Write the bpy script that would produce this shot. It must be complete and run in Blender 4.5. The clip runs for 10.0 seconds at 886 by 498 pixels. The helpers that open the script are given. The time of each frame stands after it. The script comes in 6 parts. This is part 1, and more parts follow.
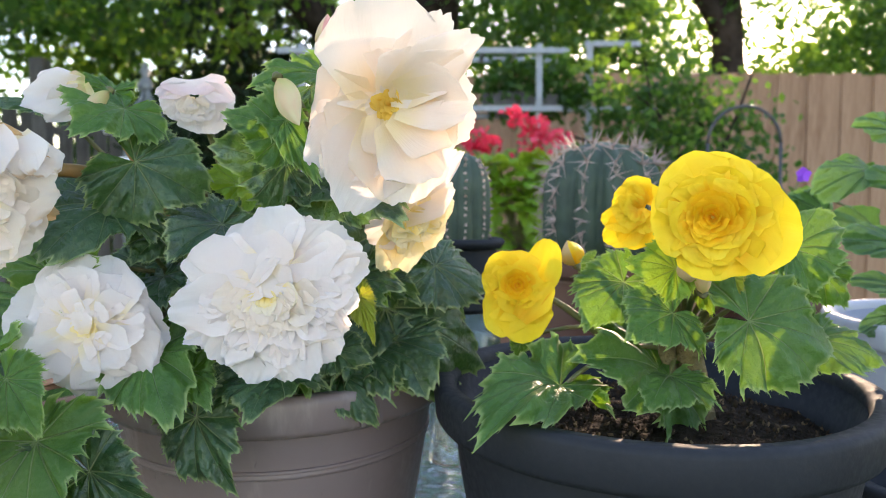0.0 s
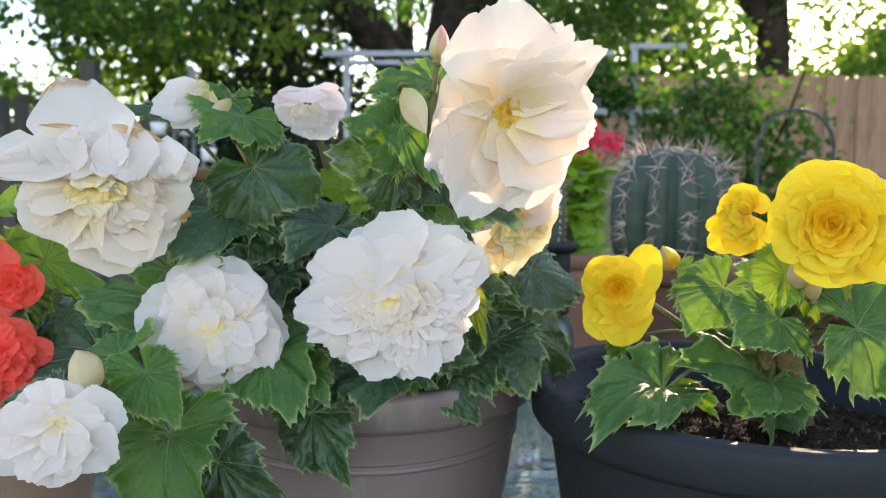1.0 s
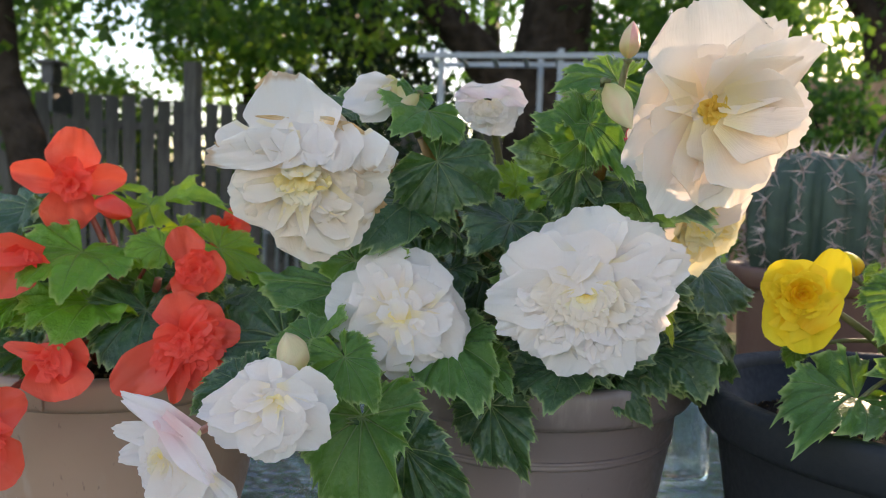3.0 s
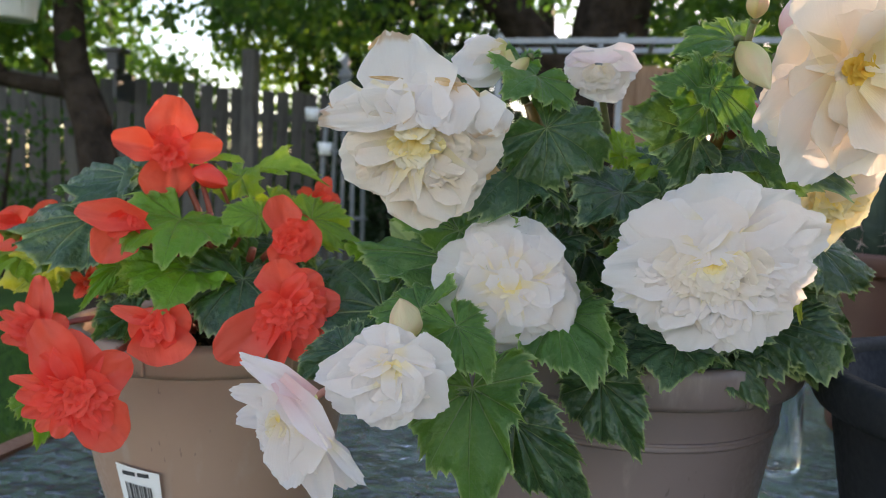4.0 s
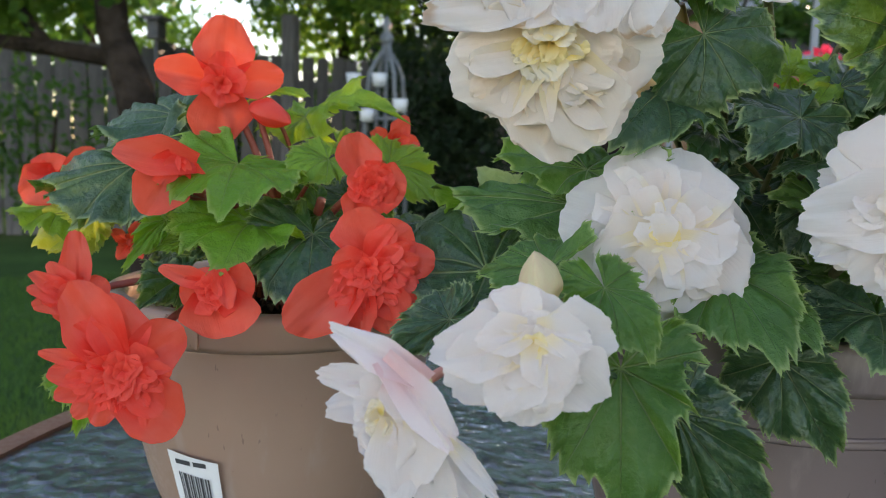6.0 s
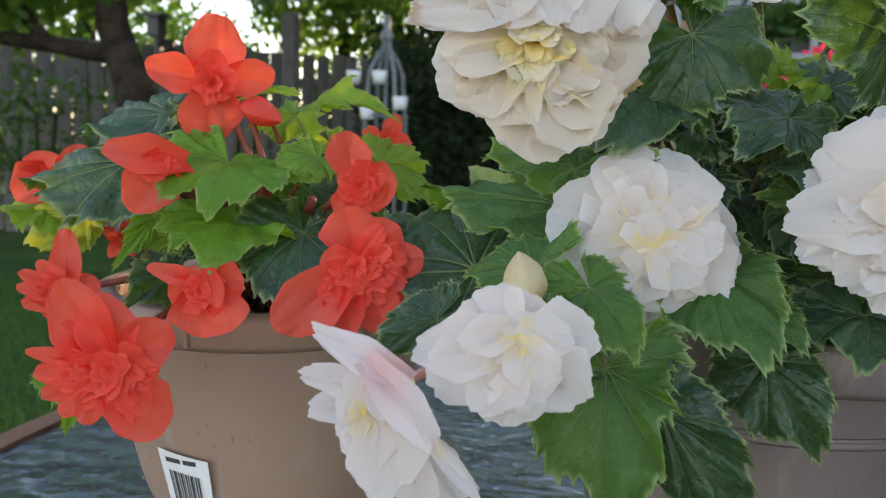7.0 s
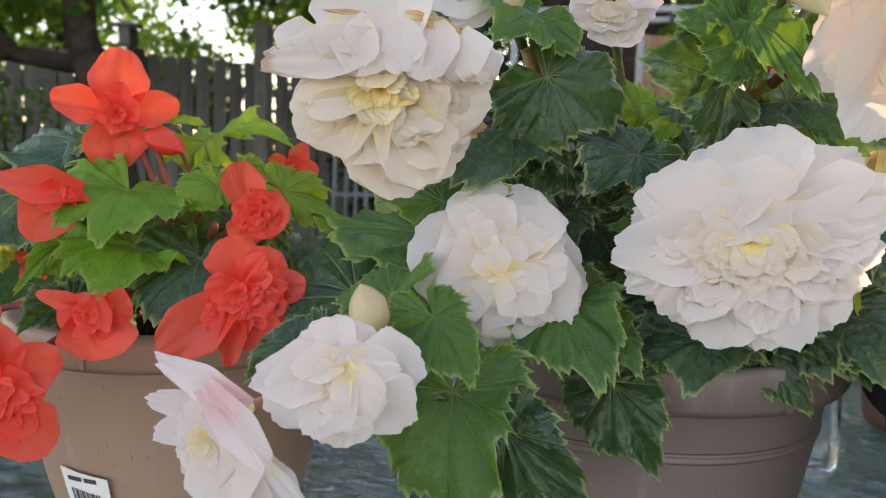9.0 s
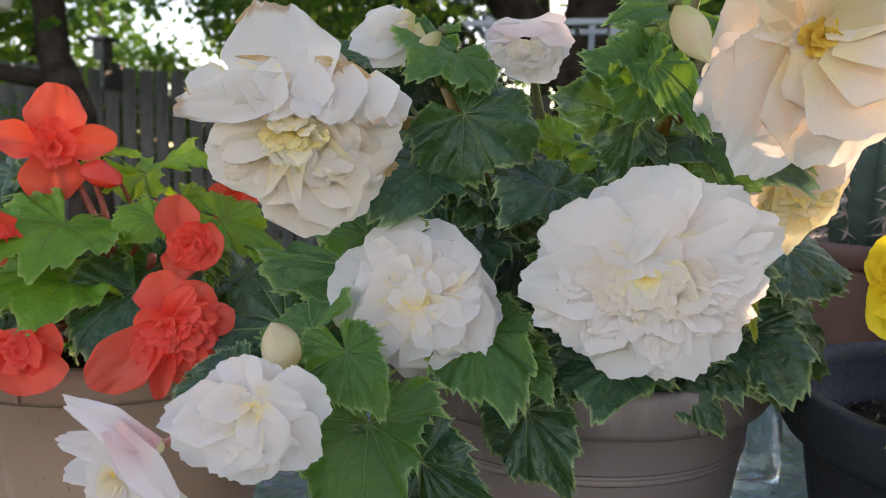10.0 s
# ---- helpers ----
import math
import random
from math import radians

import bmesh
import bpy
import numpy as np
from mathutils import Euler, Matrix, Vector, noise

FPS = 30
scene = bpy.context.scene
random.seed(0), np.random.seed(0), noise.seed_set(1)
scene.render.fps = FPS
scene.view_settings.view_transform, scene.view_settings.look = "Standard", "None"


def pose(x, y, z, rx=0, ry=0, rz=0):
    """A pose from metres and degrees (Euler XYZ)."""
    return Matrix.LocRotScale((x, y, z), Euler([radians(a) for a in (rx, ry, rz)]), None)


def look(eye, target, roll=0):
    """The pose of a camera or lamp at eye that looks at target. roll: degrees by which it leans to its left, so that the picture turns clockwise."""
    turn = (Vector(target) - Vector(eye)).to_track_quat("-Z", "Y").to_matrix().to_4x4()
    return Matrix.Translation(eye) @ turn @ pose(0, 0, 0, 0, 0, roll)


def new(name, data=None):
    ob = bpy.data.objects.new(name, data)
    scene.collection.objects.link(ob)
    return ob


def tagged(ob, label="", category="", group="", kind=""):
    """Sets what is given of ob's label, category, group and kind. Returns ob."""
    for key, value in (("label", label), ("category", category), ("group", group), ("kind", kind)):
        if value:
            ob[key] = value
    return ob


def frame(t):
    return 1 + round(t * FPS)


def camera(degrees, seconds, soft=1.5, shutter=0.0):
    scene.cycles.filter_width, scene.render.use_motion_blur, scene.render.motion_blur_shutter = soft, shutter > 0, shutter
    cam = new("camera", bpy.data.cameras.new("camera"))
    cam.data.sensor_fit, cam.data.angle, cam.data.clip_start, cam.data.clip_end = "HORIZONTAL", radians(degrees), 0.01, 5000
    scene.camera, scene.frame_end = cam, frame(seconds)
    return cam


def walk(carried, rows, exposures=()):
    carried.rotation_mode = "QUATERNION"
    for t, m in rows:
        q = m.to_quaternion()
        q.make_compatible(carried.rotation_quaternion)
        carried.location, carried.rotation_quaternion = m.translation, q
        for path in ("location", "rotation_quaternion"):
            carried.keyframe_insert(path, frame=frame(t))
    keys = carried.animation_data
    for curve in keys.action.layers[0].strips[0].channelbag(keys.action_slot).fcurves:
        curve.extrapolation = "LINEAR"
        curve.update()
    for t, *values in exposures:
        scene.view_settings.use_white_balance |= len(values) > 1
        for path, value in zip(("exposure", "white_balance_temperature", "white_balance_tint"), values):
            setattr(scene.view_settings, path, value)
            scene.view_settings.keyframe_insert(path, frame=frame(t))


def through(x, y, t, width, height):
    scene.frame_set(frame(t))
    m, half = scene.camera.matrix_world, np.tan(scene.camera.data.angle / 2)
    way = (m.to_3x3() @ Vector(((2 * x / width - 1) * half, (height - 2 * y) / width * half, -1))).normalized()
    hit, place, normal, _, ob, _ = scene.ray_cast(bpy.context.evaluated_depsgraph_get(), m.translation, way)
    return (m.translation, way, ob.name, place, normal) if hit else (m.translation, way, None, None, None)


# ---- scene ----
cam = camera(62.1, 10.0, 0.6)
cam.data.dof.use_dof = True
cam.data.dof.focus_distance = 0.43
cam.data.dof.aperture_fstop = 11.0
METRES, EYE, TILT, LEAN, TURN = 0.45, 1.06, -4.5, 0.0, 0.0
ROWS = [
    (0.0, 0.0, 0.0, 0.0, 0.0, 0.0, 0.0),
    (0.5, -0.0703, -0.0166, -0.0025, 1.1, 0.08, -0.2),
    (1.0, -0.1215, -0.0368, 0.0024, 2.57, 0.13, -0.6),
    (1.5, -0.1719, -0.0408, -0.0049, 4.05, 0.23, -1.15),
    (2.0, -0.2054, -0.0417, -0.0084, 5.41, 0.28, -1.66),
    (3.5, -0.3405, -0.0625, -0.0241, 10.27, -0.08, -2.77),
    (4.0, -0.3944, -0.0396, -0.0522, 12.21, -0.81, -3.21),
    (4.5, -0.4962, 0.0347, -0.0697, 13.98, -1.72, -3.25),
    (5.0, -0.5548, 0.12, -0.0873, 14.9, -2.5, -3.04),
    (5.5, -0.5565, 0.1668, -0.0968, 15.13, -3.03, -2.83),
    (7.0, -0.5397, 0.182, -0.0926, 15.23, -3.52, -3.0),
    (7.5, -0.5101, 0.1614, -0.0825, 15.09, -3.33, -3.17),
    (8.0, -0.4515, 0.1398, -0.0646, 14.7, -3.11, -3.26),
    (8.5, -0.4125, 0.1537, -0.0635, 14.27, -2.96, -3.2),
    (9.0, -0.3835, 0.163, -0.0556, 13.64, -2.69, -3.09),
    (9.5, -0.3413, 0.1539, -0.0288, 12.91, -2.29, -2.75),
    (10.0, -0.2953, 0.1562, -0.0173, 12.26, -1.92, -2.35),
]
walk(cam, [(t, pose(0, 0, EYE, TILT, LEAN, TURN) @ pose(METRES * x, METRES * y, METRES * z, 90 + pitch, roll, yaw)) for t, x, y, z, yaw, pitch, roll in ROWS],
     [(0.0, 2.45, 7050, 25), (2.0, 2.12, 6900, 23), (3.5, 1.88, 7300, 26), (5.5, 2.02, 7250, 25), (7.5, 2.07, 7500, 27), (9.0, 2.13, 7900, 32), (10.0, 1.91, 7500, 29)])

# ---- world, sun ----
SUN_AZ, SUN_EL = 24.4, 13.2
world = bpy.data.worlds.new("sky")
scene.world = world
world.use_nodes = True
sky = world.node_tree.nodes.new("ShaderNodeTexSky")
sky.sky_type = "NISHITA"
sky.sun_disc = False
sky.sun_elevation = radians(SUN_EL)
sky.sun_rotation = radians(SUN_AZ)
sky.air_density, sky.dust_density, sky.ozone_density = 1.0, 0.5, 1.0
world.node_tree.links.new(sky.outputs[0], world.node_tree.nodes["Background"].inputs[0])
world.node_tree.nodes["Background"].inputs[1].default_value = 0.15
sun = new("sun", bpy.data.lights.new("sun", "SUN"))
sun.data.energy, sun.data.angle, sun.data.color = 2.5, radians(0.6), (1.0, 0.80, 0.56)
sun_dir = Vector((math.sin(radians(SUN_AZ)) * math.cos(radians(SUN_EL)), math.cos(radians(SUN_AZ)) * math.cos(radians(SUN_EL)), math.sin(radians(SUN_EL))))
sun.matrix_world = look(sun_dir * 60, (0, 0, 1))


# ---- materials ----
class Nodes:
    """A small builder of node materials."""

    def __init__(self, name):
        self.mat = bpy.data.materials.new(name)
        self.mat.use_nodes = True
        self.tree = self.mat.node_tree
        self.bsdf = self.tree.nodes["Principled BSDF"]
        self.out = self.tree.nodes["Material Output"]

    def node(self, kind, **inputs):
        n = self.tree.nodes.new(kind)
        for key, value in inputs.items():
            self.put(n.inputs[key.replace("_", " ")], value)
        return n

    def put(self, socket, value):
        if isinstance(value, bpy.types.NodeSocket):
            self.tree.links.new(value, socket)
        elif isinstance(value, (tuple, list)) and len(value) == 3 and socket.type == "RGBA":
            socket.default_value = (*value, 1)
        else:
            socket.default_value = value

    def coords(self, which="Object"):
        return self.node("ShaderNodeTexCoord").outputs[which]

    def uv(self, name):
        n = self.tree.nodes.new("ShaderNodeUVMap")
        n.uv_map = name
        s = self.tree.nodes.new("ShaderNodeSeparateXYZ")
        self.put(s.inputs[0], n.outputs[0])
        return s.outputs[0], s.outputs[1]

    def noise(self, scale, detail=3.0, vector=None, rough=0.55):
        n = self.node("ShaderNodeTexNoise", Scale=scale, Detail=detail, Roughness=rough)
        self.put(n.inputs["Vector"], vector if vector is not None else self.coords())
        return n.outputs["Fac"]

    def math(self, op, a, b=0.0, clamp=False):
        n = self.tree.nodes.new("ShaderNodeMath")
        n.operation, n.use_clamp = op, clamp
        self.put(n.inputs[0], a)
        self.put(n.inputs[1], b)
        return n.outputs[0]

    def step(self, value, low, high, to_low=0.0, to_high=1.0):
        n = self.tree.nodes.new("ShaderNodeMapRange")
        n.interpolation_type = "SMOOTHSTEP"
        for i, v in enumerate((value, low, high, to_low, to_high)):
            self.put(n.inputs[i], v)
        return n.outputs[0]

    def mix(self, fac, a, b, blend="MIX"):
        n = self.tree.nodes.new("ShaderNodeMix")
        n.data_type, n.blend_type = "RGBA", blend
        self.put(n.inputs[0], fac)
        self.put(n.inputs[6], a)
        self.put(n.inputs[7], b)
        return n.outputs[2]

    def random(self):
        return self.node("ShaderNodeObjectInfo").outputs["Random"]

    def island(self):
        return self.node("ShaderNodeNewGeometry").outputs["Random Per Island"]

    def bump(self, height, strength=0.3, distance=0.001):
        return self.node("ShaderNodeBump", Strength=strength, Distance=distance, Height=height).outputs[0]

    def finish(self, color, rough=0.5, normal=None, metal=0.0, spec=0.5, through=None, amount=0.0, sheen=0.0):
        """Sets the surface; through and amount: the colour and share of light that passes a thin leaf."""
        b = self.bsdf
        self.put(b.inputs["Base Color"], color)
        self.put(b.inputs["Roughness"], rough)
        self.put(b.inputs["Metallic"], metal)
        self.put(b.inputs["Specular IOR Level"], spec)
        self.put(b.inputs["Sheen Weight"], sheen)
        if normal is not None:
            self.put(b.inputs["Normal"], normal)
        if through is not None:
            t = self.node("ShaderNodeBsdfTranslucent", Color=through)
            if normal is not None:
                self.put(t.inputs["Normal"], normal)
            m = self.tree.nodes.new("ShaderNodeMixShader")
            self.put(m.inputs[0], amount)
            self.put(m.inputs[1], b.outputs[0])
            self.put(m.inputs[2], t.outputs[0])
            self.put(self.out.inputs[0], m.outputs[0])
        return self.mat


def leaf_material(name, dark, light, edge, through, share=0.35, rough=0.42, spec=0.4):
    """Begonia leaf: veins from the leaf's own map, blotches, hairy pale margin."""
    n = Nodes(name)
    side, along = n.uv("vein")
    rim, age = n.uv("rim")
    main = n.math("MULTIPLY", n.step(n.math("ADD", side, n.math("MULTIPLY", along, 0.006)), 0.003, 0.011, 1.0, 0.0), n.step(along, 0.35, 1.0, 1.0, 0.25))
    wave = n.math("SUBTRACT", n.math("MULTIPLY", along, 6.5), n.math("MULTIPLY", side, 7.0))
    tri = n.math("ABSOLUTE", n.math("SUBTRACT", n.math("FRACT", wave), 0.5))
    second = n.math("MULTIPLY", n.step(tri, 0.0, 0.06, 1.0, 0.0), 0.12)
    vein = n.math("MAXIMUM", main, second)
    blotch = n.step(n.noise(26, 2), 0.3, 0.75)
    mottle = n.noise(260, 3)
    base = n.mix(blotch, dark, light)
    base = n.mix(n.math("MULTIPLY", n.random(), 0.75), base, light)
    base = n.mix(n.math("MULTIPLY", n.step(mottle, 0.45, 0.7), 0.14), base, edge)
    base = n.mix(n.math("MULTIPLY", vein, 0.58), base, edge)
    base = n.mix(n.step(rim, 0.935, 0.995, 0.0, 0.85), base, edge)
    height = n.math("ADD", n.math("MULTIPLY", vein, -0.2), n.math("ADD", n.math("MULTIPLY", mottle, 0.32), n.math("MULTIPLY", n.noise(70, 1), 0.75)))
    bump = n.bump(height, 1.0, 0.0046)
    return n.finish(base, n.step(n.noise(60), 0.3, 0.7, rough - 0.02, rough + 0.14), bump, 0, spec, n.mix(vein, through, edge), share, 0.0)


def petal_material(name, body, heart, flush, through, share=0.35, reach=0.45, scorch=0.0, pale=None, rough=0.55, spec=0.24):
    """Petal: body colour, another at the base, streaks along it and faint blemishes."""
    n = Nodes(name)
    u, v = n.uv("petal")
    streak = n.node("ShaderNodeTexNoise", Scale=1.0, Detail=3.0)
    c = n.tree.nodes.new("ShaderNodeCombineXYZ")
    n.put(c.inputs[0], n.math("MULTIPLY", u, 26.0))
    n.put(c.inputs[1], n.math("MULTIPLY", v, 2.2))
    n.put(c.inputs[2], n.math("MULTIPLY", n.random(), 30.0))
    n.put(streak.inputs["Vector"], c.outputs[0])
    lines = streak.outputs["Fac"]
    p = n.tree.nodes.new("ShaderNodeCombineXYZ")
    n.put(p.inputs[0], u)
    n.put(p.inputs[1], n.math("MULTIPLY", v, 1.6))
    n.put(p.inputs[2], n.math("MULTIPLY", n.random(), 40.0))
    at = p.outputs[0]
    color = n.mix(n.step(v, 0.05, reach, 1.0, 0.0), body, heart)
    # flush also paints in warm shading on whites and coral highlights on reds
    color = n.mix(n.math("MULTIPLY", n.step(n.noise(1.6, 3, at), 0.38, 0.72), 0.45), color, flush)
    color = n.mix(n.math("MULTIPLY", n.random(), 0.30), color, flush)
    if pale is not None:
        color = n.mix(n.math("MULTIPLY", n.step(lines, 0.45, 0.75), 0.15), color, pale)
    if scorch:
        spot = n.math("MULTIPLY", n.step(v, 0.85, 0.95), n.step(n.noise(1.5, 4, at), 0.46, 0.51))
        color = n.mix(n.math("MULTIPLY", spot, scorch), color, (0.52, 0.31, 0.14))
    specks = n.step(n.noise(34, 1, at), 0.80, 0.84, 0.0, 0.35)
    color = n.mix(specks, color, n.mix(0.5, heart, (0.25, 0.18, 0.10)))
    bump = n.bump(n.math("ADD", n.math("MULTIPLY", lines, 0.3), n.math("MULTIPLY", n.noise(2.5, 1, at), 1.0)), 0.10, 0.03)
    return n.finish(color, rough, bump, 0, spec, n.mix(0.35, through, color), share, 0.0)


def plain_material(name, a, b, rough=0.6, scale=12.0, bump=0.3, depth=0.002, metal=0.0, spec=0.5, through=None, amount=0.0, fine=160.0, scuff=False):
    """Two mixed tones with coarse stains and fine grain."""
    n = Nodes(name)
    stain = n.step(n.noise(scale, 5), 0.3, 0.7)
    grain = n.noise(fine, 4)
    color = n.mix(n.math("ADD", n.math("MULTIPLY", stain, 0.7), n.math("MULTIPLY", grain, 0.3)), a, b)
    if scuff:
        m = n.node("ShaderNodeMapping", Vector=n.coords(), Scale=(1.0, 1.0, 0.25)).outputs[0]
        color = n.mix(n.step(n.noise(220, 2, m), 0.70, 0.74, 0.0, 0.35), color, (0.03, 0.025, 0.02))
        color = n.mix(n.step(n.noise(34, 6, m), 0.56, 0.72, 0.0, 0.30), color, (0.42, 0.38, 0.34))
    return n.finish(color, n.step(grain, 0.3, 0.7, rough - 0.08, rough + 0.08), n.bump(n.math("ADD", grain, stain), bump, depth), metal, spec, through, amount)


def island_material(name, a, b, c, rough=0.6, through=None, amount=0.0, spec=0.3):
    """Each loose piece of the mesh takes a tone of its own."""
    n = Nodes(name)
    r = n.island()
    color = n.mix(n.step(r, 0.0, 0.6), a, b)
    color = n.mix(n.step(r, 0.75, 1.0), color, c)
    color = n.mix(n.math("MULTIPLY", n.noise(3.0, 3), 0.5), color, a)
    return n.finish(color, rough, None, 0, spec, through, amount)


# shade below the flowers and bluish sky sheen are put into this darker green
LEAF_DARK = leaf_material("leaf_dark_shaded", (0.009, 0.038, 0.018), (0.031, 0.088, 0.032), (0.30, 0.38, 0.15), (0.12, 0.27, 0.018), 0.26, 0.27, 0.58)
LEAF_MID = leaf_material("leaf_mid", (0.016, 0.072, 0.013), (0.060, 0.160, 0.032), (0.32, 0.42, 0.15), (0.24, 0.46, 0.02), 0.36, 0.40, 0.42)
LEAF_FRESH = leaf_material("leaf_fresh", (0.070, 0.210, 0.012), (0.150, 0.342, 0.026), (0.32, 0.42, 0.10), (0.32, 0.52, 0.02), 0.42, 0.36)
# on the begonias this tone paints in the yellow-green of backlit leaves
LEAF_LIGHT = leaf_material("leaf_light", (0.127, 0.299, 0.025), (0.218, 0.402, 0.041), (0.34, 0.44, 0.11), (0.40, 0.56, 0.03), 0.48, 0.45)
LEAF_YELLOW = leaf_material("leaf_yellow", (0.260, 0.340, 0.030), (0.400, 0.440, 0.040), (0.45, 0.42, 0.12), (0.50, 0.52, 0.04), 0.45, 0.48)
LEAF_PALE = leaf_material("leaf_pale", (0.24, 0.36, 0.12), (0.34, 0.44, 0.18), (0.44, 0.50, 0.24), (0.46, 0.56, 0.14), 0.42, 0.45)
WHITE = petal_material("petal_white", (0.84, 0.81, 0.80), (0.88, 0.77, 0.48), (0.86, 0.75, 0.70), (0.95, 0.85, 0.75), 0.54, 0.34)
WHITE_EVEN = petal_material("petal_white_even", (0.84, 0.81, 0.80), (0.84, 0.79, 0.75), (0.86, 0.75, 0.70), (0.95, 0.85, 0.75), 0.54, 0.34)
# warmer copy of WHITE: the glow of light through petals is put into its colour
WHITE_WARM = petal_material("petal_white_warm", (0.85, 0.79, 0.72), (0.88, 0.75, 0.42), (0.86, 0.75, 0.64), (0.92, 0.77, 0.58), 0.52, 0.42)
WHITE_OLD = petal_material("petal_white_browned", (0.84, 0.81, 0.79), (0.89, 0.78, 0.48), (0.86, 0.76, 0.68), (0.95, 0.86, 0.75), 0.54, 0.10, 0.9)
GOLD_TINGED = petal_material("petal_white_yellow_base", (0.86, 0.81, 0.70), (0.92, 0.68, 0.10), (0.88, 0.78, 0.60), (0.95, 0.82, 0.50), 0.46, 0.85)
LEMON = petal_material("petal_lemon_heart", (0.90, 0.79, 0.46), (0.91, 0.66, 0.12), (0.90, 0.75, 0.38), (0.98, 0.80, 0.28), 0.42, 0.8)
SCORCHED = petal_material("petal_browned", (0.68, 0.46, 0.24), (0.84, 0.72, 0.54), (0.52, 0.31, 0.14), (0.80, 0.52, 0.24), 0.40, 0.60)
CREAM = petal_material("petal_cream", (0.88, 0.79, 0.54), (0.90, 0.66, 0.10), (0.88, 0.76, 0.48), (0.95, 0.80, 0.40), 0.4, 0.9)
PINK = petal_material("petal_pink_back", (0.84, 0.79, 0.78), (0.80, 0.46, 0.44), (0.84, 0.70, 0.69), (0.90, 0.74, 0.70), 0.42, 0.62)
PINK_TIP = petal_material("petal_pink_tipped", (0.83, 0.70, 0.72), (0.84, 0.80, 0.74), (0.84, 0.62, 0.64), (0.92, 0.78, 0.72), 0.46, 0.7)
RED = petal_material("petal_red", (0.97, 0.096, 0.058), (0.88, 0.026, 0.014), (0.99, 0.18, 0.13), (1.0, 0.15, 0.05), 0.46, 0.6, 0.0, (0.98, 0.13, 0.08), 0.42, 0.32)
YELLOW = petal_material("petal_yellow", (0.92, 0.68, 0.022), (0.88, 0.42, 0.004), (0.93, 0.74, 0.06), (0.96, 0.70, 0.02), 0.42, 0.60)
YELLOW_INNER = petal_material("petal_yellow_inner", (0.92, 0.58, 0.012), (0.84, 0.30, 0.002), (0.92, 0.64, 0.03), (0.95, 0.58, 0.01), 0.40, 0.85)
DEEP = petal_material("petal_cream_warm", (0.84, 0.74, 0.52), (0.84, 0.52, 0.06), (0.84, 0.68, 0.42), (0.92, 0.72, 0.36), 0.45, 0.8)
HEART = petal_material("petal_golden_heart", (0.84, 0.58, 0.10), (0.82, 0.44, 0.02), (0.84, 0.62, 0.16), (0.92, 0.60, 0.08), 0.45, 0.6)
RED_CORE = plain_material("flower_core_red", (0.50, 0.03, 0.02), (0.62, 0.06, 0.03), 0.6, 60, 0.3, 0.001)
YELLOW_CORE = plain_material("flower_core_yellow", (0.80, 0.50, 0.02), (0.86, 0.66, 0.06), 0.6, 90, 0.5, 0.002)
CREAM_CORE = plain_material("flower_core_cream", (0.80, 0.70, 0.28), (0.86, 0.80, 0.52), 0.6, 90, 0.5, 0.002)
BUD = petal_material("bud_green_white", (0.68, 0.63, 0.38), (0.46, 0.48, 0.16), (0.74, 0.42, 0.32), (0.76, 0.68, 0.36), 0.35, 0.5)
BUD_PINK = petal_material("bud_pink", (0.70, 0.34, 0.30), (0.52, 0.56, 0.24), (0.74, 0.46, 0.38), (0.8, 0.4, 0.3), 0.3, 0.6)
STEM = plain_material("stem_green", (0.085, 0.125, 0.035), (0.20, 0.16, 0.07), 0.6, 60, 0.6, 0.0015, through=(0.3, 0.28, 0.08), amount=0.15)
STEM_AMBER = plain_material("stem_amber", (0.16, 0.13, 0.035), (0.34, 0.17, 0.06), 0.45, 40, 0.3, 0.001, through=(0.5, 0.3, 0.08), amount=0.2)
STEM_RED = plain_material("stem_red", (0.22, 0.03, 0.02), (0.38, 0.10, 0.06), 0.45, 60, 0.3, 0.001)
STEM_PINK = plain_material("stem_pink", (0.55, 0.20, 0.16), (0.60, 0.34, 0.22), 0.45, 60, 0.3, 0.001)
STALK = plain_material("stalk_brown", (0.10, 0.075, 0.030), (0.24, 0.18, 0.07), 0.7, 45, 1.0, 0.005)
TAUPE = plain_material("taupe_plastic", (0.168, 0.123, 0.114), (0.197, 0.147, 0.137), 0.46, 6, 0.12, 0.0006, scuff=True)
BEIGE = plain_material("beige_plastic", (0.31, 0.195, 0.14), (0.36, 0.235, 0.172), 0.42, 6, 0.12, 0.0006, scuff=True)
BLACK = plain_material("black_plastic", (0.012, 0.014, 0.017), (0.021, 0.024, 0.028), 0.66, 9, 0.35, 0.001, spec=0.24, scuff=False)
BROWN = plain_material("brown_pot_plastic", (0.12, 0.05, 0.035), (0.16, 0.075, 0.05), 0.5, 9, 0.2, 0.001)
SOIL = plain_material("potting_soil", (0.010, 0.007, 0.005), (0.035, 0.024, 0.016), 0.95, 60, 1.0, 0.006, spec=0.1)
CHIPS = island_material("wood_chips", (0.020, 0.013, 0.008), (0.06, 0.035, 0.018), (0.32, 0.21, 0.11), 0.9)
METAL = plain_material("grey_metal", (0.20, 0.225, 0.25), (0.29, 0.31, 0.34), 0.45, 20, 0.1, 0.001, 0.0)
TOWER = plain_material("tower_metal", (0.13, 0.15, 0.17), (0.22, 0.24, 0.26), 0.5, 20, 0.1, 0.001)
DARK_METAL = plain_material("dark_metal", (0.03, 0.03, 0.035), (0.06, 0.06, 0.06), 0.5, 20, 0.1, 0.001)
COPPER = plain_material("table_rim_brown", (0.20, 0.085, 0.05), (0.27, 0.13, 0.075), 0.45, 20, 0.1, 0.001)
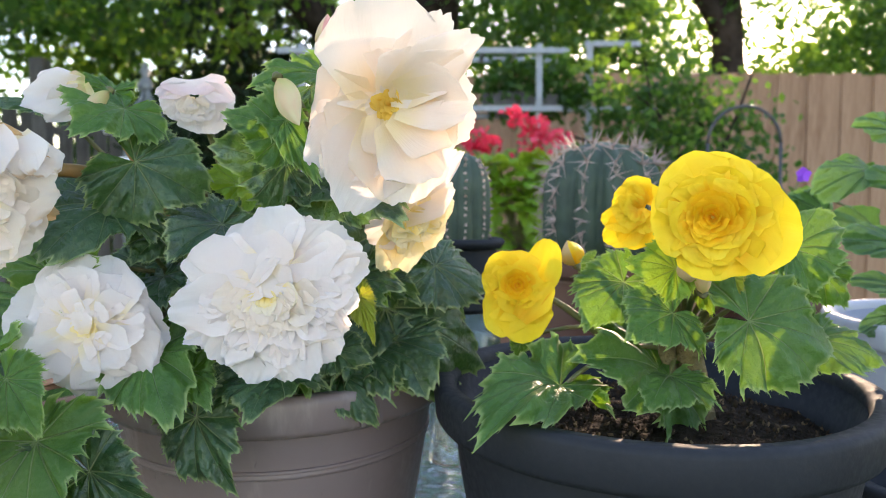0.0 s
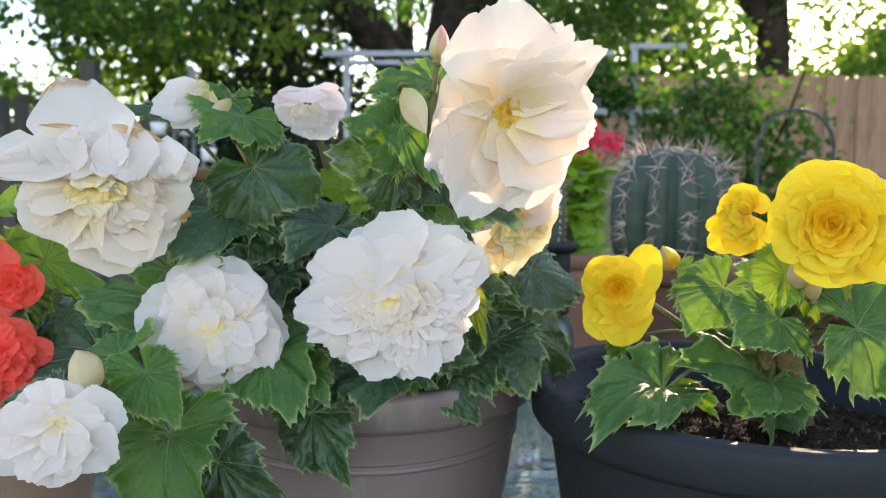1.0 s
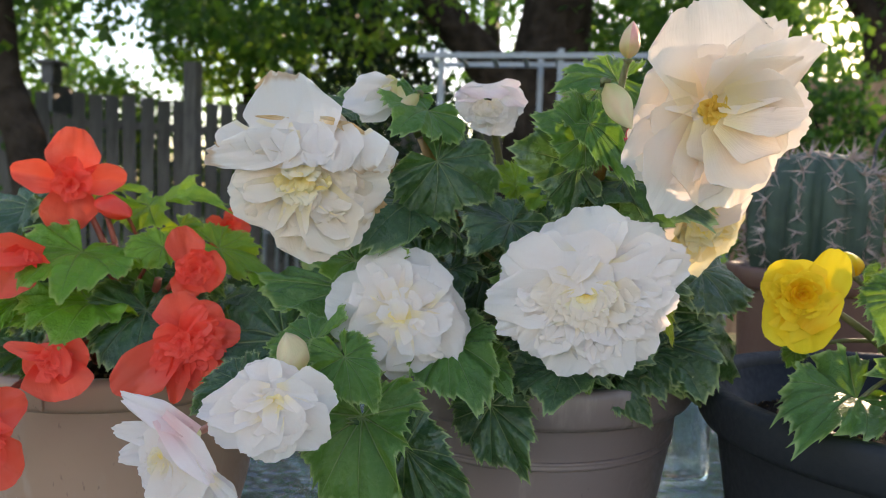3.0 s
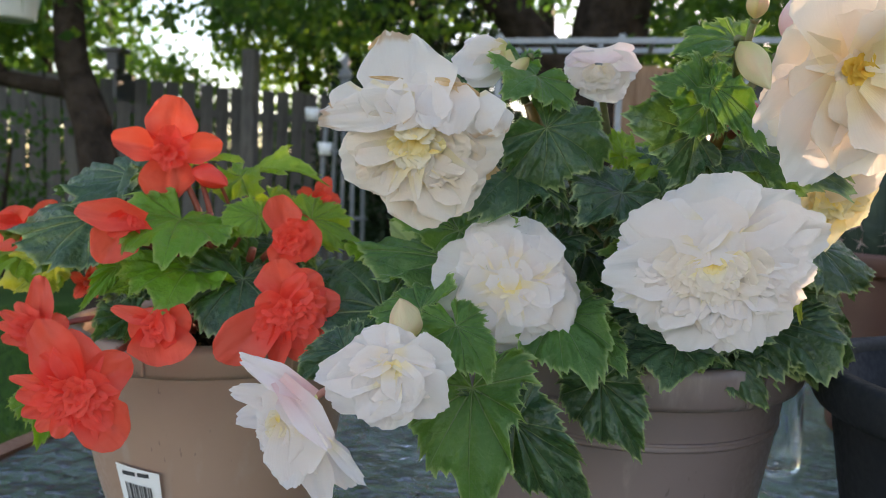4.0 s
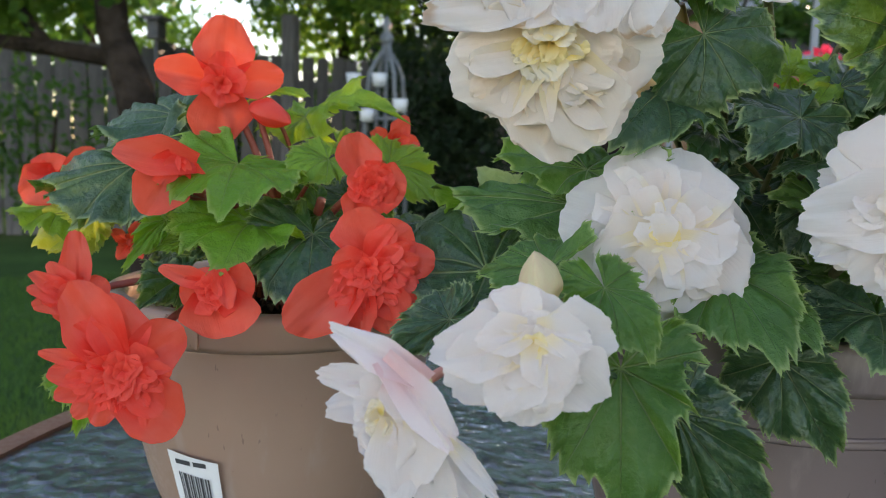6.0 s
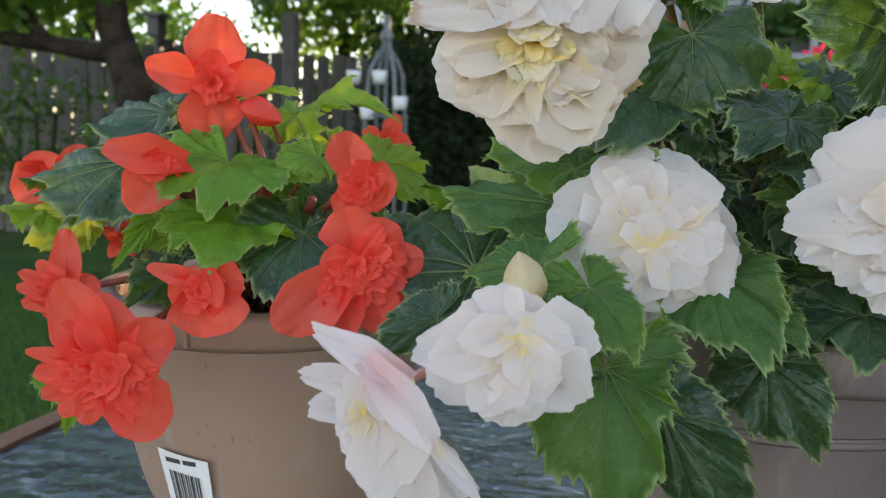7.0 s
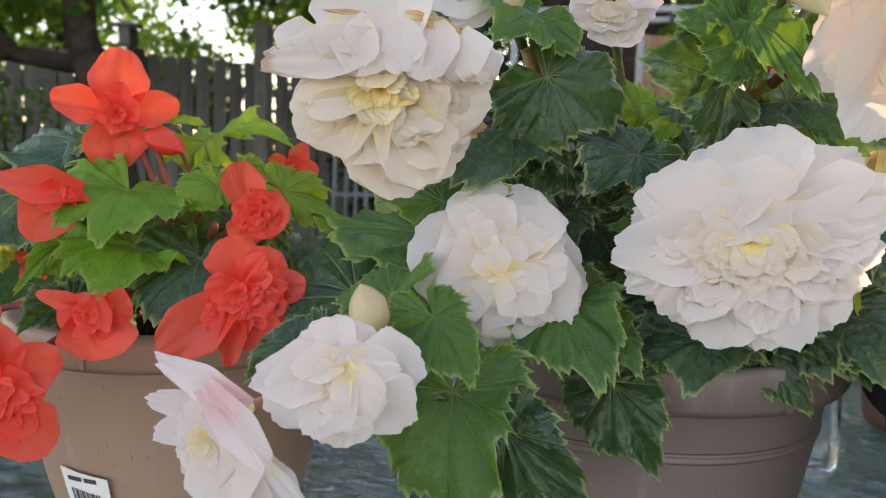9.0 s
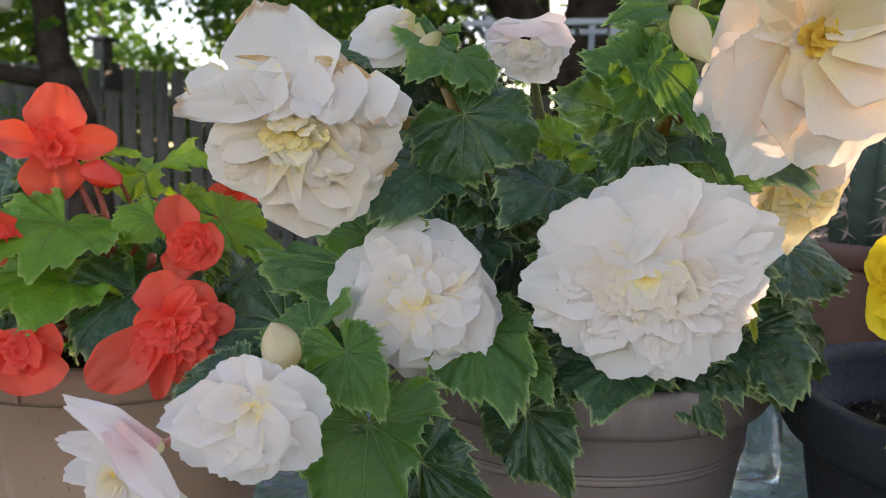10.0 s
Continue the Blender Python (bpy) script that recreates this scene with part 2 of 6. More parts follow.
PAPER = plain_material("white_label_paper", (0.72, 0.72, 0.72), (0.80, 0.80, 0.79), 0.5, 20, 0.05, 0.0003)
INK = plain_material("black_ink", (0.045, 0.045, 0.05), (0.07, 0.07, 0.07), 0.5, 30, 0.02, 0.0002)
PALE = plain_material("pale_grey_plastic", (0.32, 0.34, 0.37), (0.40, 0.41, 0.44), 0.5, 9, 0.15, 0.0008)
CACTUS = plain_material("cactus_skin", (0.020, 0.042, 0.028), (0.050, 0.082, 0.048), 0.6, 40, 0.4, 0.002)
SPINE = plain_material("cactus_spines", (0.30, 0.20, 0.17), (0.52, 0.40, 0.34), 0.6, 60, 0.1, 0.001)
BARK = plain_material("bark", (0.018, 0.013, 0.010), (0.070, 0.052, 0.040), 0.95, 7, 1.0, 0.03, spec=0.1, fine=40)
PETAL_GERANIUM = island_material("geranium_petals", (0.70, 0.03, 0.07), (0.78, 0.06, 0.12), (0.80, 0.14, 0.22), 0.5, (0.85, 0.06, 0.12), 0.4)
PURPLE = island_material("purple_petals", (0.10, 0.03, 0.42), (0.16, 0.05, 0.50), (0.24, 0.10, 0.6), 0.5, (0.2, 0.05, 0.6), 0.4)
SMOOTH_LEAF = leaf_material("smooth_leaf", (0.018, 0.062, 0.022), (0.040, 0.115, 0.038), (0.12, 0.24, 0.10), (0.16, 0.36, 0.05), 0.34, 0.30, 0.6)
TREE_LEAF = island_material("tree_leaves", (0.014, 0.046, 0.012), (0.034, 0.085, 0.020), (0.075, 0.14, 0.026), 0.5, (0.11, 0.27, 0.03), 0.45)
# lit copy of TREE_LEAF: sunlight on foliage is put into the brighter colour
TREE_LEAF_LIT = island_material("tree_leaves_lit", (0.035, 0.095, 0.018), (0.085, 0.17, 0.026), (0.16, 0.24, 0.034), 0.5, (0.22, 0.40, 0.035), 0.5)
CONIFER = island_material("conifer_needles", (0.008, 0.022, 0.010), (0.018, 0.040, 0.016), (0.03, 0.055, 0.02), 0.6, (0.04, 0.09, 0.02), 0.25)
GRASS = island_material("grass_blades", (0.041, 0.115, 0.022), (0.074, 0.176, 0.034), (0.09, 0.17, 0.04), 0.55, (0.12, 0.26, 0.03), 0.35)
LAWN = plain_material("lawn", (0.031, 0.077, 0.017), (0.063, 0.133, 0.031), 0.9, 1.3, 0.8, 0.02, spec=0.1, fine=120)


def wood_material(name, a, b):
    n = Nodes(name)
    v = n.node("ShaderNodeMapping", Vector=n.coords(), Scale=(9.0, 9.0, 0.8)).outputs[0]
    grain = n.noise(6.0, 6, v)
    color = n.mix(n.step(grain, 0.3, 0.7), a, b)
    color = n.mix(n.math("MULTIPLY", n.random(), 0.5), color, b)
    return n.finish(color, 0.8, n.bump(grain, 0.5, 0.006), 0, 0.2)


FENCE_GREY = wood_material("fence_weathered_wood", (0.084, 0.078, 0.075), (0.172, 0.160, 0.154))
FENCE_CEDAR = wood_material("fence_cedar_wood", (0.22, 0.12, 0.07), (0.36, 0.22, 0.14))

g = Nodes("rippled_glass")
ripple = g.math("ADD", g.noise(46, 1), g.math("MULTIPLY", g.noise(14, 1), 1.2))
g.finish((0.62, 0.74, 0.80), 0.09, g.bump(ripple, 1.0, 0.013))
g.bsdf.inputs["Transmission Weight"].default_value = 0.92
g.bsdf.inputs["IOR"].default_value = 1.45
GLASS = g.mat

g = Nodes("clear_glass")
g.finish((0.92, 0.95, 0.95), 0.03, g.bump(g.noise(60, 1), 0.3, 0.002))
g.bsdf.inputs["Transmission Weight"].default_value = 1.0
g.bsdf.inputs["IOR"].default_value = 1.45
CLEAR = g.mat

g = Nodes("frosted_white_cup")
g.finish((0.75, 0.77, 0.80), 0.4)
CUP = g.mat

# ---- mesh helpers ----
WORLD = {}


def place(ob, m, parent=None):
    """Puts ob at the world pose m, under parent where there is one."""
    WORLD[ob] = m
    if parent is not None:
        ob.parent = parent
        ob.matrix_basis = WORLD[parent].inverted() @ m
    else:
        ob.matrix_basis = m
    return ob


def mesh_of(name, bm, material, smooth=True):
    me = bpy.data.meshes.new(name)
    bm.to_mesh(me)
    bm.free()
    me.materials.append(material)
    if smooth:
        me.shade_smooth()
    return me


def part(name, data, material, parent, label="", m=None, smooth=True):
    """One mesh object under a thing or a part; data is a bmesh or a ready mesh."""
    if isinstance(data, bmesh.types.BMesh):
        data = mesh_of(name, data, material, smooth)
    ob = new(name, data)
    place(ob, m if m is not None else Matrix.Identity(4), parent)
    if label:
        tagged(ob, label)
    return ob


def thing(name, label, category, at=(0, 0, 0), group="", kind=""):
    ob = new(name)
    ob.empty_display_size = 0.05
    place(ob, Matrix.Translation(at))
    return tagged(ob, label, category, group, kind)


def axes(origin, x, y, z):
    m = Matrix((x, y, z)).transposed().to_4x4()
    m.translation = origin
    return m


def frame_on(origin, along, normal):
    """A pose with local y along, z as near to normal as can be."""
    y = Vector(along).normalized()
    z = Vector(normal)
    z = (z - y * z.dot(y)).normalized()
    return axes(Vector(origin), y.cross(z), y, z)


def tube(points, radii, sides=8, caps=True):
    """A bent tapered tube through the points."""
    bm = bmesh.new()
    pts = [Vector(p) for p in points]
    rings = []
    side = None
    for i, p in enumerate(pts):
        d = (pts[min(i + 1, len(pts) - 1)] - pts[max(i - 1, 0)]).normalized()
        if side is None:
            side = d.orthogonal().normalized()
        side = (side - d * side.dot(d)).normalized()
        up = d.cross(side)
        r = radii[i] if isinstance(radii, (list, tuple)) else radii
        rings.append([bm.verts.new(p + (side * math.cos(a) + up * math.sin(a)) * r) for a in (2 * math.pi * k / sides for k in range(sides))])
    for a, b in zip(rings, rings[1:]):
        for k in range(sides):
            bm.faces.new((a[k], a[(k + 1) % sides], b[(k + 1) % sides], b[k]))
    if caps:
        bm.faces.new(rings[0][::-1])
        bm.faces.new(rings[-1])
    return bm


def bend(a, b, sag=0.0, n=7, push=(0, 0, 0)):
    """Points of a bowed line from a to b."""
    a, b, push = Vector(a), Vector(b), Vector(push)
    return [a.lerp(b, i / (n - 1)) + (Vector((0, 0, sag)) + push) * 4 * (i / (n - 1)) * (1 - i / (n - 1)) for i in range(n)]


def lathe(profile, sides=96):
    """A turned shape from (radius, height) pairs, closed where the radius is nought."""
    bm = bmesh.new()
    rings = []
    for r, z in profile:
        if r <= 1e-6:
            rings.append([bm.verts.new((0, 0, z))])
        else:
            rings.append([bm.verts.new((r * math.cos(2 * math.pi * k / sides), r * math.sin(2 * math.pi * k / sides), z)) for k in range(sides)])
    for a, b in zip(rings, rings[1:]):
        for k in range(sides):
            k2 = (k + 1) % sides
            if len(a) == 1 and len(b) > 1:
                bm.faces.new((a[0], b[k2], b[k]))
            elif len(b) == 1 and len(a) > 1:
                bm.faces.new((a[k], a[k2], b[0]))
            elif len(a) > 1:
                bm.faces.new((a[k], a[k2], b[k2], b[k]))
    bmesh.ops.recalc_face_normals(bm, faces=bm.faces)
    return bm


def box(x0, y0, z0, x1, y1, z1, bevel=0.0):
    bm = bmesh.new()
    bmesh.ops.create_cube(bm, size=1.0)
    for v in bm.verts:
        v.co = Vector(((x0 + x1) / 2 + v.co.x * (x1 - x0), (y0 + y1) / 2 + v.co.y * (y1 - y0), (z0 + z1) / 2 + v.co.z * (z1 - z0)))
    if bevel:
        bmesh.ops.bevel(bm, geom=bm.edges[:], offset=bevel, segments=2, affect="EDGES")
    return bm


def quads(name, corners, material):
    """One mesh of loose four-cornered pieces; corners is an array n x 4 x 3."""
    n = len(corners)
    me = bpy.data.meshes.new(name)
    me.vertices.add(n * 4)
    me.vertices.foreach_set("co", corners.reshape(-1).astype(np.float32))
    me.loops.add(n * 4)
    me.loops.foreach_set("vertex_index", np.arange(n * 4, dtype=np.int32))
    me.polygons.add(n)
    me.polygons.foreach_set("loop_start", np.arange(0, n * 4, 4, dtype=np.int32))
    me.update(calc_edges=True)
    me.materials.append(material)
    return me


# ---- plants: leaf, petal, flower ----
VEINS = ((0, 1.0), (26, 0.80), (-29, 0.74), (56, 0.70), (-60, 0.62), (96, 0.68), (-100, 0.58), (140, 0.62), (-140, 0.54))


def leaf_mesh(name, length, width, material, rng, serrate=0.068, lobes=0.075, droop=0.26, curl=0.26, arch=0.13, round_=False):
    """A begonia leaf in its own plane: y to the tip, z up; ragged toothed margin, quilted between the veins."""
    veins = sorted((math.radians(a + rng.uniform(-6, 6) * (a != 0)), r * rng.uniform(0.88, 1.10) if a else 1.0) for a, r in VEINS)
    if round_:
        veins = sorted((math.radians(a), r) for a, r in ((0, 1.0), (30, 0.72), (-30, 0.72), (70, 0.45), (-70, 0.45), (130, 0.28), (-130, 0.28)))
    samples = []
    edge = math.radians(166)
    anchors = [(-edge, 0.40 if not round_ else 0.2)] + veins + [(edge, 0.46 if not round_ else 0.2)]
    for (a0, r0), (a1, r1) in zip(anchors, anchors[1:]):
        n = max(8, int((a1 - a0) / 0.030))
        dip = (lobes * rng.uniform(0.0, 1.6) - 0.045) * (0 if round_ else 1)
        for k in range(n):
            f = k / n
            s = f * f * (3 - 2 * f)
            samples.append((a0 + (a1 - a0) * f, (r0 + (r1 - r0) * s) * (1 - dip * math.sin(math.pi * f) ** 0.8)))
    samples.append(anchors[-1])
    if round_:
        samples = [(a, max(0.03, math.cos(a)) ** 0.85 if math.cos(a) > 0 else 0.05) for a in (radians(-105 + 2.5 * k) for k in range(85))]
    if not round_:
        samples = [(a, r * (1 + 0.10 * max(0.0, 1 - abs(a) / 0.16) ** 1.5)) for a, r in samples]
    rings = 12
    big = [rng.uniform(0.35, 1.0) if k % 3 else rng.uniform(1.0, 1.9) for k in range(400)]
    ph = [rng.uniform(0, 6.28) for _ in range(5)]
    shrink = 1 / 1.10 if not round_ else 1.0
    bm = bmesh.new()
    vein_uv = bm.loops.layers.uv.new("vein")
    rim_uv = bm.loops.layers.uv.new("rim")
    info = {}
    grid = []
    for i, (a, r) in enumerate(samples):
        near = min(veins, key=lambda v: abs(v[0] - a))
        row = []
        tooth = serrate * min(1.0, r * 4) * ((0.0, 0.45, 1.0, 0.15) if a < 0 else (0.15, 1.0, 0.45, 0.0))[i % 4] * big[i // 4]
        r += 0.75 * serrate * min(1.0, r * 2) * (i % 13 / 13 if a < 0 else 1 - i % 13 / 13) * big[i // 13]
        for k in range(rings):
            f = (k + 0.04) / (rings - 1 + 0.04)
            rr = (r * f + tooth * (1.0 if k == rings - 1 else 0.2 if k == rings - 2 else 0.0) - 0.3 * serrate * f) * shrink
            lean = a - math.copysign(0.55 * max(tooth, 0) * (k == rings - 1) / max(r, 0.2), a) * (abs(a) > 0.12)
            x, y = math.sin(lean) * rr * width, math.cos(lean) * rr
            da = abs(a - near[0])
            side = rr * math.sin(min(da, 1.2))
            fold = 0.36 * side * (1 - 1.4 * min(side, 0.3)) + 0.022 * math.sin(30 * (rr * math.cos(da) - side)) * min(1, da * 6) * f
            wave = curl * f ** 2.2 * (0.60 * math.sin(2 * a + ph[0]) + 0.35 * math.sin(5 * a + ph[1]) + 0.25 * math.sin(11 * a + ph[2]) + 0.12 * math.sin(23 * a + ph[3])) * 0.6
            z = fold + arch * 4 * y * (1 - y) * (y > 0) - droop * x * x * 1.2 - droop * 0.5 * min(y, 0) ** 2 + wave * (1 if abs(a) > 0.2 else abs(a) / 0.2)
            v = bm.verts.new((x * length, y * length, z * length))
            info[v] = (side, rr * math.cos(min(da, 1.2)), f)
            row.append(v)
        grid.append(row)
    centre = bm.verts.new((0, 0, 0))
    info[centre] = (0, 0, 0)
    for a, b in zip(grid, grid[1:]):
        bm.faces.new((centre, b[0], a[0]))
        for k in range(rings - 1):
            bm.faces.new((a[k], b[k], b[k + 1], a[k + 1]))
    if serrate > 0.03:
        rim_line = [row[-1] for row in grid]
        for a, b in zip(rim_line, rim_line[1:]):
            for _ in range(2):
                o = a.co.lerp(b.co, rng.random())
                out = (Vector((o.x, o.y, 0)).normalized() + Vector((rng.uniform(-0.7, 0.7), rng.uniform(-0.7, 0.7), rng.uniform(-0.6, 0.6)))) * rng.uniform(0.0005, 0.0017)
                s = (b.co - a.co).normalized() * 0.00028
                tri = [bm.verts.new(o - s), bm.verts.new(o + s), bm.verts.new(o + out)]
                for v in tri:
                    info[v] = (0.3, 0.5, 1.0)
                bm.faces.new(tri)
    for f in bm.faces:
        for l in f.loops:
            s, al, fr = info[l.vert]
            l[vein_uv].uv = (s, al)
            l[rim_uv].uv = (fr, 0)
    bmesh.ops.recalc_face_normals(bm, faces=bm.faces)
    return mesh_of(name, bm, material)


def leaf(plant, base, tip, normal, width, kind, seed, root=None, **shape):
    """A leaf from its stalk's joint at base to its tip, with a stalk to root."""
    rng = random.Random(seed)
    base, tip = Vector(base), Vector(tip)
    m = frame_on(base, tip - base, normal)
    ob = part("leaf", leaf_mesh("leaf", (tip - base).length, width, kind, rng, **shape), kind, plant, "", m)
    if root is not None:
        root = Vector(root)
        back = base - m.to_3x3() @ Vector((0, 0, 0.004))
        pts = bend(root, back, 0.25 * (base - root).length * rng.uniform(0.3, 0.7), 8)
        part("leaf_stalk", tube(pts, [0.0024 - 0.0008 * i / 7 for i in range(8)], 7), PLANT_STEM[plant], ob)
    return ob


PETALS = {}


def petal_mesh(material, bow, ruffle, seed, neck=0.22, point=0.0, fringe=0.5):
    """A petal one unit long, y outwards, z towards the viewer; bow: how far it bends forward in all.
    Its broad end is rounded, softly ribbed and unevenly nicked along the margin."""
    key = (material.name, round(bow, 1), round(ruffle, 2), seed, neck, point, fringe)
    if key in PETALS:
        return PETALS[key]
    rng = random.Random(seed * 7 + 3)
    bm = bmesh.new()
    uv = bm.loops.layers.uv.new("petal")
    nu, nv = 41, 15
    ph = [rng.uniform(0, 6.28) for _ in range(9)]
    nicks = [rng.uniform(-1, 1) * (1.9 if rng.random() < 0.16 else 0.7) for _ in range(nu)]
    sides = [rng.uniform(-1, 1) for _ in range(nv * 2)]
    lean = rng.uniform(-0.10, 0.10)
    grid = []
    for j in range(nv):
        v = (j / (nv - 1)) ** 0.85
        half = 0.5 * (neck + (1 - neck) * math.sin(min(v * 1.45, 1) * math.pi / 2)) * (1 - 0.14 * max(0, (v - 0.66) / 0.34) ** 2)
        row = []
        for i in range(nu):
            u = 2 * i / (nu - 1) - 1
            wave = 0.020 * math.sin(4 * u + ph[3]) + 0.015 * math.sin(8.5 * u + ph[4]) + 0.010 * math.sin(17 * u + ph[0])
            notch = 1 + fringe * v ** 4 * (1.5 * wave + 0.014 * nicks[i])
            y = v * (1 - (0.20 * u * u + 0.17 * u ** 4) * v + lean * u * v) * notch + point * v ** 4 * math.exp(-(u * 5) ** 2)
            edge = abs(u) ** 6 * 0.025 * fringe * sides[j + (nv if u > 0 else 0)]
            x = u * half * (1 + edge + 0.06 * math.sin(5 * v + ph[5]) * v) + 0.05 * v * v * math.sin(ph[6])
            t = bow * y
            if abs(bow) > 0.05:
                yy, zz = math.sin(t) / bow, (1 - math.cos(t)) / bow
            else:
                yy, zz = y, 0.0
            lift = ruffle * v ** 1.6 * (0.85 * math.sin(2.6 * u + ph[0]) + 0.28 * math.sin(6.8 * u + ph[1]) * v + 0.35 * abs(u) ** 3 * math.sin(7 * v + ph[2]))
            lift += 0.34 * ruffle * max(0.0, v - 0.60) ** 2 / 0.16 * (math.sin(7 * u + ph[5]) + 0.35 * math.sin(15 * u + ph[3]) + 0.15 * math.sin(29 * u + ph[7]))
            rib = 0.0022 * v * (math.sin(21 * u + ph[2]) + 0.7 * math.sin(34 * u + ph[1])) * (0.4 + 0.6 * math.sin(3 * v + ph[8]) ** 2)
            cup = 0.24 * u * u * half * 2 * (1 - 0.7 * v) - 0.05 * math.exp(-(u * 5) ** 2) * math.sin(min(1, v * 1.2) * 3.1)
            row.append(bm.verts.new((x, yy - math.sin(t) * (lift + cup), zz + math.cos(t) * (lift + cup + rib))))
        grid.append(row)
    for j in range(nv - 1):
        for i in range(nu - 1):
            f = bm.faces.new((grid[j][i], grid[j][i + 1], grid[j + 1][i + 1], grid[j + 1][i]))
            for l, (a, b) in zip(f.loops, ((i, j), (i + 1, j), (i + 1, j + 1), (i, j + 1))):
                l[uv].uv = (2 * a / (nu - 1) - 1, b / (nv - 1))
    PETALS[key] = mesh_of("petal", bm, material)
    return PETALS[key]


def bloom(plant, at, face, up, unit, material, seed, petals, rings=(), ruffle=0.09, heart=None, label="", stem=None, stem_mat=None, thick=0.0034, neck=0.55, fringe=0.85, core=None):
    """An irregular double flower laid out petal by petal about its heart, x to its own left and right, y up, z out of it, in units.
    petals: (root x, root y, tip x, tip y, width, root z, tip z, then maybe bend and material);
    rings: (count, from angle, to angle, reach x, reach y, length, width, z, lift, then maybe material, centre x, centre y)."""
    rng = random.Random(seed)
    z = Vector(face).normalized()
    x = Vector(up).cross(z).normalized()
    m = axes(Vector(at), x, z.cross(x), z)
    knob = lathe([(0, -0.008), (0.0024, -0.007), (0.0034, -0.004), (0.0034, -0.001), (0.0018, 0.0005), (0, 0.001)], 12)
    head = part("flower", knob, core or CREAM_CORE, plant, label, m)

    def petal(root, tip, width, bow, mat, ruf):
        along = tip - root
        normal = Vector((rng.uniform(-0.10, 0.10), rng.uniform(-0.10, 0.10), 1.0))
        size = along.length
        chord = 2 * math.sin(bow / 2) / bow if abs(bow) > 0.05 else 1.0
        spot = frame_on(root * unit, along, normal) @ Matrix.Rotation(-bow / 2, 4, "X")
        spot = spot @ Matrix.Diagonal((width * unit, size * unit / chord, 0.5 * (size + width) * unit, 1))
        part("petal", petal_mesh(mat, bow, ruf, rng.randrange(9), neck, 0.0, fringe), mat, head, "", m @ spot)

    for row in petals:
        a, b, c, d, width, z0, z1 = row[:7]
        bow = row[7] if len(row) > 7 and row[7] is not None else rng.uniform(-0.45, 0.25)
        mat = row[8] if len(row) > 8 else material
        petal(Vector((a, b, z0)), Vector((c, d, z1)), width * 1.22, round(bow, 1), mat, ruffle)
    for row in rings:
        count, a0, a1, rx, ry, length, width, zed, lift = row[:9]
        mat = row[9] if len(row) > 9 and row[9] is not None else material
        cx, cy = row[10:12] if len(row) > 11 else (0, 0)
        turn = rng.uniform(0, (a1 - a0) / count)
        for i in range(count):
            a = radians(a0 + (a1 - a0) * i / count + turn + rng.uniform(-0.3, 0.3) * (a1 - a0) / count)
            f = rng.uniform(0.86, 1.12)
            tip = Vector((cx + rx * math.cos(a) * f, cy + ry * math.sin(a) * f, zed + lift * rng.uniform(0.6, 1.3)))
            way = Vector((rx * math.cos(a), ry * math.sin(a), 0)).normalized()
            root = tip - way * length * rng.uniform(0.9, 1.15)
            root.z = zed - 0.15 * length
            petal(root, tip, 1.25 * width * rng.uniform(0.8, 1.25), round(rng.uniform(-0.6, 0.2), 1), mat, ruffle * 0.9)
    if stem is not None:
        a = Vector(at) - z * 0.010
        part("flower_stalk", tube(bend(stem, a, 0.08 * (a - Vector(stem)).length, 9), [thick - 0.001 * i / 8 for i in range(9)], 8), stem_mat or PLANT_STEM[plant], head)
    return head


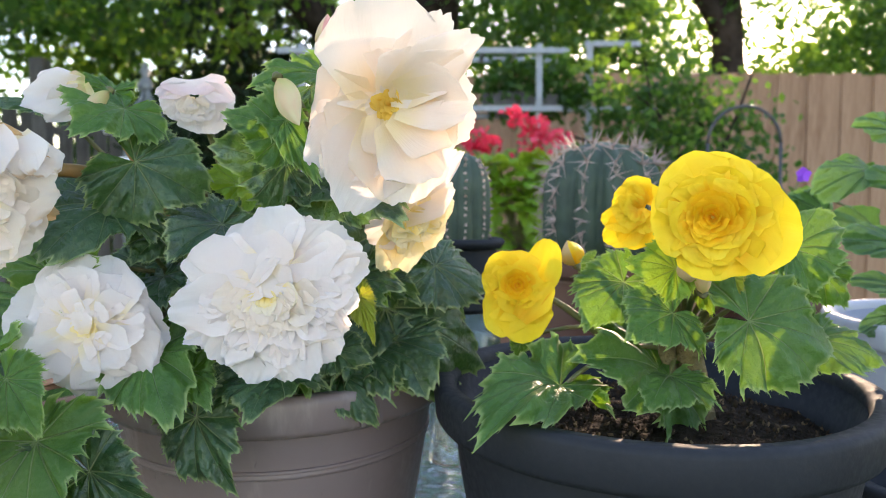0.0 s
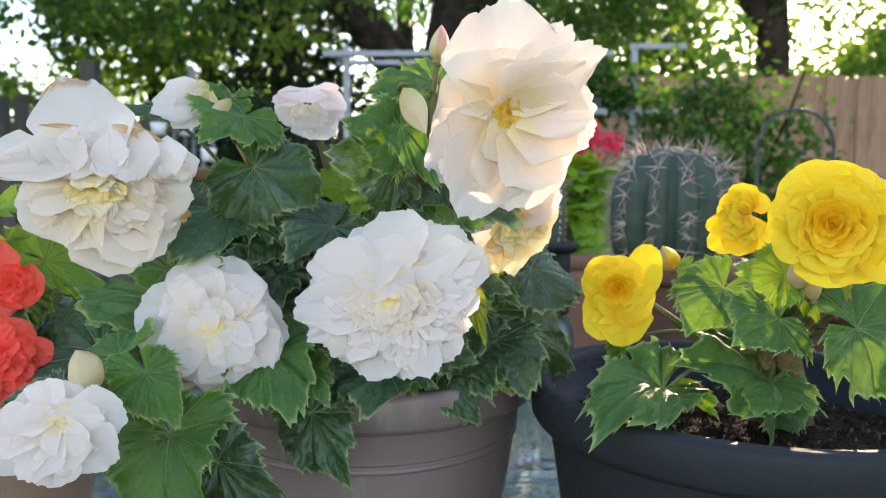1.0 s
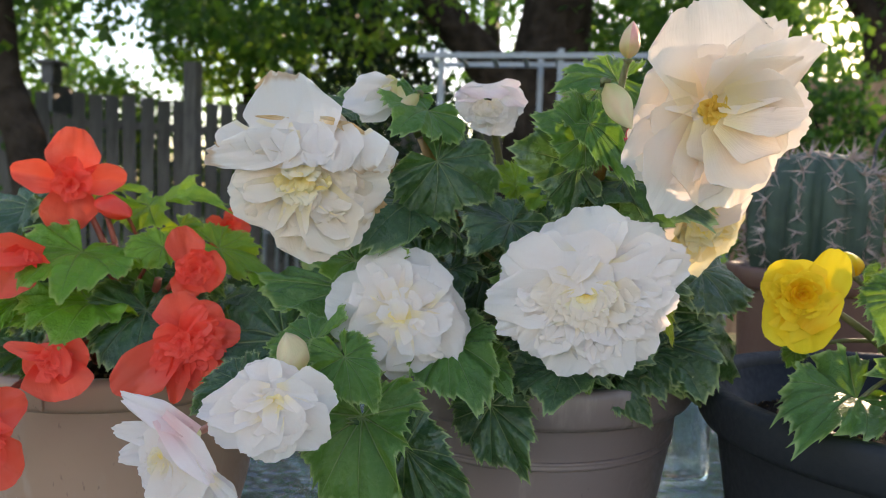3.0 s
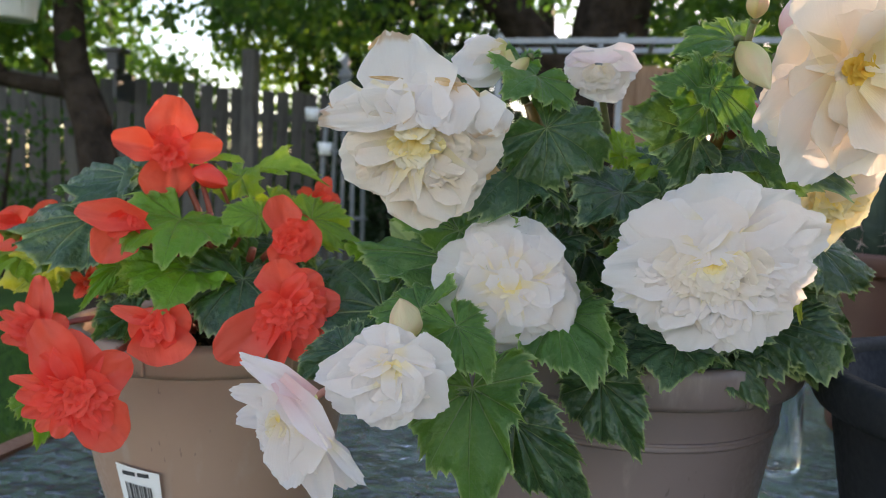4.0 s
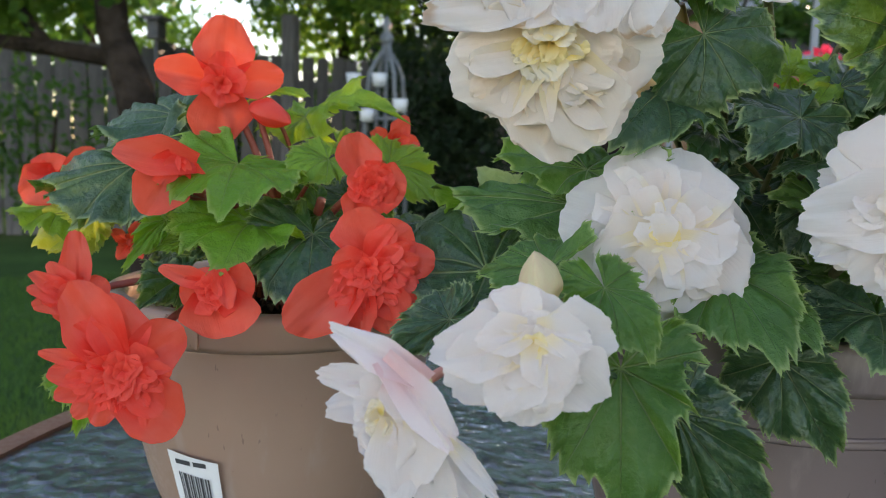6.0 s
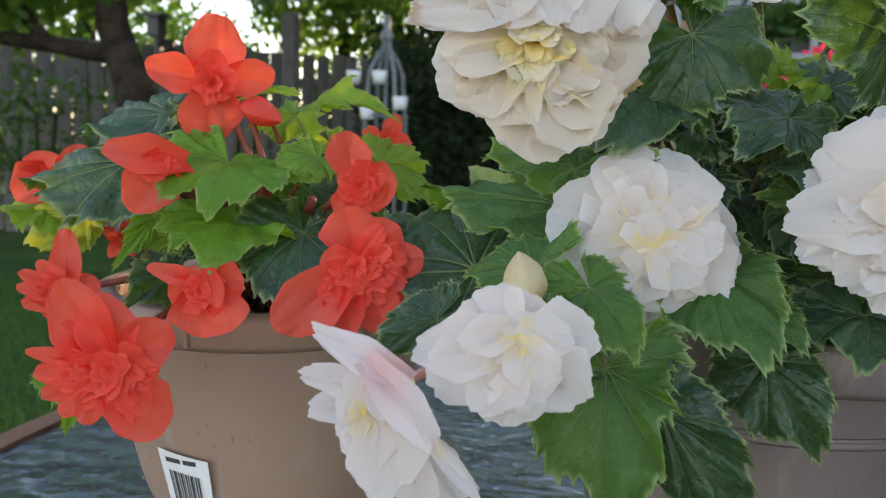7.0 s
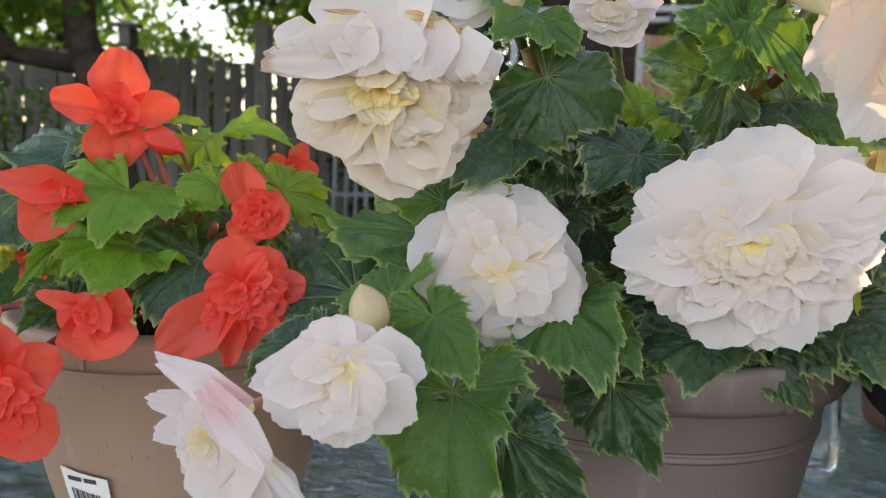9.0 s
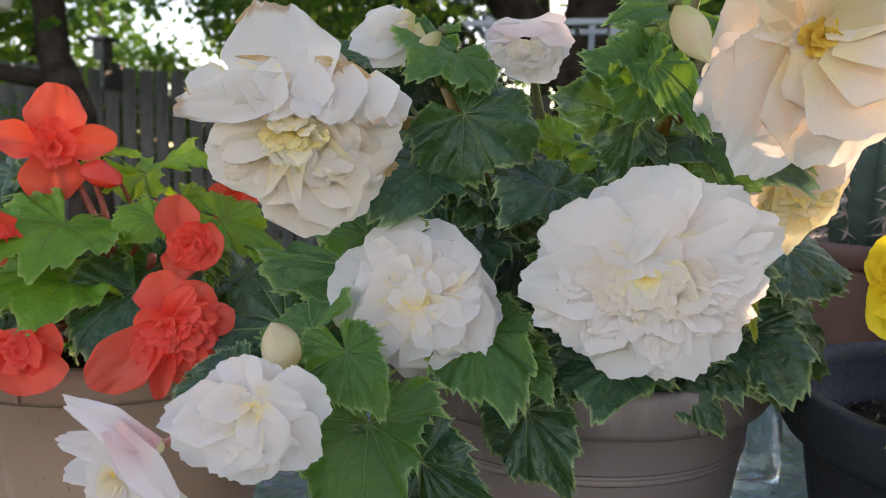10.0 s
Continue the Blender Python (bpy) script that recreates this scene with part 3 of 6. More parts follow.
def flower(plant, at, face, radius, material, seed, outer, rings=(), ruffle=0.10, up=(0, 0, 1), heart=None, back=None, label="", stem=None, stem_mat=None, thick=0.0034, neck=0.22, bare=None, bow=(-0.40, 0.25)):
    """A double flower. outer: (angle as seen from the front, length, width, lift) of each guard petal;
    rings: (count, length, width, lift, bow) of the petals inside. back: material of the last two guard petals."""
    rng = random.Random(seed)
    z = Vector(face).normalized()
    x = Vector(up).cross(z).normalized()
    m = axes(Vector(at), x, z.cross(x), z)
    core = lathe([(0, -0.008), (0.0024, -0.007), (0.0034, -0.004), (0.0034, -0.001), (0.0018, 0.0005), (0, 0.001)], 12)
    head = part("flower", core, RED_CORE if material is RED else stem_mat if stem_mat is not None and z.z < -0.4 else YELLOW_CORE if material is YELLOW or heart is HEART else CREAM_CORE, plant, label, m)

    def petal(angle, length, width, lift, bow, mat, ruf, depth, stray=0.0, point=0.0):
        local = Matrix.Translation((stray * rng.uniform(-1, 1), stray * rng.uniform(-1, 1), 0)) @ Matrix.Rotation(radians(angle - 90), 4, "Z") @ Matrix.Translation((0, 0.003, depth)) @ Matrix.Rotation(radians(lift), 4, "X") @ Matrix.Rotation(radians(rng.uniform(-9, 9) * (2.2 if stray else 1)), 4, "Y")
        local = local @ Matrix.Diagonal((radius * width * length, radius * length, radius * length * 0.9, 1))
        part("petal", petal_mesh(mat, bow, ruf, rng.randrange(7), neck, point), mat, head, "", m @ local)

    for i, row in enumerate(outer):
        angle, length, width, lift = row[:4]
        mat = row[4] if len(row) > 4 else material
        petal(angle, length, width, lift, rng.uniform(*bow), mat, ruffle, -0.002 - 0.0006 * (i % 3), 0.0, row[5] if len(row) > 5 else 0.0)
    for k, (count, length, width, lift, bow) in enumerate(rings):
        turn = rng.uniform(0, 360)
        for i in range(count):
            if bare and k < 2 and bare[0] < (turn + 360 * i / count) % 360 < bare[1]:
                continue
            mat = material if heart is None or k < len(rings) - 2 or (k == len(rings) - 2 and i % 2) else DEEP if k == len(rings) - 2 and heart is HEART else heart
            petal(turn + 360 * i / count + rng.uniform(-14, 14), length * rng.uniform(0.74, 1.16), width * rng.uniform(0.8, 1.25), lift + rng.uniform(-9, 8) - (rng.random() * 22 if lift > 45 else 0),
                  bow + rng.uniform(-0.2, 0.2), mat, ruffle * 1.35, 0.001 * k, radius * (0.012 if material is YELLOW else 0.035) * k)
    if stem is not None:
        a = Vector(at) - z * 0.010
        part("flower_stalk", tube(bend(stem, a, 0.2 * (a - Vector(stem)).length * 0.4, 9), [thick - 0.001 * i / 8 for i in range(9)], 8), stem_mat or PLANT_STEM[plant], head)
    return head


def bud(plant, at, along, length, fat, material, seed, wing=None, stem=None, label="flower bud"):
    """A closed bud of two clasped petals; along points to its tip."""
    rng = random.Random(seed)
    z = Vector(along).normalized()
    m = frame_on(at, z, z.orthogonal() + Vector((0, -1, 0.2)))
    sep = mesh_of("bud", tube([(0, -0.1 * length, 0), (0, 0, 0)], [0.002, 0.004], 8), STEM)
    head = part("flower_bud", sep, STEM, plant, label, m)
    for side in (1, -1):
        bm = bmesh.new()
        uv = bm.loops.layers.uv.new("petal")
        grid = []
        for j in range(11):
            v = j / 10
            r = fat * length * 0.5 * (math.sin(math.pi * v ** 0.74) ** 0.78 * (1.0 if side == 1 else 0.90) if 0 < v < 1 else 0.03)
            grid.append([bm.verts.new((1.15 * r * math.sin(a), v * length + 0.04 * length * math.sin(5 * v), side * r * (0.62 * math.cos(a) + 0.20 * math.exp(-(a * 3.2) ** 2)) * (1 + 0.10 * math.sin(3 * a + seed) + 0.06 * math.sin(7 * a + 9 * v)) + 0.06 * length * v * v)) for a in (math.pi * (i / 8 - 0.5) * 1.08 for i in range(9))])
        for j in range(10):
            for i in range(8):
                f = bm.faces.new((grid[j][i], grid[j][i + 1], grid[j + 1][i + 1], grid[j + 1][i]))
                for l, (a, b) in zip(f.loops, ((i, j), (i + 1, j), (i + 1, j + 1), (i, j + 1))):
                    l[uv].uv = (a / 4 - 1, b / 10)
        mat = wing if wing is not None and side == -1 else material
        part("bud_petal", mesh_of("bud_petal", bm, mat), mat, head, "", m)
    if stem is not None:
        part("flower_stalk", tube(bend(stem, at, 0.01, 8), [0.003 - 0.0008 * i / 7 for i in range(8)], 8), PLANT_STEM[plant], head)
    return head


PLANT_STEM = {}

# ---- ground, table ----
TABLE = 0.70
bm = bmesh.new()
bmesh.ops.create_grid(bm, x_segments=40, y_segments=40, size=400)
for v in bm.verts:
    d = v.co.length
    v.co.z = 0.02 * math.sin(v.co.x * 0.3) * math.cos(v.co.y * 0.21) * min(1, d / 20)
ground = new("ground", mesh_of("ground", bm, LAWN))
tagged(ground, "mown green garden lawn reaching to the fences", "lawn", kind="structure")

table = thing("patio_table", "round rippled glass patio table with a brown metal rim", "table", (-0.033, 0.69, 0))
tm = Matrix.Translation((-0.033, 0.69, 0))
R = 0.82
top = part("glass_top", lathe([(0, TABLE), (R - 0.02, TABLE), (R - 0.008, TABLE - 0.002), (R - 0.008, TABLE - 0.008), (0, TABLE - 0.008)], 128), GLASS, table, "rippled greenish glass", tm)
top.visible_shadow = False
part("rim", lathe([(R - 0.012, TABLE + 0.004), (R + 0.012, TABLE + 0.006), (R + 0.020, TABLE - 0.004), (R + 0.016, TABLE - 0.024), (R - 0.012, TABLE - 0.026), (R - 0.012, TABLE - 0.010), (R - 0.006, TABLE - 0.009), (R - 0.006, TABLE + 0.001), (R - 0.012, TABLE + 0.004)], 128), COPPER, table, "brown painted metal rim", tm)
for k in range(4):
    a = math.pi / 4 + k * math.pi / 2
    d = Vector((math.cos(a), math.sin(a), 0))
    part("leg", tube([d * 0.74 + Vector((0, 0, TABLE - 0.02)), d * 0.72 + Vector((0, 0, 0.5)), d * 0.76 + Vector((0, 0, 0.2)), d * 0.80], 0.016, 10), COPPER, table, "", tm)
part("crossbar", tube([(-0.73 * 0.707, -0.73 * 0.707, 0.45), (0.73 * 0.707, 0.73 * 0.707, 0.45)], 0.010, 8), COPPER, table, "", tm)
part("crossbar", tube([(-0.73 * 0.707, 0.73 * 0.707, 0.43), (0.73 * 0.707, -0.73 * 0.707, 0.43)], 0.010, 8), COPPER, table, "", tm)


# ---- pots ----
def pot(label, at, radius, rim_z, rim_h, foot, material, lip=0.012, bands=(), belly=0.75, base=TABLE):
    """A turned plastic pot: wall with floor, thick rolled rim and shallow bands."""
    h = rim_z - base
    ob = thing("plant_pot", label, "flower pot", (at[0], at[1], base))
    m = Matrix.Translation((at[0], at[1], base))
    under = radius - lip

    def wall_r(z):
        f = z / (h - rim_h)
        return foot + (under - 0.004 - foot) * f ** belly
    prof = [(0, 0.004), (foot - 0.01, 0.004), (foot - 0.004, 0.0), (foot, 0.006)]
    steps = 28
    for i in range(1, steps + 1):
        z = (h - rim_h) * i / steps
        prof.append((wall_r(z), z))
        for b, d in bands:
            if (h - rim_h) * i / steps <= h - b < (h - rim_h) * (i + 1) / steps:
                prof += [(wall_r(z) + 0.0005, h - b - 0.0012), (wall_r(z) + d, h - b), (wall_r(z) + d, h - b + 0.0016), (wall_r(z) + 0.001, h - b + 0.003)]
    prof += [(under - 0.006, h - rim_h), (under - 0.007, h - 0.01), (under - 0.018, h - 0.05), (foot - 0.008, 0.012), (0, 0.012)]
    part("pot_wall", lathe(prof), material, ob, "", m)
    rim = [(under - 0.004, h - rim_h), (radius - 0.003, h - rim_h - 0.001), (radius, h - rim_h + 0.004), (radius + 0.002, h - 0.006), (radius, h - 0.001), (radius - 0.004, h), (radius - 0.014, h - 0.001), (radius - 0.017, h - 0.006), (under - 0.006, h - rim_h + 0.002), (under - 0.004, h - rim_h)]
    part("rim", lathe(rim), material, ob, "", m)
    return ob


def soil(label, at, radius, z, seed, chips=500, size=0.006):
    rng = random.Random(seed)
    bm = bmesh.new()
    rings, sides = 16, 64
    prev = None
    for i in range(rings + 1):
        r = radius * i / rings
        ring = [bm.verts.new((r * math.cos(2 * math.pi * k / sides), r * math.sin(2 * math.pi * k / sides), 0.007 * noise.noise((r * math.cos(2 * math.pi * k / sides) * 40, r * math.sin(2 * math.pi * k / sides) * 40, seed)) + 0.02 * (1 - (i / rings) ** 2) - 0.02)) for k in range(sides)] if i else [bm.verts.new((0, 0, 0))]
        if prev:
            for k in range(sides):
                if len(prev) == 1:
                    bm.faces.new((prev[0], ring[k], ring[(k + 1) % sides]))
                else:
                    bm.faces.new((prev[k], ring[k], ring[(k + 1) % sides], prev[(k + 1) % sides]))
        prev = ring
    ob = new("potting_soil", mesh_of("potting_soil", bm, SOIL))
    place(ob, Matrix.Translation((at[0], at[1], z)))
    tagged(ob, label, "soil", kind="stuff")
    bm = bmesh.new()
    for _ in range(chips):
        a, r = rng.uniform(0, 6.28), radius * 0.96 * math.sqrt(rng.random())
        s = size * rng.uniform(0.3, 1.2)
        m = Matrix.Translation((r * math.cos(a), r * math.sin(a), 0.02 * (1 - (r / radius) ** 2) - 0.019 + s * 0.3)) @ Euler((rng.uniform(0, 6), rng.uniform(0, 6), rng.uniform(0, 6))).to_matrix().to_4x4() @ Matrix.Diagonal((s, s * rng.uniform(0.35, 0.9), s * rng.uniform(0.15, 0.5), 1))
        vs = [bm.verts.new(m @ Vector(c)) for c in ((1, 0, 0), (0, 1, 0), (-1, 0.1, 0), (0.1, -1, 0), (0, 0, 1), (0, 0, -1))]
        for a_, b_, c_ in ((0, 1, 4), (1, 2, 4), (2, 3, 4), (3, 0, 4), (1, 0, 5), (2, 1, 5), (3, 2, 5), (0, 3, 5)):
            bm.faces.new((vs[a_], vs[b_], vs[c_]))
    part("wood_chip", mesh_of("wood_chips", bm, CHIPS, False), CHIPS, ob, "pale bark chips", Matrix.Translation((at[0], at[1], z)))["kind"] = "stuff"
    return ob


POT_W, POT_R, POT_Y = (-0.155, 0.690), (-0.552, 0.655), (0.168, 0.592)
taupe_pot = pot("taupe round plastic flower pot with a thick rim", POT_W, 0.158, 0.906, 0.031, 0.112, TAUPE, 0.009, ((0.064, 0.0022), (0.068, 0.0016)))
soil("dark potting soil in the taupe pot", POT_W, 0.140, 0.885, 3, 250)
red_pot = pot("beige round plastic flower pot bearing a barcode sticker", POT_R, 0.143, 0.893, 0.027, 0.092, BEIGE, 0.005, (), 0.5)
soil("dark potting soil with bark bits in the beige pot", POT_R, 0.128, 0.880, 5, 400)
pot("wide black plastic flower pot with a rolled rim", POT_Y, 0.174, 0.909, 0.032, 0.125, BLACK, 0.010)
soil("dark potting soil scattered with pale bark chips in the black pot", POT_Y, 0.154, 0.882, 7, 1500, 0.0032)
for k in range(16):
    a = 2 * math.pi * (k // 2) / 8 + 0.10 * (k % 2) + 0.62
    c = Vector((POT_W[0] + 0.1595 * math.cos(a), POT_W[1] + 0.1595 * math.sin(a), 0.8905))
    part("rim_rib", box(-0.0016, -0.0025, -0.0135, 0.0016, 0.0025, 0.0135, 0.0008), TAUPE, taupe_pot, "", Matrix.Translation(c) @ Matrix.Rotation(a, 4, "Z"), False)
for k in range(12):
    a = 2 * math.pi * (k // 2) / 6 + 0.17 * (k % 2) + 0.42
    c = Vector((POT_R[0] + 0.1440 * math.cos(a), POT_R[1] + 0.1440 * math.sin(a), 0.8795))
    part("rim_rib", box(-0.0012, -0.0014, -0.0115, 0.0012, 0.0014, 0.0115, 0.0006), BEIGE, red_pot, "", Matrix.Translation(c) @ Matrix.Rotation(a, 4, "Z"), False)


# ---- the white begonia ----
white = thing("begonia", "white double begonia with large ruffled flowers in the taupe pot", "potted plant", (-0.155, 0.69, 0.88))
PLANT_STEM[white] = STEM
leaf(white, (-0.233, 0.545, 1.120), (-0.252, 0.500, 1.096), (0.130, -0.923, 0.363), 1.10, LEAF_MID, 1, (-0.149, 0.687, 0.900))
leaf(white, (-0.223, 0.536, 1.081), (-0.181, 0.560, 1.052), (0.111, -0.906, 0.409), 1.25, LEAF_DARK, 2, (-0.174, 0.648, 0.900))
leaf(white, (-0.244, 0.539, 1.048), (-0.270, 0.488, 1.013), (0.141, -0.881, 0.452), 1.10, LEAF_DARK, 3, (-0.191, 0.644, 0.900))
leaf(white, (-0.112, 0.526, 1.100), (-0.152, 0.510, 1.114), (-0.069, -0.921, 0.382), 1.10, LEAF_MID, 4, (-0.106, 0.661, 0.900))
leaf(white, (-0.110, 0.520, 1.110), (-0.080, 0.478, 1.063), (-0.073, -0.927, 0.369), 0.36, LEAF_MID, 5, (-0.119, 0.678, 0.900))
leaf(white, (-0.116, 0.547, 1.080), (-0.169, 0.535, 1.092), (-0.063, -0.968, 0.244), 1.20, LEAF_DARK, 6, (-0.146, 0.651, 0.900))
leaf(white, (-0.088, 0.560, 1.146), (-0.139, 0.530, 1.133), (-0.092, -0.833, 0.545), 0.80, LEAF_MID, 7, (-0.137, 0.684, 0.900))
leaf(white, (-0.080, 0.556, 1.070), (-0.025, 0.490, 1.040), (-0.112, -0.898, 0.425), 0.80, LEAF_DARK, 8, (-0.167, 0.689, 0.900))
leaf(white, (-0.211, 0.565, 1.027), (-0.226, 0.530, 1.006), (0.086, -0.875, 0.476), 1.20, LEAF_DARK, 9, (-0.113, 0.647, 0.900))
leaf(white, (-0.175, 0.560, 1.040), (-0.194, 0.530, 1.016), (0.032, -0.887, 0.461), 1.20, LEAF_DARK, 10, (-0.104, 0.642, 0.900))
leaf(white, (-0.165, 0.550, 1.035), (-0.196, 0.520, 1.010), (-0.148, -0.899, 0.412), 1.00, LEAF_DARK, 11, (-0.187, 0.660, 0.900))
leaf(white, (-0.157, 0.540, 1.009), (-0.159, 0.510, 0.992), (-0.163, -0.877, 0.451), 1.00, LEAF_DARK, 12, (-0.175, 0.687, 0.900))
leaf(white, (-0.048, 0.600, 0.964), (0.038, 0.655, 0.901), (0.070, -0.868, 0.491), 1.00, LEAF_DARK, 13, (-0.114, 0.681, 0.900))
leaf(white, (-0.007, 0.620, 0.997), (0.039, 0.660, 0.978), (0.009, -0.818, 0.576), 1.00, LEAF_DARK, 14, (-0.117, 0.652, 0.900))
leaf(white, (-0.206, 0.510, 0.946), (-0.176, 0.465, 0.907), (0.087, -0.890, 0.448), 0.85, LEAF_MID, 15, (-0.131, 0.679, 0.900))
leaf(white, (-0.178, 0.510, 0.933), (-0.156, 0.485, 0.912), (0.041, -0.884, 0.466), 0.80, LEAF_MID, 16, (-0.143, 0.656, 0.900))
leaf(white, (-0.256, 0.452, 0.903), (-0.251, 0.436, 0.823), (0.020, -0.900, 0.440), 0.95, LEAF_MID, 17, None, lobes=0.22)
leaf(white, (-0.228, 0.462, 0.880), (-0.178, 0.474, 0.820), (-0.028, -0.930, 0.370), 0.60, LEAF_DARK, 18, (-0.262, 0.480, 0.884), lobes=0.0)
leaf(white, (-0.173, 0.505, 0.902), (-0.142, 0.495, 0.849), (-0.153, -0.860, 0.487), 0.85, LEAF_DARK, 19, (-0.158, 0.686, 0.900), lobes=0.14)
leaf(white, (-0.120, 0.530, 0.926), (-0.130, 0.479, 0.905), (-0.048, -0.804, 0.593), 1.20, LEAF_DARK, 20, (-0.172, 0.658, 0.900))
leaf(white, (-0.080, 0.570, 0.916), (-0.050, 0.555, 0.880), (-0.102, -0.838, 0.536), 0.75, LEAF_DARK, 21, (-0.122, 0.666, 0.900))
leaf(white, (-0.289, 0.530, 0.979), (-0.391, 0.607, 0.962), (0.073, -0.712, 0.698), 0.55, LEAF_MID, 22, (-0.163, 0.642, 0.900))
leaf(white, (-0.284, 0.530, 1.001), (-0.350, 0.570, 1.003), (0.066, -0.732, 0.678), 0.50, LEAF_MID, 23, (-0.131, 0.668, 0.900))
leaf(white, (-0.297, 0.470, 0.949), (-0.340, 0.490, 0.936), (0.087, -0.752, 0.653), 0.90, LEAF_MID, 24, (-0.167, 0.654, 0.900))
leaf(white, (-0.283, 0.450, 0.931), (-0.267, 0.440, 0.945), (0.069, -0.808, 0.585), 1.00, LEAF_MID, 25, None)
leaf(white, (-0.058, 0.505, 0.987), (-0.047, 0.500, 0.954), (0.108, -0.939, 0.326), 0.45, LEAF_YELLOW, 26, (-0.151, 0.644, 0.900))
leaf(white, (-0.351, 0.470, 0.916), (-0.385, 0.460, 0.892), (0.187, -0.740, 0.646), 0.80, LEAF_DARK, 27, (-0.130, 0.649, 0.900))
leaf(white, (-0.345, 0.540, 0.933), (-0.420, 0.630, 0.953), (0.149, -0.739, 0.657), 0.90, LEAF_DARK, 28, (-0.115, 0.683, 0.900))
leaf(white, (-0.248, 0.560, 1.135), (-0.283, 0.550, 1.138), (0.318, -0.720, 0.617), 0.60, LEAF_MID, 29, (-0.195, 0.660, 0.900))
leaf(white, (-0.301, 0.580, 1.123), (-0.342, 0.560, 1.125), (0.376, -0.725, 0.577), 0.60, LEAF_DARK, 30, (-0.176, 0.656, 0.900))
leaf(white, (-0.278, 0.550, 0.977), (-0.293, 0.520, 0.953), (0.178, -0.827, 0.533), 1.00, LEAF_DARK, 31, (-0.110, 0.634, 0.900))
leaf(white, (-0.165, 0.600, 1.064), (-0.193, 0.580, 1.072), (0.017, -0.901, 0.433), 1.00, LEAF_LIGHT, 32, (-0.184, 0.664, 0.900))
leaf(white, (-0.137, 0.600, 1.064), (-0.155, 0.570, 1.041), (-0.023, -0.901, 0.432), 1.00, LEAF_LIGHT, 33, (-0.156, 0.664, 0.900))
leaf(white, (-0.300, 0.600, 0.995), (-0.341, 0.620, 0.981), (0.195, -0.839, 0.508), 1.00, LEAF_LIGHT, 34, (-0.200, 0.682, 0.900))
leaf(white, (-0.177, 0.570, 0.934), (-0.204, 0.550, 0.954), (0.032, -0.816, 0.577), 1.00, LEAF_DARK, 35, (-0.166, 0.658, 0.900))
leaf(white, (-0.157, 0.530, 0.917), (-0.181, 0.510, 0.903), (0.006, -0.798, 0.603), 1.00, LEAF_DARK, 36, (-0.182, 0.654, 0.900))
leaf(white, (-0.244, 0.600, 0.998), (-0.280, 0.600, 1.001), (0.124, -0.854, 0.506), 1.00, LEAF_DARK, 37, (-0.130, 0.670, 0.900))
leaf(white, (-0.071, 0.600, 1.016), (-0.036, 0.580, 1.032), (-0.113, -0.866, 0.487), 1.10, LEAF_DARK, 38, (-0.151, 0.645, 0.900))
leaf(white, (-0.099, 0.580, 1.064), (-0.057, 0.520, 1.043), (0.151, -0.884, 0.443), 1.10, LEAF_DARK, 39, (-0.150, 0.662, 0.900))
leaf(white, (-0.140, 0.580, 1.055), (-0.096, 0.560, 1.046), (0.208, -0.867, 0.453), 1.00, LEAF_DARK, 40, (-0.127, 0.672, 0.900))
leaf(white, (-0.083, 0.550, 0.940), (-0.052, 0.540, 0.933), (0.121, -0.800, 0.588), 1.00, LEAF_DARK, 41, (-0.105, 0.676, 0.900))
leaf(white, (-0.213, 0.560, 0.995), (-0.202, 0.520, 0.974), (-0.068, -0.880, 0.469), 1.00, LEAF_DARK, 42, (-0.123, 0.656, 0.900))
leaf(white, (-0.189, 0.550, 0.931), (-0.209, 0.530, 0.905), (-0.105, -0.823, 0.558), 1.00, LEAF_DARK, 43, (-0.135, 0.633, 0.900))
leaf(white, (-0.102, 0.580, 1.141), (-0.071, 0.560, 1.130), (-0.078, -0.938, 0.338), 1.00, LEAF_DARK, 44, (-0.188, 0.645, 0.900))
leaf(white, (-0.352, 0.720, 0.950), (-0.392, 0.705, 0.996), (0.143, -0.887, 0.440), 0.95, LEAF_PALE, 45, None, serrate=0.02, lobes=0.02)
leaf(white, (-0.266, 0.440, 0.946), (-0.241, 0.430, 0.913), (0.457, -0.756, 0.468), 0.90, LEAF_MID, 46, None)
bloom(white, (-0.2397, 0.4886, 0.9680), (0.120, -0.983, 0.136), (-0.064, 0.129, 0.990), 0.000395, WHITE, 47,
      [(10, 15, 18, 126, 150, -14, -22), (20, 15, 88, 66, 110, -14, -20), (-10, 15, -55, 98, 110, -12, -14), (-15, 5, -130, 48, 128, -8, -12), (-15, 0, -134, -14, 84, -18, -24),
       (-10, -5, -100, -62, 84, -6, -4), (0, -15, 8, -120, 84, -14, -16), (15, -15, 72, -104, 128, -8, -8), (20, -10, 116, -58, 96, -14, -14), (20, 0, 128, -14, 116, -20, -24),
       (-8, -6, -92, -34, 88, 6, 6), (-4, -10, -58, -92, 108, 4, 4), (14, 8, 98, 20, 90, 4, 4), (10, -12, 66, -60, 76, 10, 14), (0, 20, 22, 84, 96, -6, -4),
       (-10, 12, -62, 44, 80, 2, 6), (-4, -14, -12, -56, 54, 14, 16), (-6, -10, -14, 28, 50, 14, 20), (14, -10, 44, -24, 44, 12, 18), (6, 12, 26, 44, 50, 6, 14)],
      [(7, 0, 360, 34, 30, 26, 26, 8, 8), (6, 0, 360, 30, 24, 22, 20, 8, 9, GOLD_TINGED), (9, 0, 360, 22, 15, 16, 13, 8, 9, LEMON)], label="round white double flower", ruffle=0.065, stem=(-0.15, 0.60, 0.92))
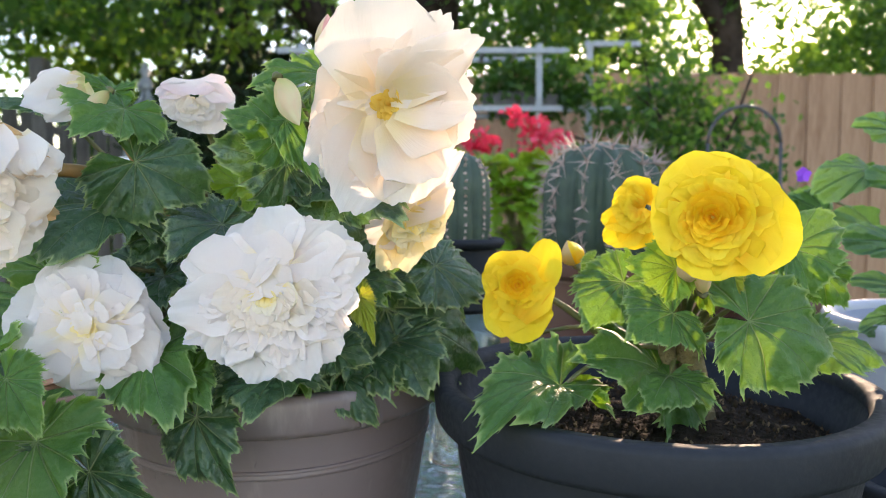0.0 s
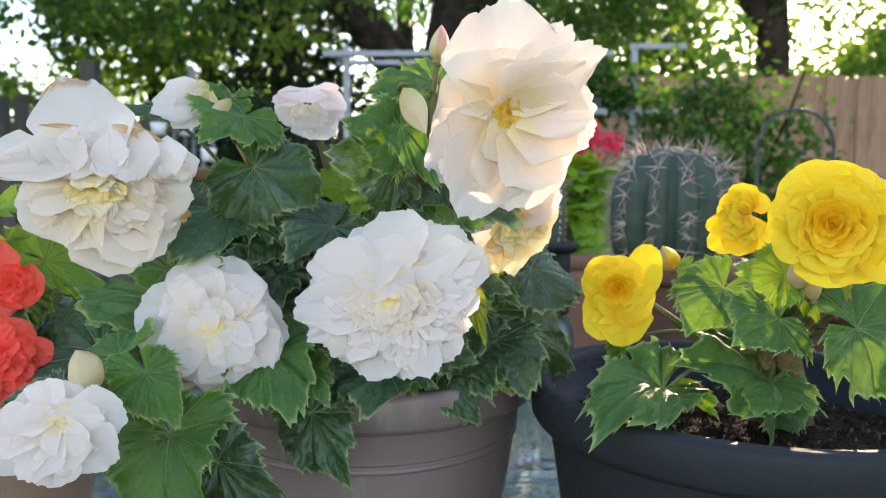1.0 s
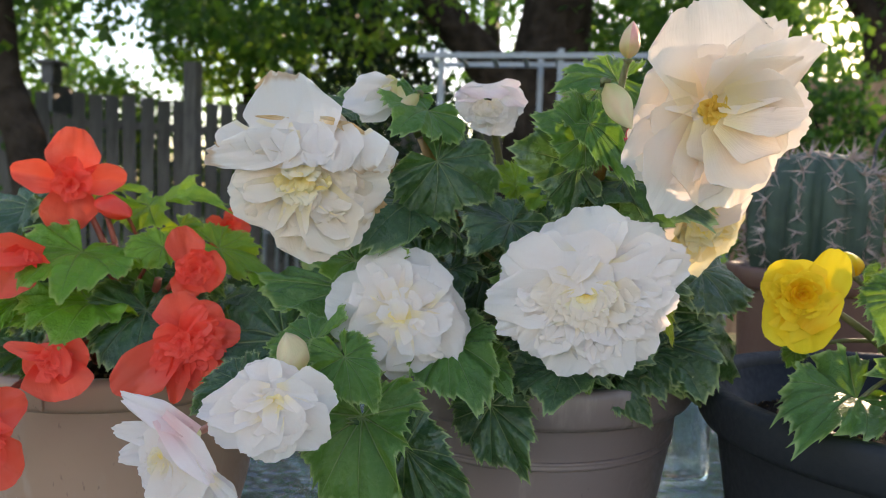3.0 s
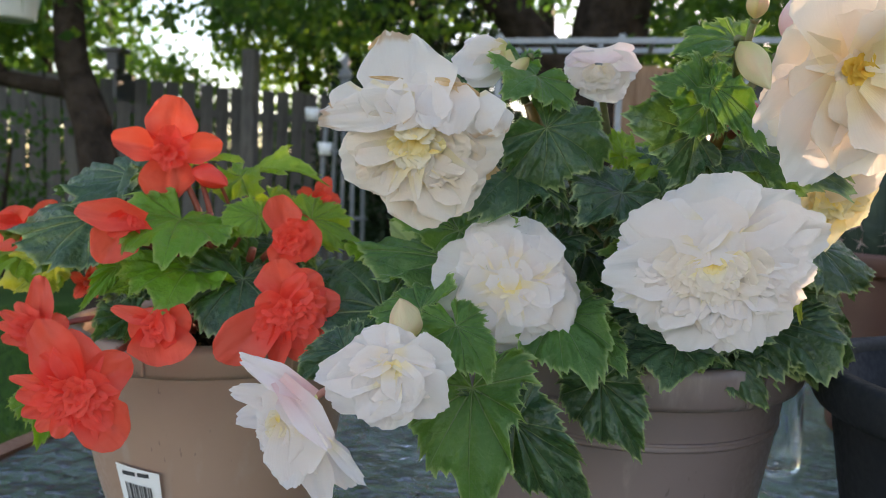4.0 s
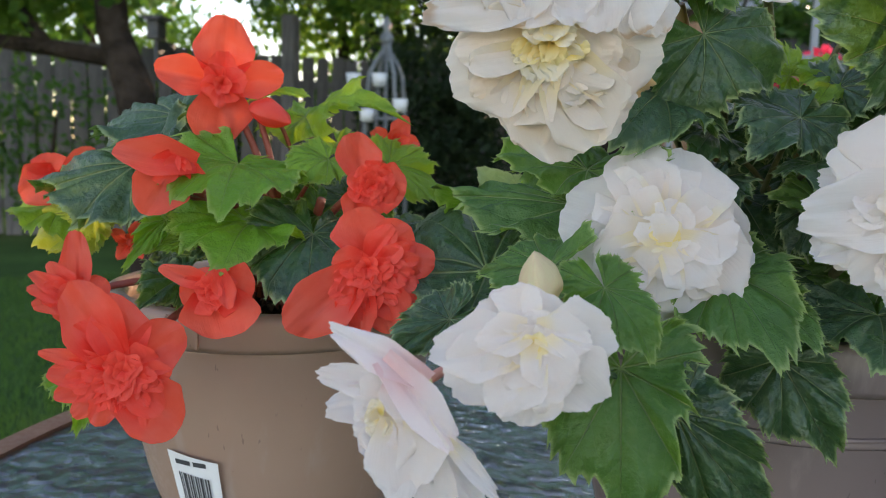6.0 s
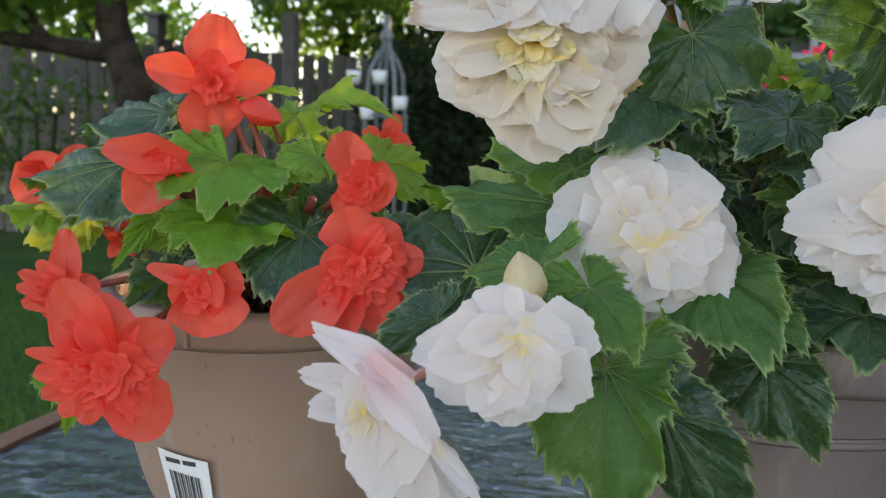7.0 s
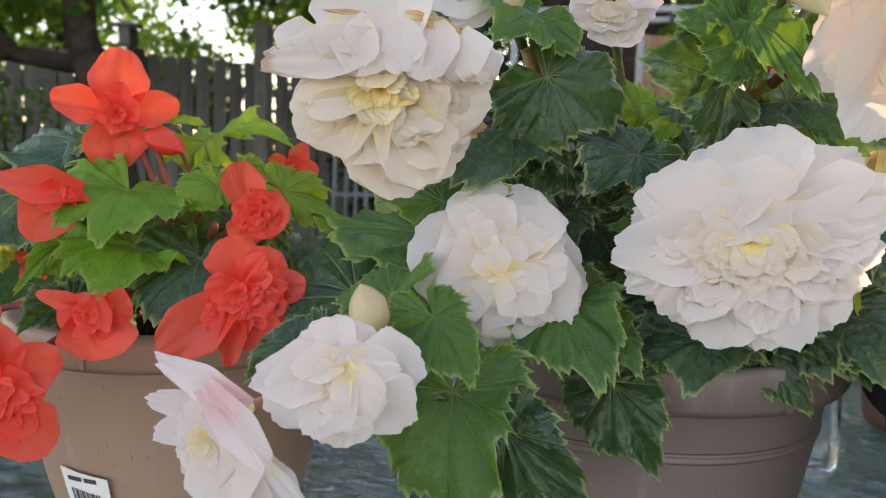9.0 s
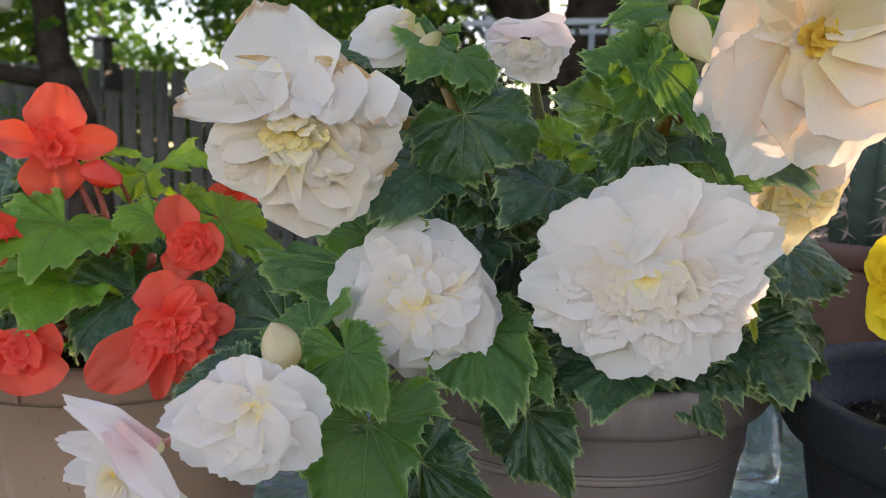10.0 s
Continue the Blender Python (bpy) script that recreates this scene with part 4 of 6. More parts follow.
bloom(white, (-0.1094, 0.4610, 0.9929), (-0.140, -0.986, 0.092), (-0.055, 0.101, 0.993), 0.000351, WHITE, 48,
      [(-10, 40, -38, 158, 176, -12, -28), (20, 30, 88, 134, 104, -16, -24), (30, 20, 148, 104, 120, -12, -18), (-20, 30, -146, 82, 116, -10, -16), (-20, 20, -166, 46, 66, -16, -20),
       (40, 20, 184, 44, 92, -8, -4), (30, 0, 158, -14, 76, -16, -18), (-20, 0, -194, -14, 96, -8, -10), (-20, -10, -176, -54, 84, -12, -14), (-20, -20, -164, -76, 74, -16, -20),
       (-15, -20, -122, -108, 88, -12, -14), (-10, -30, -70, -148, 100, -12, -16), (0, -30, -22, -142, 74, -14, -20), (5, -30, 16, -155, 80, -14, -18), (10, -30, 66, -142, 98, -14, -18),
       (20, -20, 112, -116, 98, -14, -16), (20, -10, 130, -74, 98, -12, -14),
       (-40, 112, -40, 30, 170, -8, 16, -0.5, WHITE_EVEN), (66, 98, 76, 34, 140, -8, 18, -0.6, WHITE_EVEN), (120, 80, 140, 34, 90, -8, 10, -0.4, WHITE_EVEN), (-106, 78, -116, 24, 90, -8, 6, -0.5, WHITE_EVEN), (-20, 25, 28, 70, 24, 20, 26, None, WHITE_EVEN),
       (10, 46, 36, 10, 60, 14, 24, -0.5), (-26, 40, -48, 4, 64, 12, 22, -0.5)],
      [(15, 165, 378, 152, 116, 70, 54, -4, 4), (14, 168, 374, 122, 92, 58, 48, 4, 6), (12, 172, 372, 92, 68, 50, 44, 11, 7, WHITE_WARM), (10, 180, 364, 62, 46, 40, 38, 17, 8, WHITE_WARM), (8, 170, 370, 58, 28, 34, 30, 17, 9, GOLD_TINGED), (7, 150, 400, 24, 16, 18, 16, 18, 8, LEMON)],
      label="very full white flower with ruffled petals", ruffle=0.085, stem=(-0.14, 0.60, 0.92))
bloom(white, (-0.3012, 0.4527, 1.0639), (0.253, -0.966, -0.053), (-0.021, -0.060, 0.998), 0.000371, WHITE_WARM, 49,
      [(0, 40, -16, 192, 138, -14, -30, -0.3, WHITE_OLD), (20, 40, 78, 108, 110, -16, -22, None, WHITE_OLD), (20, 0, 160, 12, 156, -10, -24), (12, -14, 128, -56, 130, -12, -26), (20, -10, 142, -64, 64, -30, -40, None, SCORCHED),
       (-14, 10, -124, 4, 80, 2, 6), (-18, -8, -130, -46, 124, -4, -12), (-10, -18, -80, -92, 112, 2, -2), (-5, -26, -30, -130, 104, -4, -16), (10, -20, 52, -150, 136, -4, -12), (18, -18, 104, -116, 136, -8, -18), (14, -6, 90, -40, 110, 2, 4),
       (0, 62, -166, 36, 62, 8, 18, -0.2, WHITE_OLD), (-86, 88, -106, 28, 88, -2, 22, -0.4, WHITE_OLD), (-44, 96, -56, 22, 84, 0, 30, -0.5, WHITE_OLD), (4, 98, 0, 26, 96, -2, 32, -0.5, WHITE_EVEN), (54, 92, 62, 14, 92, -2, 32, -0.5, WHITE_EVEN),
       (30, 62, 44, 26, 60, 16, 40, -0.4, WHITE_EVEN), (96, 78, 112, 12, 86, -6, 16, -0.4, WHITE_OLD), (132, 56, 146, 10, 60, -10, 4, -0.3, WHITE_OLD), (-26, 60, -40, 24, 70, 16, 36, -0.4, WHITE_EVEN),
       (-22, 106, -78, 110, 7, 2, 4, -0.3, SCORCHED), (34, 106, 72, 98, 12, 4, 8, -0.4, SCORCHED), (60, 100, 112, 80, 16, 4, 8, 0.3, SCORCHED), (-118, 48, -146, 66, 16, 22, 22, -0.3, SCORCHED), (-48, 186, -84, 160, 12, -22, -22, 0.3, SCORCHED), (122, 54, 164, 18, 15, -6, -10, 0.2, SCORCHED)],
      [(7, 186, 362, 108, 100, 76, 64, -2, 3), (7, 184, 360, 80, 74, 56, 54, 5, 5), (8, 186, 360, 52, 48, 40, 36, 10, 8, GOLD_TINGED), (9, 185, 355, 54, 24, 28, 22, 11, 9, LEMON), (7, 195, 345, 44, 16, 30, 28, 22, 6, GOLD_TINGED, 2, 20), (5, 20, 160, 40, 20, 40, 44, 8, 4, GOLD_TINGED, 2, 14)],
      label="fading white flower with browned petal edges", ruffle=0.13, stem=(-0.232, 0.556, 1.066), stem_mat=STEM_AMBER, thick=0.0054)
bloom(white, (-0.0335, 0.4698, 1.1145), (0.071, -0.991, -0.115), (0.014, -0.114, 0.993), 0.000356, WHITE_WARM, 50,
      [(-12, 15, -38, 196, 170, -10, -18, -0.3), (-16, 10, -98, 92, 150, -18, -26), (-16, -8, -140, -66, 180, -18, -24), (-12, -14, -132, -132, 120, -22, -30, None, WHITE), (-8, -18, -80, -188, 140, -14, -20, None, WHITE), (0, -18, 20, -178, 150, -8, 0),
       (8, -14, 98, -106, 144, 12, 40), (12, 0, 138, -48, 124, 14, 48), (12, 6, 145, 16, 96, 16, 50), (8, 12, 152, 116, 78, 4, 36, -0.4), (8, 10, 134, 76, 76, 10, 46), (4, 14, 100, 156, 76, -8, 8),
       (-4, 14, 50, 84, 78, 4, 20), (0, 8, 66, 26, 38, 14, 36, 0.5), (0, -6, 42, -92, 124, 4, 16), (-10, -6, -64, -88, 150, -10, -6), (-10, 8, -56, 76, 120, -6, -2)],
      [(7, 0, 360, 44, 40, 36, 34, 2, 8), (9, 0, 360, 34, 26, 26, 20, 6, 12, HEART), (8, 0, 360, 20, 15, 16, 14, 8, 14, HEART)],
      label="large open white flower with a deep yellow heart", ruffle=0.075, core=YELLOW_CORE, stem=(-0.09, 0.56, 1.08), stem_mat=STEM_RED)
bloom(white, (-0.0245, 0.5399, 1.0408), (0.045, -0.998, 0.036), (0.002, 0.036, 0.999), 0.000415, CREAM, 51,
      [(-15, 0, 70, 66, 62, 8, 12, None, WHITE), (10, 36, 92, 116, 40, 2, 6, None, WHITE), (0, 10, 74, 36, 92, -4, 0), (0, 0, 48, -46, 96, -6, -2), (-5, -5, 10, -68, 84, -6, -4), (-10, -10, -20, -92, 64, -8, -6), (-12, -10, -46, -98, 46, -10, -10),
       (-20, 0, -78, -30, 72, -14, -14, None, WHITE), (-6, 10, 40, 10, 70, 4, 8, -0.4), (-10, 0, 12, -34, 60, 6, 10, -0.4)],
      [(8, 200, 400, 56, 50, 44, 40, 2, 5), (7, 200, 400, 34, 30, 30, 30, 8, 6)], label="cream flower turned aside beneath the large open one", ruffle=0.12, stem=(-0.09, 0.58, 1.02))
bloom(white, (-0.2927, 0.3846, 0.9281), (0.265, -0.930, 0.253), (-0.102, 0.234, 0.967), 0.000328, WHITE, 52,
      [(-10, 10, -52, 70, 92, -10, -12), (5, 10, 26, 70, 112, -10, -12), (-10, 2, -130, 4, 76, -4, -6), (10, 2, 112, 10, 92, -6, -8), (10, -10, 82, -80, 96, -8, -8), (-10, -5, -112, -50, 90, -6, -4),
       (-5, -10, -52, -82, 80, 2, 4), (0, -10, -28, -100, 94, -12, -14), (5, -10, 12, -78, 80, 2, 6), (5, 5, 30, -56, 64, 10, 14, -0.6), (-5, 20, -72, 6, 48, 8, 12, -0.4), (5, 20, 78, 10, 48, 8, 12, -0.4), (-4, 0, -40, -44, 56, 8, 10), (0, 16, -6, 44, 60, 4, 8)],
      [(6, 0, 360, 36, 30, 28, 28, 6, 8), (7, 0, 360, 22, 18, 18, 15, 9, 8, CREAM)], label="small white flower low at the pot's side", ruffle=0.06, stem=(-0.20, 0.62, 0.90), stem_mat=STEM_PINK, thick=0.0027)
bloom(white, (-0.3362, 0.3714, 0.9105), (0.360, -0.887, 0.289), (-0.131, 0.259, 0.957), 0.000327, WHITE, 53,
      [(-36, -6, -142, 18, 36, -14, -20), (-56, -18, -132, -32, 44, -18, -22), (-20, -50, 20, -184, 56, -16, -18), (0, -60, 64, -160, 56, -24, -28), (-30, -40, -20, -138, 88, -4, -4, -0.4), (-44, -36, -62, -112, 62, -8, -10, -0.4), (-34, -60, -38, -150, 70, -12, -12),
       (24, -74, 94, -150, 22, 4, 2, -0.6), (4, 2, -122, 76, 40, 4, 2, -0.3, PINK), (-56, 34, 40, -84, 46, 10, 8, -0.5, PINK), (-24, 14, -30, -46, 60, 2, 2, -0.6, PINK), (-40, 14, -66, -30, 56, 0, -2, -0.5)],
      [(9, 120, 330, 34, 46, 30, 26, -6, 6, None, -62, -46), (8, 110, 330, 18, 26, 20, 20, -2, 6, GOLD_TINGED, -62, -42)], label="white flower with pink flushed back turned away", ruffle=0.08, stem=(-0.20, 0.62, 0.90), stem_mat=STEM_PINK, thick=0.0034)
bloom(white, (-0.1880, 0.5626, 1.1259), (0.110, -0.981, -0.158), (-0.019, -0.161, 0.987), 0.000370, WHITE, 54,
      [(-10, 20, -66, -6, 62, -8, -6), (10, 18, 78, -8, 66, -10, -8), (6, 0, 58, -46, 70, -10, -6), (0, -5, 14, -58, 76, -8, -2), (-4, 0, -38, -36, 70, -6, 0), (-4, 10, -58, -22, 52, 2, 6),
       (4, 48, 8, 22, 108, 0, 20, -0.4, PINK_TIP), (-10, 34, -70, 18, 30, 4, 14, -0.3, PINK_TIP), (24, 34, 80, 2, 34, 2, 14, -0.3, PINK_TIP)],
      [(8, 190, 350, 50, 34, 36, 34, 4, 6), (7, 190, 350, 34, 20, 26, 26, 9, 7, WHITE_WARM), (5, 190, 350, 24, 8, 20, 20, 12, 8, WHITE_WARM)], label="nodding half open white flower", ruffle=0.06, stem=(-0.175, 0.60, 1.06))
bloom(white, (-0.2585, 0.5345, 1.1330), (0.288, -0.949, -0.130), (0.000, -0.130, 0.990), 0.000440, WHITE_EVEN, 55,
      [(0, 0, -88, -12, 56, 0, 6, -0.7), (0, -4, -62, -42, 44, 4, 8, -0.6), (-4, 6, -66, 18, 40, -4, 0, -0.5), (4, 8, 12, -42, 24, 6, 8, -0.6, BUD), (6, 12, -24, 14, 26, 4, 6, -0.5, BUD)],
      (), label="half open white bud with a greenish back petal", ruffle=0.06, stem=(-0.24, 0.55, 1.10))
bud(white, (-0.293, 0.425, 0.937), (-0.007, -0.010, 0.029), 0.0311, 0.95, BUD, 56, wing=BUD, stem=(-0.20, 0.62, 0.90))
bud(white, (-0.084, 0.530, 1.157), (0.001, 0.000, 0.029), 0.0286, 0.65, BUD_PINK, 57, wing=BUD, stem=(-0.092, 0.545, 1.09))
bud(white, (-0.103, 0.465, 1.130), (0.018, -0.015, -0.032), 0.0399, 0.40, BUD, 58, wing=BUD, stem=(-0.092, 0.545, 1.09))
bud(white, (-0.051, 0.570, 1.146), (0.015, 0.000, 0.052), 0.0539, 0.75, PINK, 59, wing=PINK, stem=(-0.092, 0.545, 1.09))
bud(white, (-0.039, 0.560, 1.142), (-0.025, -0.010, -0.017), 0.0319, 0.40, BUD_PINK, 60, stem=(-0.06, 0.57, 1.09))
bud(white, (-0.237, 0.530, 1.131), (-0.021, -0.005, -0.020), 0.0290, 0.34, BUD, 61, wing=BUD)
for a, b in (((-0.15, 0.68, 0.87), (-0.15, 0.60, 1.05)), ((-0.17, 0.68, 0.87), (-0.238, 0.552, 1.10)), ((-0.13, 0.68, 0.87), (-0.092, 0.545, 1.11)), ((-0.13, 0.67, 0.87), (-0.10, 0.55, 1.0))):
    part("main_stem", tube(bend(a, b, 0.01, 9), [0.0075 - 0.003 * i / 8 for i in range(9)], 10), STEM_AMBER, white)


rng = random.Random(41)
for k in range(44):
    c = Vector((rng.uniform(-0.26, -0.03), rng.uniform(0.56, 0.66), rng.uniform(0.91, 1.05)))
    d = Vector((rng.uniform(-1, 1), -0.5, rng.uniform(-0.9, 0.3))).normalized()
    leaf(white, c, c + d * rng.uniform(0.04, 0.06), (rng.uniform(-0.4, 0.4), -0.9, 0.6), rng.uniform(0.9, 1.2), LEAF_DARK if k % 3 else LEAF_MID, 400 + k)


# ---- the red begonia ----
red = thing("begonia", "orange-red begonia with drooping green leaves in the beige pot", "potted plant", (-0.52, 0.62, 0.87))
PLANT_STEM[red] = STEM_RED
leaf(red, (-0.538, 0.560, 0.996), (-0.512, 0.490, 0.960), (0.391, -0.664, 0.637), 1.25, LEAF_FRESH, 62, (-0.534, 0.655, 0.885), lobes=0.16)
leaf(red, (-0.522, 0.550, 0.953), (-0.503, 0.480, 0.930), (0.365, -0.643, 0.673), 1.20, LEAF_FRESH, 63, (-0.539, 0.670, 0.885))
leaf(red, (-0.640, 0.580, 0.992), (-0.742, 0.600, 0.963), (0.468, -0.611, 0.638), 0.95, LEAF_DARK, 64, (-0.501, 0.641, 0.885))
leaf(red, (-0.621, 0.610, 1.031), (-0.726, 0.660, 1.016), (0.449, -0.653, 0.610), 0.80, LEAF_DARK, 65, (-0.590, 0.641, 0.885))
leaf(red, (-0.533, 0.660, 1.035), (-0.432, 0.630, 1.031), (0.282, -0.588, 0.758), 0.50, LEAF_LIGHT, 66, (-0.503, 0.652, 0.885))
leaf(red, (-0.480, 0.590, 1.001), (-0.492, 0.560, 0.982), (0.299, -0.674, 0.676), 1.20, LEAF_LIGHT, 67, (-0.554, 0.618, 0.885))
leaf(red, (-0.450, 0.640, 0.997), (-0.399, 0.660, 0.968), (0.232, -0.659, 0.715), 0.70, LEAF_LIGHT, 68, (-0.547, 0.661, 0.885))
# yellow tone here stands for sun shining through the leaf
leaf(red, (-0.702, 0.600, 0.948), (-0.767, 0.600, 0.917), (0.534, -0.625, 0.569), 0.90, LEAF_YELLOW, 69, (-0.537, 0.642, 0.885))
leaf(red, (-0.748, 0.620, 0.952), (-0.697, 0.580, 0.914), (0.556, -0.612, 0.563), 0.90, LEAF_LIGHT, 70, (-0.557, 0.653, 0.885))
leaf(red, (-0.593, 0.550, 0.953), (-0.609, 0.520, 0.916), (0.499, -0.697, 0.515), 0.45, LEAF_FRESH, 71, (-0.570, 0.642, 0.885))
leaf(red, (-0.478, 0.560, 0.948), (-0.455, 0.500, 0.898), (0.374, -0.805, 0.461), 0.90, LEAF_DARK, 72, (-0.511, 0.610, 0.885))
leaf(red, (-0.559, 0.520, 0.915), (-0.560, 0.470, 0.901), (0.468, -0.680, 0.564), 0.80, LEAF_DARK, 73, (-0.546, 0.628, 0.885))
leaf(red, (-0.623, 0.500, 0.848), (-0.609, 0.470, 0.812), (0.537, -0.618, 0.575), 0.80, LEAF_FRESH, 74, (-0.506, 0.641, 0.885))
leaf(red, (-0.574, 0.550, 0.939), (-0.594, 0.530, 0.930), (0.390, -0.577, 0.718), 0.70, LEAF_LIGHT, 75, (-0.574, 0.619, 0.885))
leaf(red, (-0.551, 0.620, 1.049), (-0.510, 0.620, 1.049), (0.350, -0.639, 0.685), 0.50, LEAF_LIGHT, 76, (-0.514, 0.669, 0.885))
leaf(red, (-0.459, 0.580, 0.943), (-0.413, 0.550, 0.929), (0.322, -0.784, 0.531), 1.00, LEAF_DARK, 77, (-0.516, 0.643, 0.885))
leaf(red, (-0.530, 0.600, 0.932), (-0.491, 0.570, 0.912), (0.395, -0.746, 0.537), 1.00, LEAF_DARK, 78, (-0.553, 0.665, 0.885))
leaf(red, (-0.626, 0.620, 0.967), (-0.640, 0.600, 0.944), (0.492, -0.718, 0.493), 1.00, LEAF_DARK, 79, (-0.503, 0.614, 0.885))
leaf(red, (-0.552, 0.630, 0.965), (-0.501, 0.610, 0.951), (0.394, -0.730, 0.558), 1.00, LEAF_DARK, 80, (-0.521, 0.611, 0.885))
leaf(red, (-0.763, 0.680, 0.953), (-0.795, 0.680, 0.968), (0.534, -0.634, 0.559), 1.00, LEAF_LIGHT, 81, (-0.552, 0.623, 0.885))
leaf(red, (-0.512, 0.680, 1.014), (-0.483, 0.660, 0.996), (0.340, -0.790, 0.511), 1.00, LEAF_LIGHT, 82, (-0.495, 0.661, 0.885))
leaf(red, (-0.589, 0.620, 0.931), (-0.608, 0.600, 0.913), (0.444, -0.721, 0.532), 1.00, LEAF_DARK, 83, (-0.563, 0.613, 0.885))
bloom(red, (-0.5655, 0.5846, 1.0544), (0.522, -0.850, -0.072), (0.045, -0.057, 0.997), 0.000436, RED, 84,
      [(0, 8, 5, 120, 88, -4, -8, 0.3), (-6, 5, -114, 22, 56, -6, -8), (6, 5, 106, 18, 56, -6, -8), (0, -8, -5, -102, 94, -8, -4, -0.4), (0, 0, 5, 58, 44, 4, 10, 0.5), (5, 0, 38, 22, 42, 6, 12), (0, 0, -38, -2, 34, 6, 10), (4, -2, 28, -20, 32, 8, 12), (-2, -2, -4, -38, 28, 8, 14), (-2, 4, -24, 34, 34, 6, 12, 0.4)],
      [(5, 0, 360, 18, 16, 14, 16, 10, 8)], label="four petalled coral red flower", ruffle=0.07, neck=0.5, fringe=0.25, core=RED_CORE, stem=(-0.53, 0.61, 0.95))
bloom(red, (-0.5607, 0.5059, 0.9987), (0.581, -0.814, 0.022), (0.001, 0.029, 1.000), 0.000382, RED, 85,
      [(52, -4, -84, 22, 58, 0, 2, -0.5), (24, 4, -32, -98, 80, -4, -4, 0.3), (16, 12, -18, -38, 44, 8, 12, 0.4), (42, -4, 44, -50, 40, 0, 4, 0.5), (24, 8, 16, -26, 40, 8, 12, 0.5)],
      [(4, 200, 340, 14, 22, 18, 18, 8, 6, None, 20, 0)], label="half open coral red flower", ruffle=0.05, neck=0.5, fringe=0.25, core=RED_CORE, stem=(-0.54, 0.58, 0.95))
bloom(red, (-0.4389, 0.5717, 0.9840), (0.352, -0.935, 0.050), (-0.033, 0.041, 0.999), 0.000408, RED, 86,
      [(-10, 8, -28, 92, 68, -6, -4, 0.4), (-10, 0, -34, -70, 54, -6, -2, 0.4), (8, 0, 62, -6, 76, -6, -2), (4, -4, 22, -46, 66, -4, 0), (0, 8, 28, 36, 50, -2, 2)],
      [(8, 0, 360, 40, 36, 28, 32, 3, 5), (7, 0, 360, 27, 24, 20, 24, 8, 6), (5, 0, 360, 14, 12, 12, 16, 11, 7)], label="red rosette flower", ruffle=0.07, neck=0.5, fringe=0.25, core=RED_CORE, stem=(-0.49, 0.60, 0.95))
bloom(red, (-0.4141, 0.5032, 0.9358), (0.350, -0.923, 0.160), (-0.072, 0.144, 0.987), 0.000357, RED, 87,
      [(0, 18, -12, 108, 92, -8, -10, 0.3), (6, 12, 84, 62, 82, -14, -18), (8, 4, 122, 16, 76, -18, -22), (-12, -8, -136, -112, 92, -10, -14, -0.4), (-4, -20, -14, -136, 40, -2, -4), (6, -14, 42, -118, 84, -12, -16), (12, -10, 88, -88, 84, -14, -18), (0, 4, -62, 6, 58, -2, 0), (10, -6, 100, -40, 70, -14, -18), (-4, -14, -36, -92, 60, -8, -10), (4, 16, 44, 74, 50, -4, 2)],
      [(10, 205, 400, 92, 74, 52, 34, 0, 3), (10, 190, 400, 68, 54, 44, 30, 6, 5), (8, 180, 420, 44, 36, 34, 28, 11, 7), (6, 0, 360, 22, 20, 20, 20, 15, 8)], label="large double red flower above the pot rim", ruffle=0.08, neck=0.5, fringe=0.25, core=RED_CORE, stem=(-0.49, 0.60, 0.92))
bloom(red, (-0.5081, 0.4790, 0.9182), (0.525, -0.830, 0.188), (-0.092, 0.165, 0.982), 0.000360, RED, 88,
      [(0, 10, -90, 42, 32, -2, 0), (0, 6, 16, -82, 116, -10, -6, 0.4), (4, 10, 66, -10, 82, -8, -4, 0.3), (-2, 6, -50, -22, 66, -6, -2, 0.3), (10, 38, 24, -32, 32, 10, 14, 0.3), (0, 4, 6, 40, 66, -8, -6)],
      [(7, 0, 360, 30, 32, 24, 26, 2, 5), (5, 0, 360, 16, 16, 15, 18, 7, 6)], label="small red flower over the beige rim", ruffle=0.06, neck=0.5, fringe=0.25, core=RED_CORE, stem=(-0.51, 0.58, 0.92))
bloom(red, (-0.5396, 0.4319, 0.8764), (0.601, -0.749, 0.279), (-0.155, 0.233, 0.960), 0.000336, RED, 89,
      [(-10, 18, -92, 152, 88, -8, -6, -0.3), (6, 14, -22, 134, 88, -12, -12), (8, 8, 108, 62, 82, -10, -8), (8, -16, 88, -118, 96, -14, -16, -0.3), (4, -14, 26, -112, 54, -6, -6), (-6, 4, -128, 40, 32, -4, -4), (-6, 2, -118, 6, 46, -6, -6), (-6, -4, -108, -32, 48, -6, -8), (-4, -8, -78, -72, 48, -6, -8), (-2, -10, -38, -94, 50, -6, -6), (6, -10, 62, -80, 56, -2, -2), (4, 6, 60, 20, 60, -2, 4), (-6, 10, -80, 80, 60, -2, 0)],
      [(9, 170, 345, 84, 68, 50, 32, 1, 4), (8, 150, 360, 60, 50, 40, 28, 7, 5), (7, 0, 360, 38, 34, 30, 24, 12, 7), (5, 0, 360, 20, 18, 18, 18, 16, 8)], label="large hanging coral double flower", ruffle=0.07, neck=0.5, fringe=0.25, core=RED_CORE, stem=(-0.55, 0.56, 0.90))
